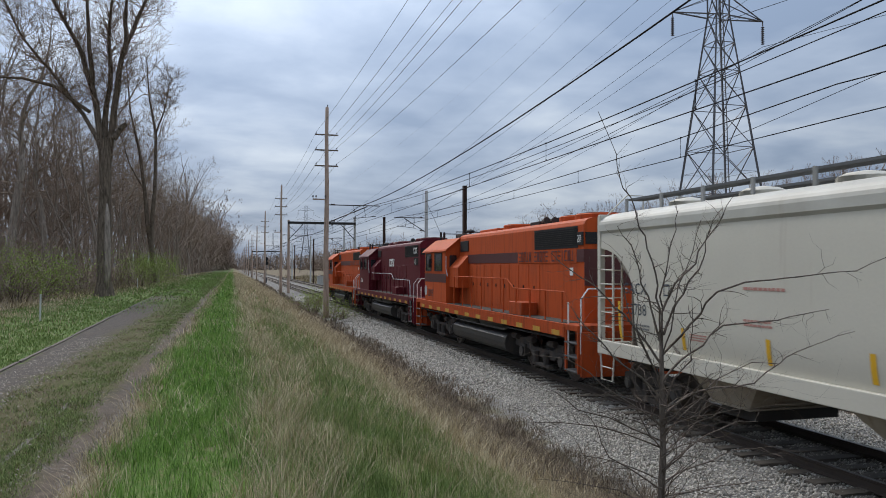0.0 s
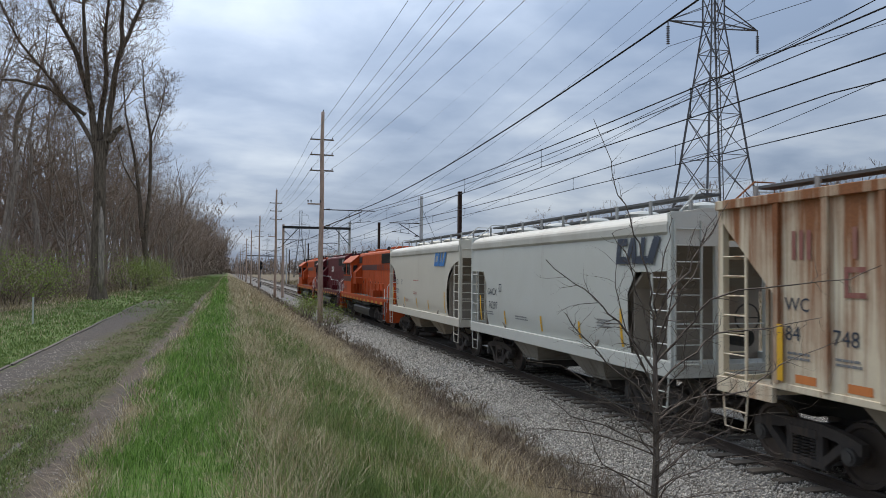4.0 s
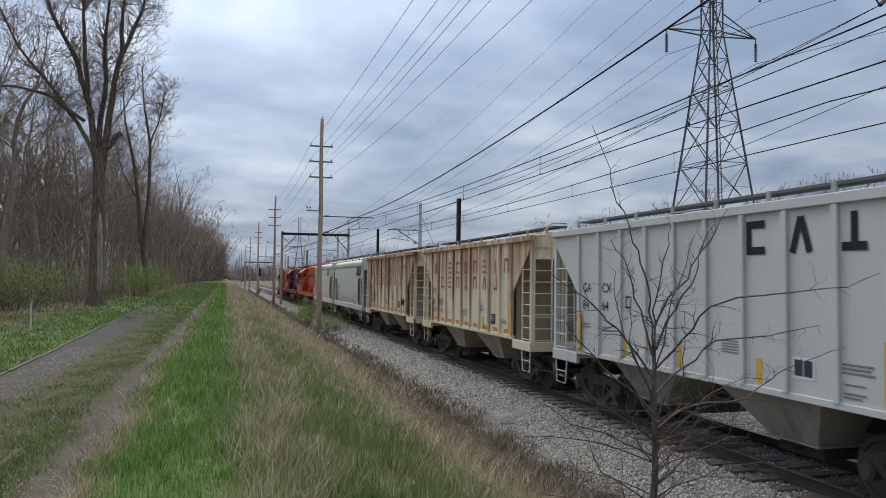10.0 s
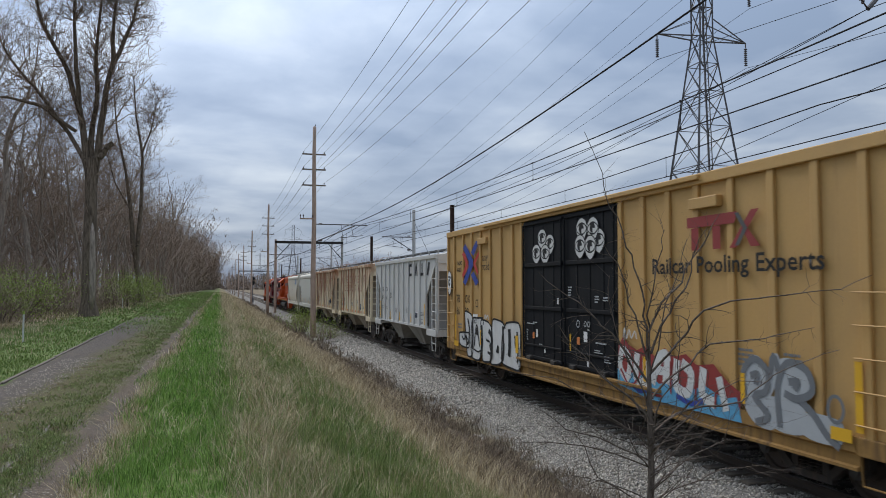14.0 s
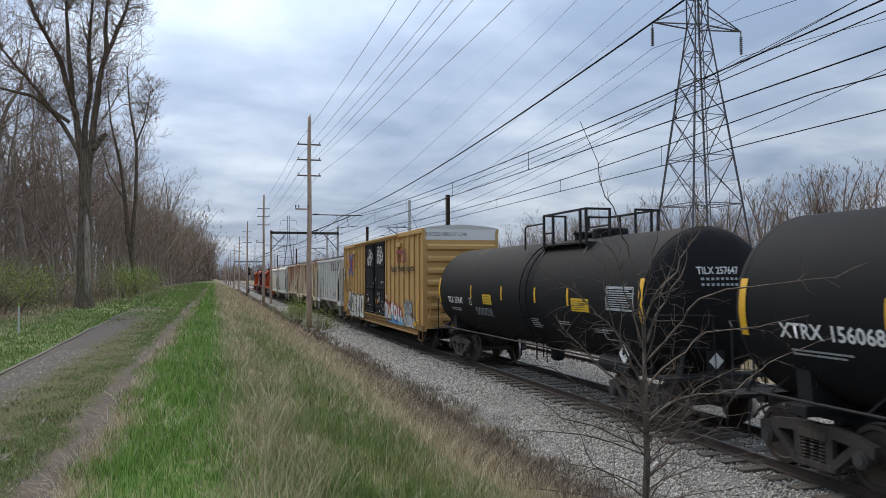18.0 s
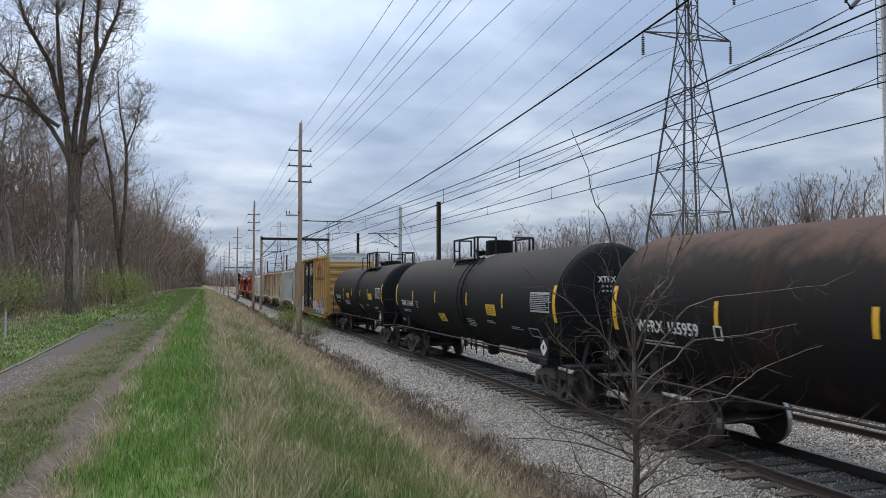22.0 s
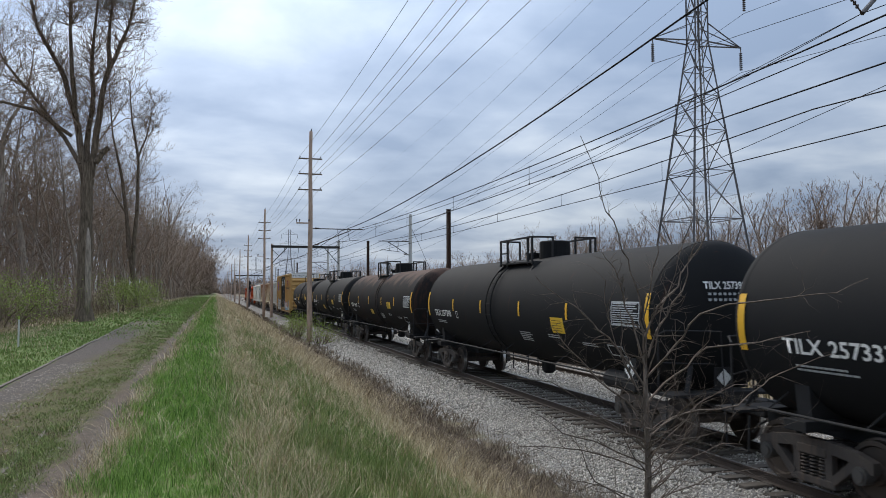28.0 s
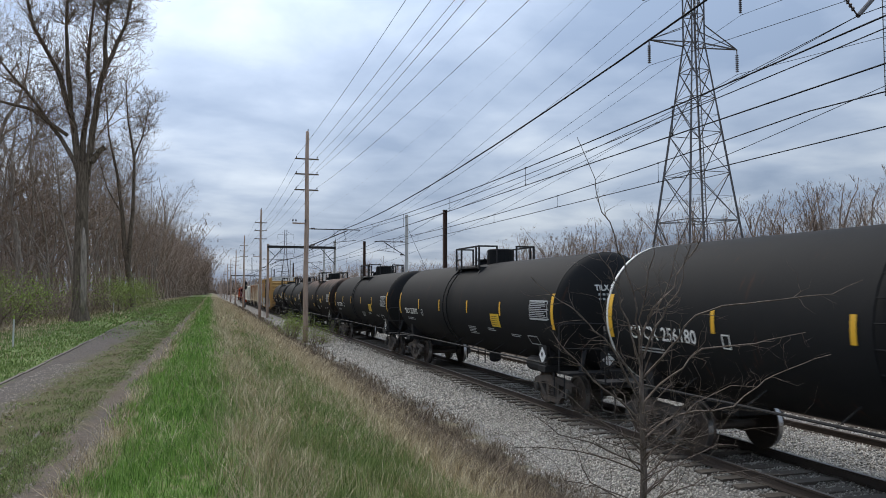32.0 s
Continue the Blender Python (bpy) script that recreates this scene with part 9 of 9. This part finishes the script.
    part("exhaust_stack", box(BM(), -0.2, 0.2, -2.8, -2.0, zt - 0.02, zt + 0.18, 0.03), "black", c)
    part("roof_hatch", box(BM(), -0.6, 0.6, 0.0, 1.9, zt - 0.02, zt + 0.1, 0.03), body, c)
    # cab
    cabw = 1.47
    prof = [(-cabw, 1.57), (cabw, 1.57), (cabw, 3.60), (cabw - 0.55, 4.06), (-cabw + 0.55, 4.06), (-cabw, 3.60)]
    cab = part("cab", extrude_y(BM(), prof, 3.4, 6.7), body, c)
    part("cab_roof", extrude_y(BM(), [(-cabw - 0.06, 3.58), (-cabw - 0.02, 3.65), (-cabw + 0.54, 4.105), (cabw - 0.54, 4.105), (cabw + 0.02, 3.65), (cabw + 0.06, 3.58), (cabw - 0.55, 4.065), (-cabw + 0.55, 4.065)][::-1], 3.3, 6.95), body, cab)
    for s in (-1, 1):
        for a, b in ((6.45, 5.65), (5.0, 4.0)):
            w = part("cab_window", box(BM(), min(s * (cabw - 0.02), s * (cabw + 0.012)), max(s * (cabw - 0.02), s * (cabw + 0.012)), b, a, 2.85, 3.48, 0.004), "glass", cab, "dark cab window")
            bm = BM()
            for (y0, y1, z0, z1) in ((b - 0.05, b, 2.8, 3.53), (a, a + 0.05, 2.8, 3.53), (b, a, 3.48, 3.53), (b, a, 2.8, 2.85)):
                box(bm, min(s * cabw, s * (cabw + 0.03)), max(s * cabw, s * (cabw + 0.03)), y0, y1, z0, z1)
            part("window_frame", bm, "black" if orange else body, w)
        part("cab_door", box(BM(), min(s * (hood + 0.05), s * 1.40), max(s * (hood + 0.05), s * 1.40), 3.375, 3.402, 1.62, 3.55, 0.01), body, cab)
        part("door_window", box(BM(), min(s * 1.06, s * 1.34), max(s * 1.06, s * 1.34), 3.36, 3.38, 2.72, 3.42, 0.03), "glass", cab)
        part("mirror", box(BM(), min(s * 1.50, s * 1.62), max(s * 1.50, s * 1.62), 5.45, 5.47, 2.95, 3.3), "black", cab)
        part("rear_cab_window", box(BM(), s * 1.2 - 0.17, s * 1.2 + 0.17, 3.385, 3.405, 2.85, 3.4), "glass", cab)
    part("short_nose", extrude_y(BM(), [(-0.93, 1.57), (0.93, 1.57), (0.93, 2.75), (0.75, 2.92), (-0.75, 2.92), (-0.93, 2.75)], 6.7, 8.0), body, c)
    hm = part("horn_mount", box(BM(), -0.5, 0.0, -3.75, -3.68, zt - 0.01, zt + 0.06), "under", c)
    for x, l in ((-0.48, 0.42), (-0.26, 0.5), (-0.06, 0.36)):
        part("horn", rod(BM(), (x, -3.6, zt + 0.10), (x, -3.6 - l, zt + 0.12), 0.03, 10, 0.11), "under", hm, "roof horn trumpet")
    # cab roof gear: rack, mushroom vent, cooling unit
    part("roof_rack", pipe(pipe(BM(), [(-1.0, 3.6, 4.1), (-1.0, 3.6, 4.34), (1.0, 3.6, 4.34), (1.0, 3.6, 4.1)], 0.02), [(-1.0, 5.4, 4.1), (-1.0, 5.4, 4.34), (1.0, 5.4, 4.34), (1.0, 5.4, 4.1)], 0.02), "black", cab)
    part("cooling_unit", box(BM(), -0.55, 0.55, 4.1, 5.2, 4.10, 4.30, 0.03), "under", cab)
    part("antenna", lathe(BM(), [(4.30, 0.05), (4.36, 0.05), (4.37, 0.20), (4.42, 0.22), (4.48, 0.12), (4.50, 0.02)], "z", 16, (-0.1, 4.6, 0)), "black", cab, "mushroom-shaped roof antenna")
    part("exhaust_pipe", rod(rod(BM(), (-0.9, 6.2, 3.95), (-0.9, 6.2, 4.45), 0.05, 8), (-0.7, 6.4, 4.0), (-0.7, 6.4, 4.45), 0.05, 8), "black", cab)
    # rear hood end: number boards and headlight
    part("number_board", box(BM(), -0.9, -0.45, -7.37, -7.345, 3.55, 3.85), "black", c)
    part("number_board", box(BM(), 0.45, 0.9, -7.37, -7.345, 3.55, 3.85), "black", c)
    hl = part("headlight", box(BM(), -0.16, 0.16, -7.40, -7.345, 3.5, 3.95, 0.02), "black", c)
    for z in (3.62, 3.83):
        part("lens", rod(BM(), (0, -7.41, z), (0, -7.39, z), 0.085, 12), "glass", hl)
    # railings: each side, with stanchions
    rail_m = "orange" if orange else "silver"
    for s in (-1, 1):
        x = s * 1.44
        pts = [(x, 2.5, 2.62), (x, -3.2, 2.62), (x, -3.75, 2.35), (x, -7.3, 2.35), (x, -7.45, 2.1), (x, -7.5, 0.9)]
        part("handrail", pipe(BM(), pts, 0.017), rail_m, c, "slim handrail along the walkway")
        for k in range(10):
            yy = 2.4 - k * 1.06
            top = 2.62 if yy > -3.2 else 2.35
            part("stanchion", rod(BM(), (x, yy, 1.30), (x, yy, top), 0.022, 6), body, c)
        for e in (-1, 1):
            part("end_grab", pipe(BM(), [(s * 1.44, e * 8.2, 0.9), (s * 1.44, e * 8.2, 2.2), (s * 1.25, e * 8.2, 2.45), (s * 0.2, e * 8.2, 2.45)], 0.02), "white" if orange else "silver", c)
            part("front_grab", pipe(BM(), [(s * 1.44, e * 7.5, 0.7), (s * 1.44, e * 7.5, 2.1)], 0.02), "white" if orange else "silver", c)
        part("cab_rail", pipe(BM(), [(s * 1.5, 3.1, 2.62), (s * 1.5, 3.3, 2.9), (s * 1.5, 3.3, 3.4)], 0.018), "silver", c)
    # paint: stripe, lettering blocks, numbers
    hs = lambda yy, z: -hood - 0.013
    cs = lambda yy, z: -cabw
    if orange:
        for s in (-1, 1):
            x0, x1 = sorted((s * (hood + 0.002), s * (hood + 0.016)))
            part("stripe", box(BM(), x0, x1, -7.36, 2.3, 3.10, 3.42), "stripe", c, "dark maroon stripe")
            x0, x1 = sorted((s * cabw, s * (cabw + 0.006)))
            part("cab_stripe", box(BM(), x0, x1, 3.4, 6.7, 2.36, 2.70), "stripe", c)
        part("stripe_end", box(BM(), -hood, hood, -7.364, -7.352, 2.5, 3.42), "stripe", c)
        hs2 = lambda yy, z: -hood - 0.017
        part("name_panel", box(BM(), -hood - 0.02, -hood - 0.012, -6.95, -2.85, 3.08, 3.44), "orange", c)
        stroke_row(c, "name_block", hs2, -2.95, 3.12, 0.29, 0.16, 0.205, "eopt", "stripe", 0.24)
        stroke_row(c, "name_block", hs2, -2.95 - 4 * 0.205, 3.12, 0.29, 0.16, 0.205, "w ewope", "stripe", 0.24)
        stroke_row(c, "name_block", hs2, -2.95 - 12 * 0.205, 3.12, 0.29, 0.16, 0.205, "cpeicwt", "stripe", 0.24)
        part("number_board", box(BM(), -hood - 0.03, -hood, -7.33, -7.02, 3.52, 3.86, 0.01), "black", c)
        lettering(c, "20", lambda yy, z: -hood - 0.028, -7.02, 3.60, 0.20, "white", width=0.8)
        lettering(c, "2009", cs, 6.2, 1.75, 0.32, "stripe")
        blob(c, "emblem", cs, disc_pts(6.5, 1.98, 0.2, 0.22), "silver", 0.008)
        decal(c, "paper_label", hs, -6.55, -6.75, 2.75, 2.95, "white")
    else:
        stroke_row(c, "name_block", hs, -0.3, 3.0, 0.42, 0.30, 0.34, "copx", "white", 0.34)
        stroke_row(c, "name_block", hs, -6.2, 3.62, 0.28, 0.20, 0.26, "cop", "white", 0.26, 0.0, 0.03)
        lettering(c, "42", hs, -6.3, 3.1, 0.24, "white")
        part("number_plate", box(BM(), -hood - 0.018, -hood - 0.013, -7.0, -6.2, 3.05, 3.40), "black", c)
        lettering(c, "4206", cs, 6.3, 2.0, 0.30, "white")
    return c


locomotive(111.0, "orange")
locomotive(128.1, "maroon")
locomotive(145.2, "orange")


# ---- movement ----
def travelled(t):
    """Metres that the train has gone at t seconds, counted from its place at 16 s."""
    u = t - 16.0
    return 5.3945 * u + 0.001432 * u * u + 0.00013765 * u ** 3


def motions():
    for car, y in CARS:
        walk(car, [(t, pose(GAUGE_X, y + travelled(t), 0)) for t in range(0, 33, 2)])
    # wheels roll without slip: a row every tenth of a second
    for wheel, y, r in WHEELS:
        walk(wheel, [(k / 10, pose(0, y, r, -math.degrees(travelled(k / 10) / r))) for k in range(321)])


motions()
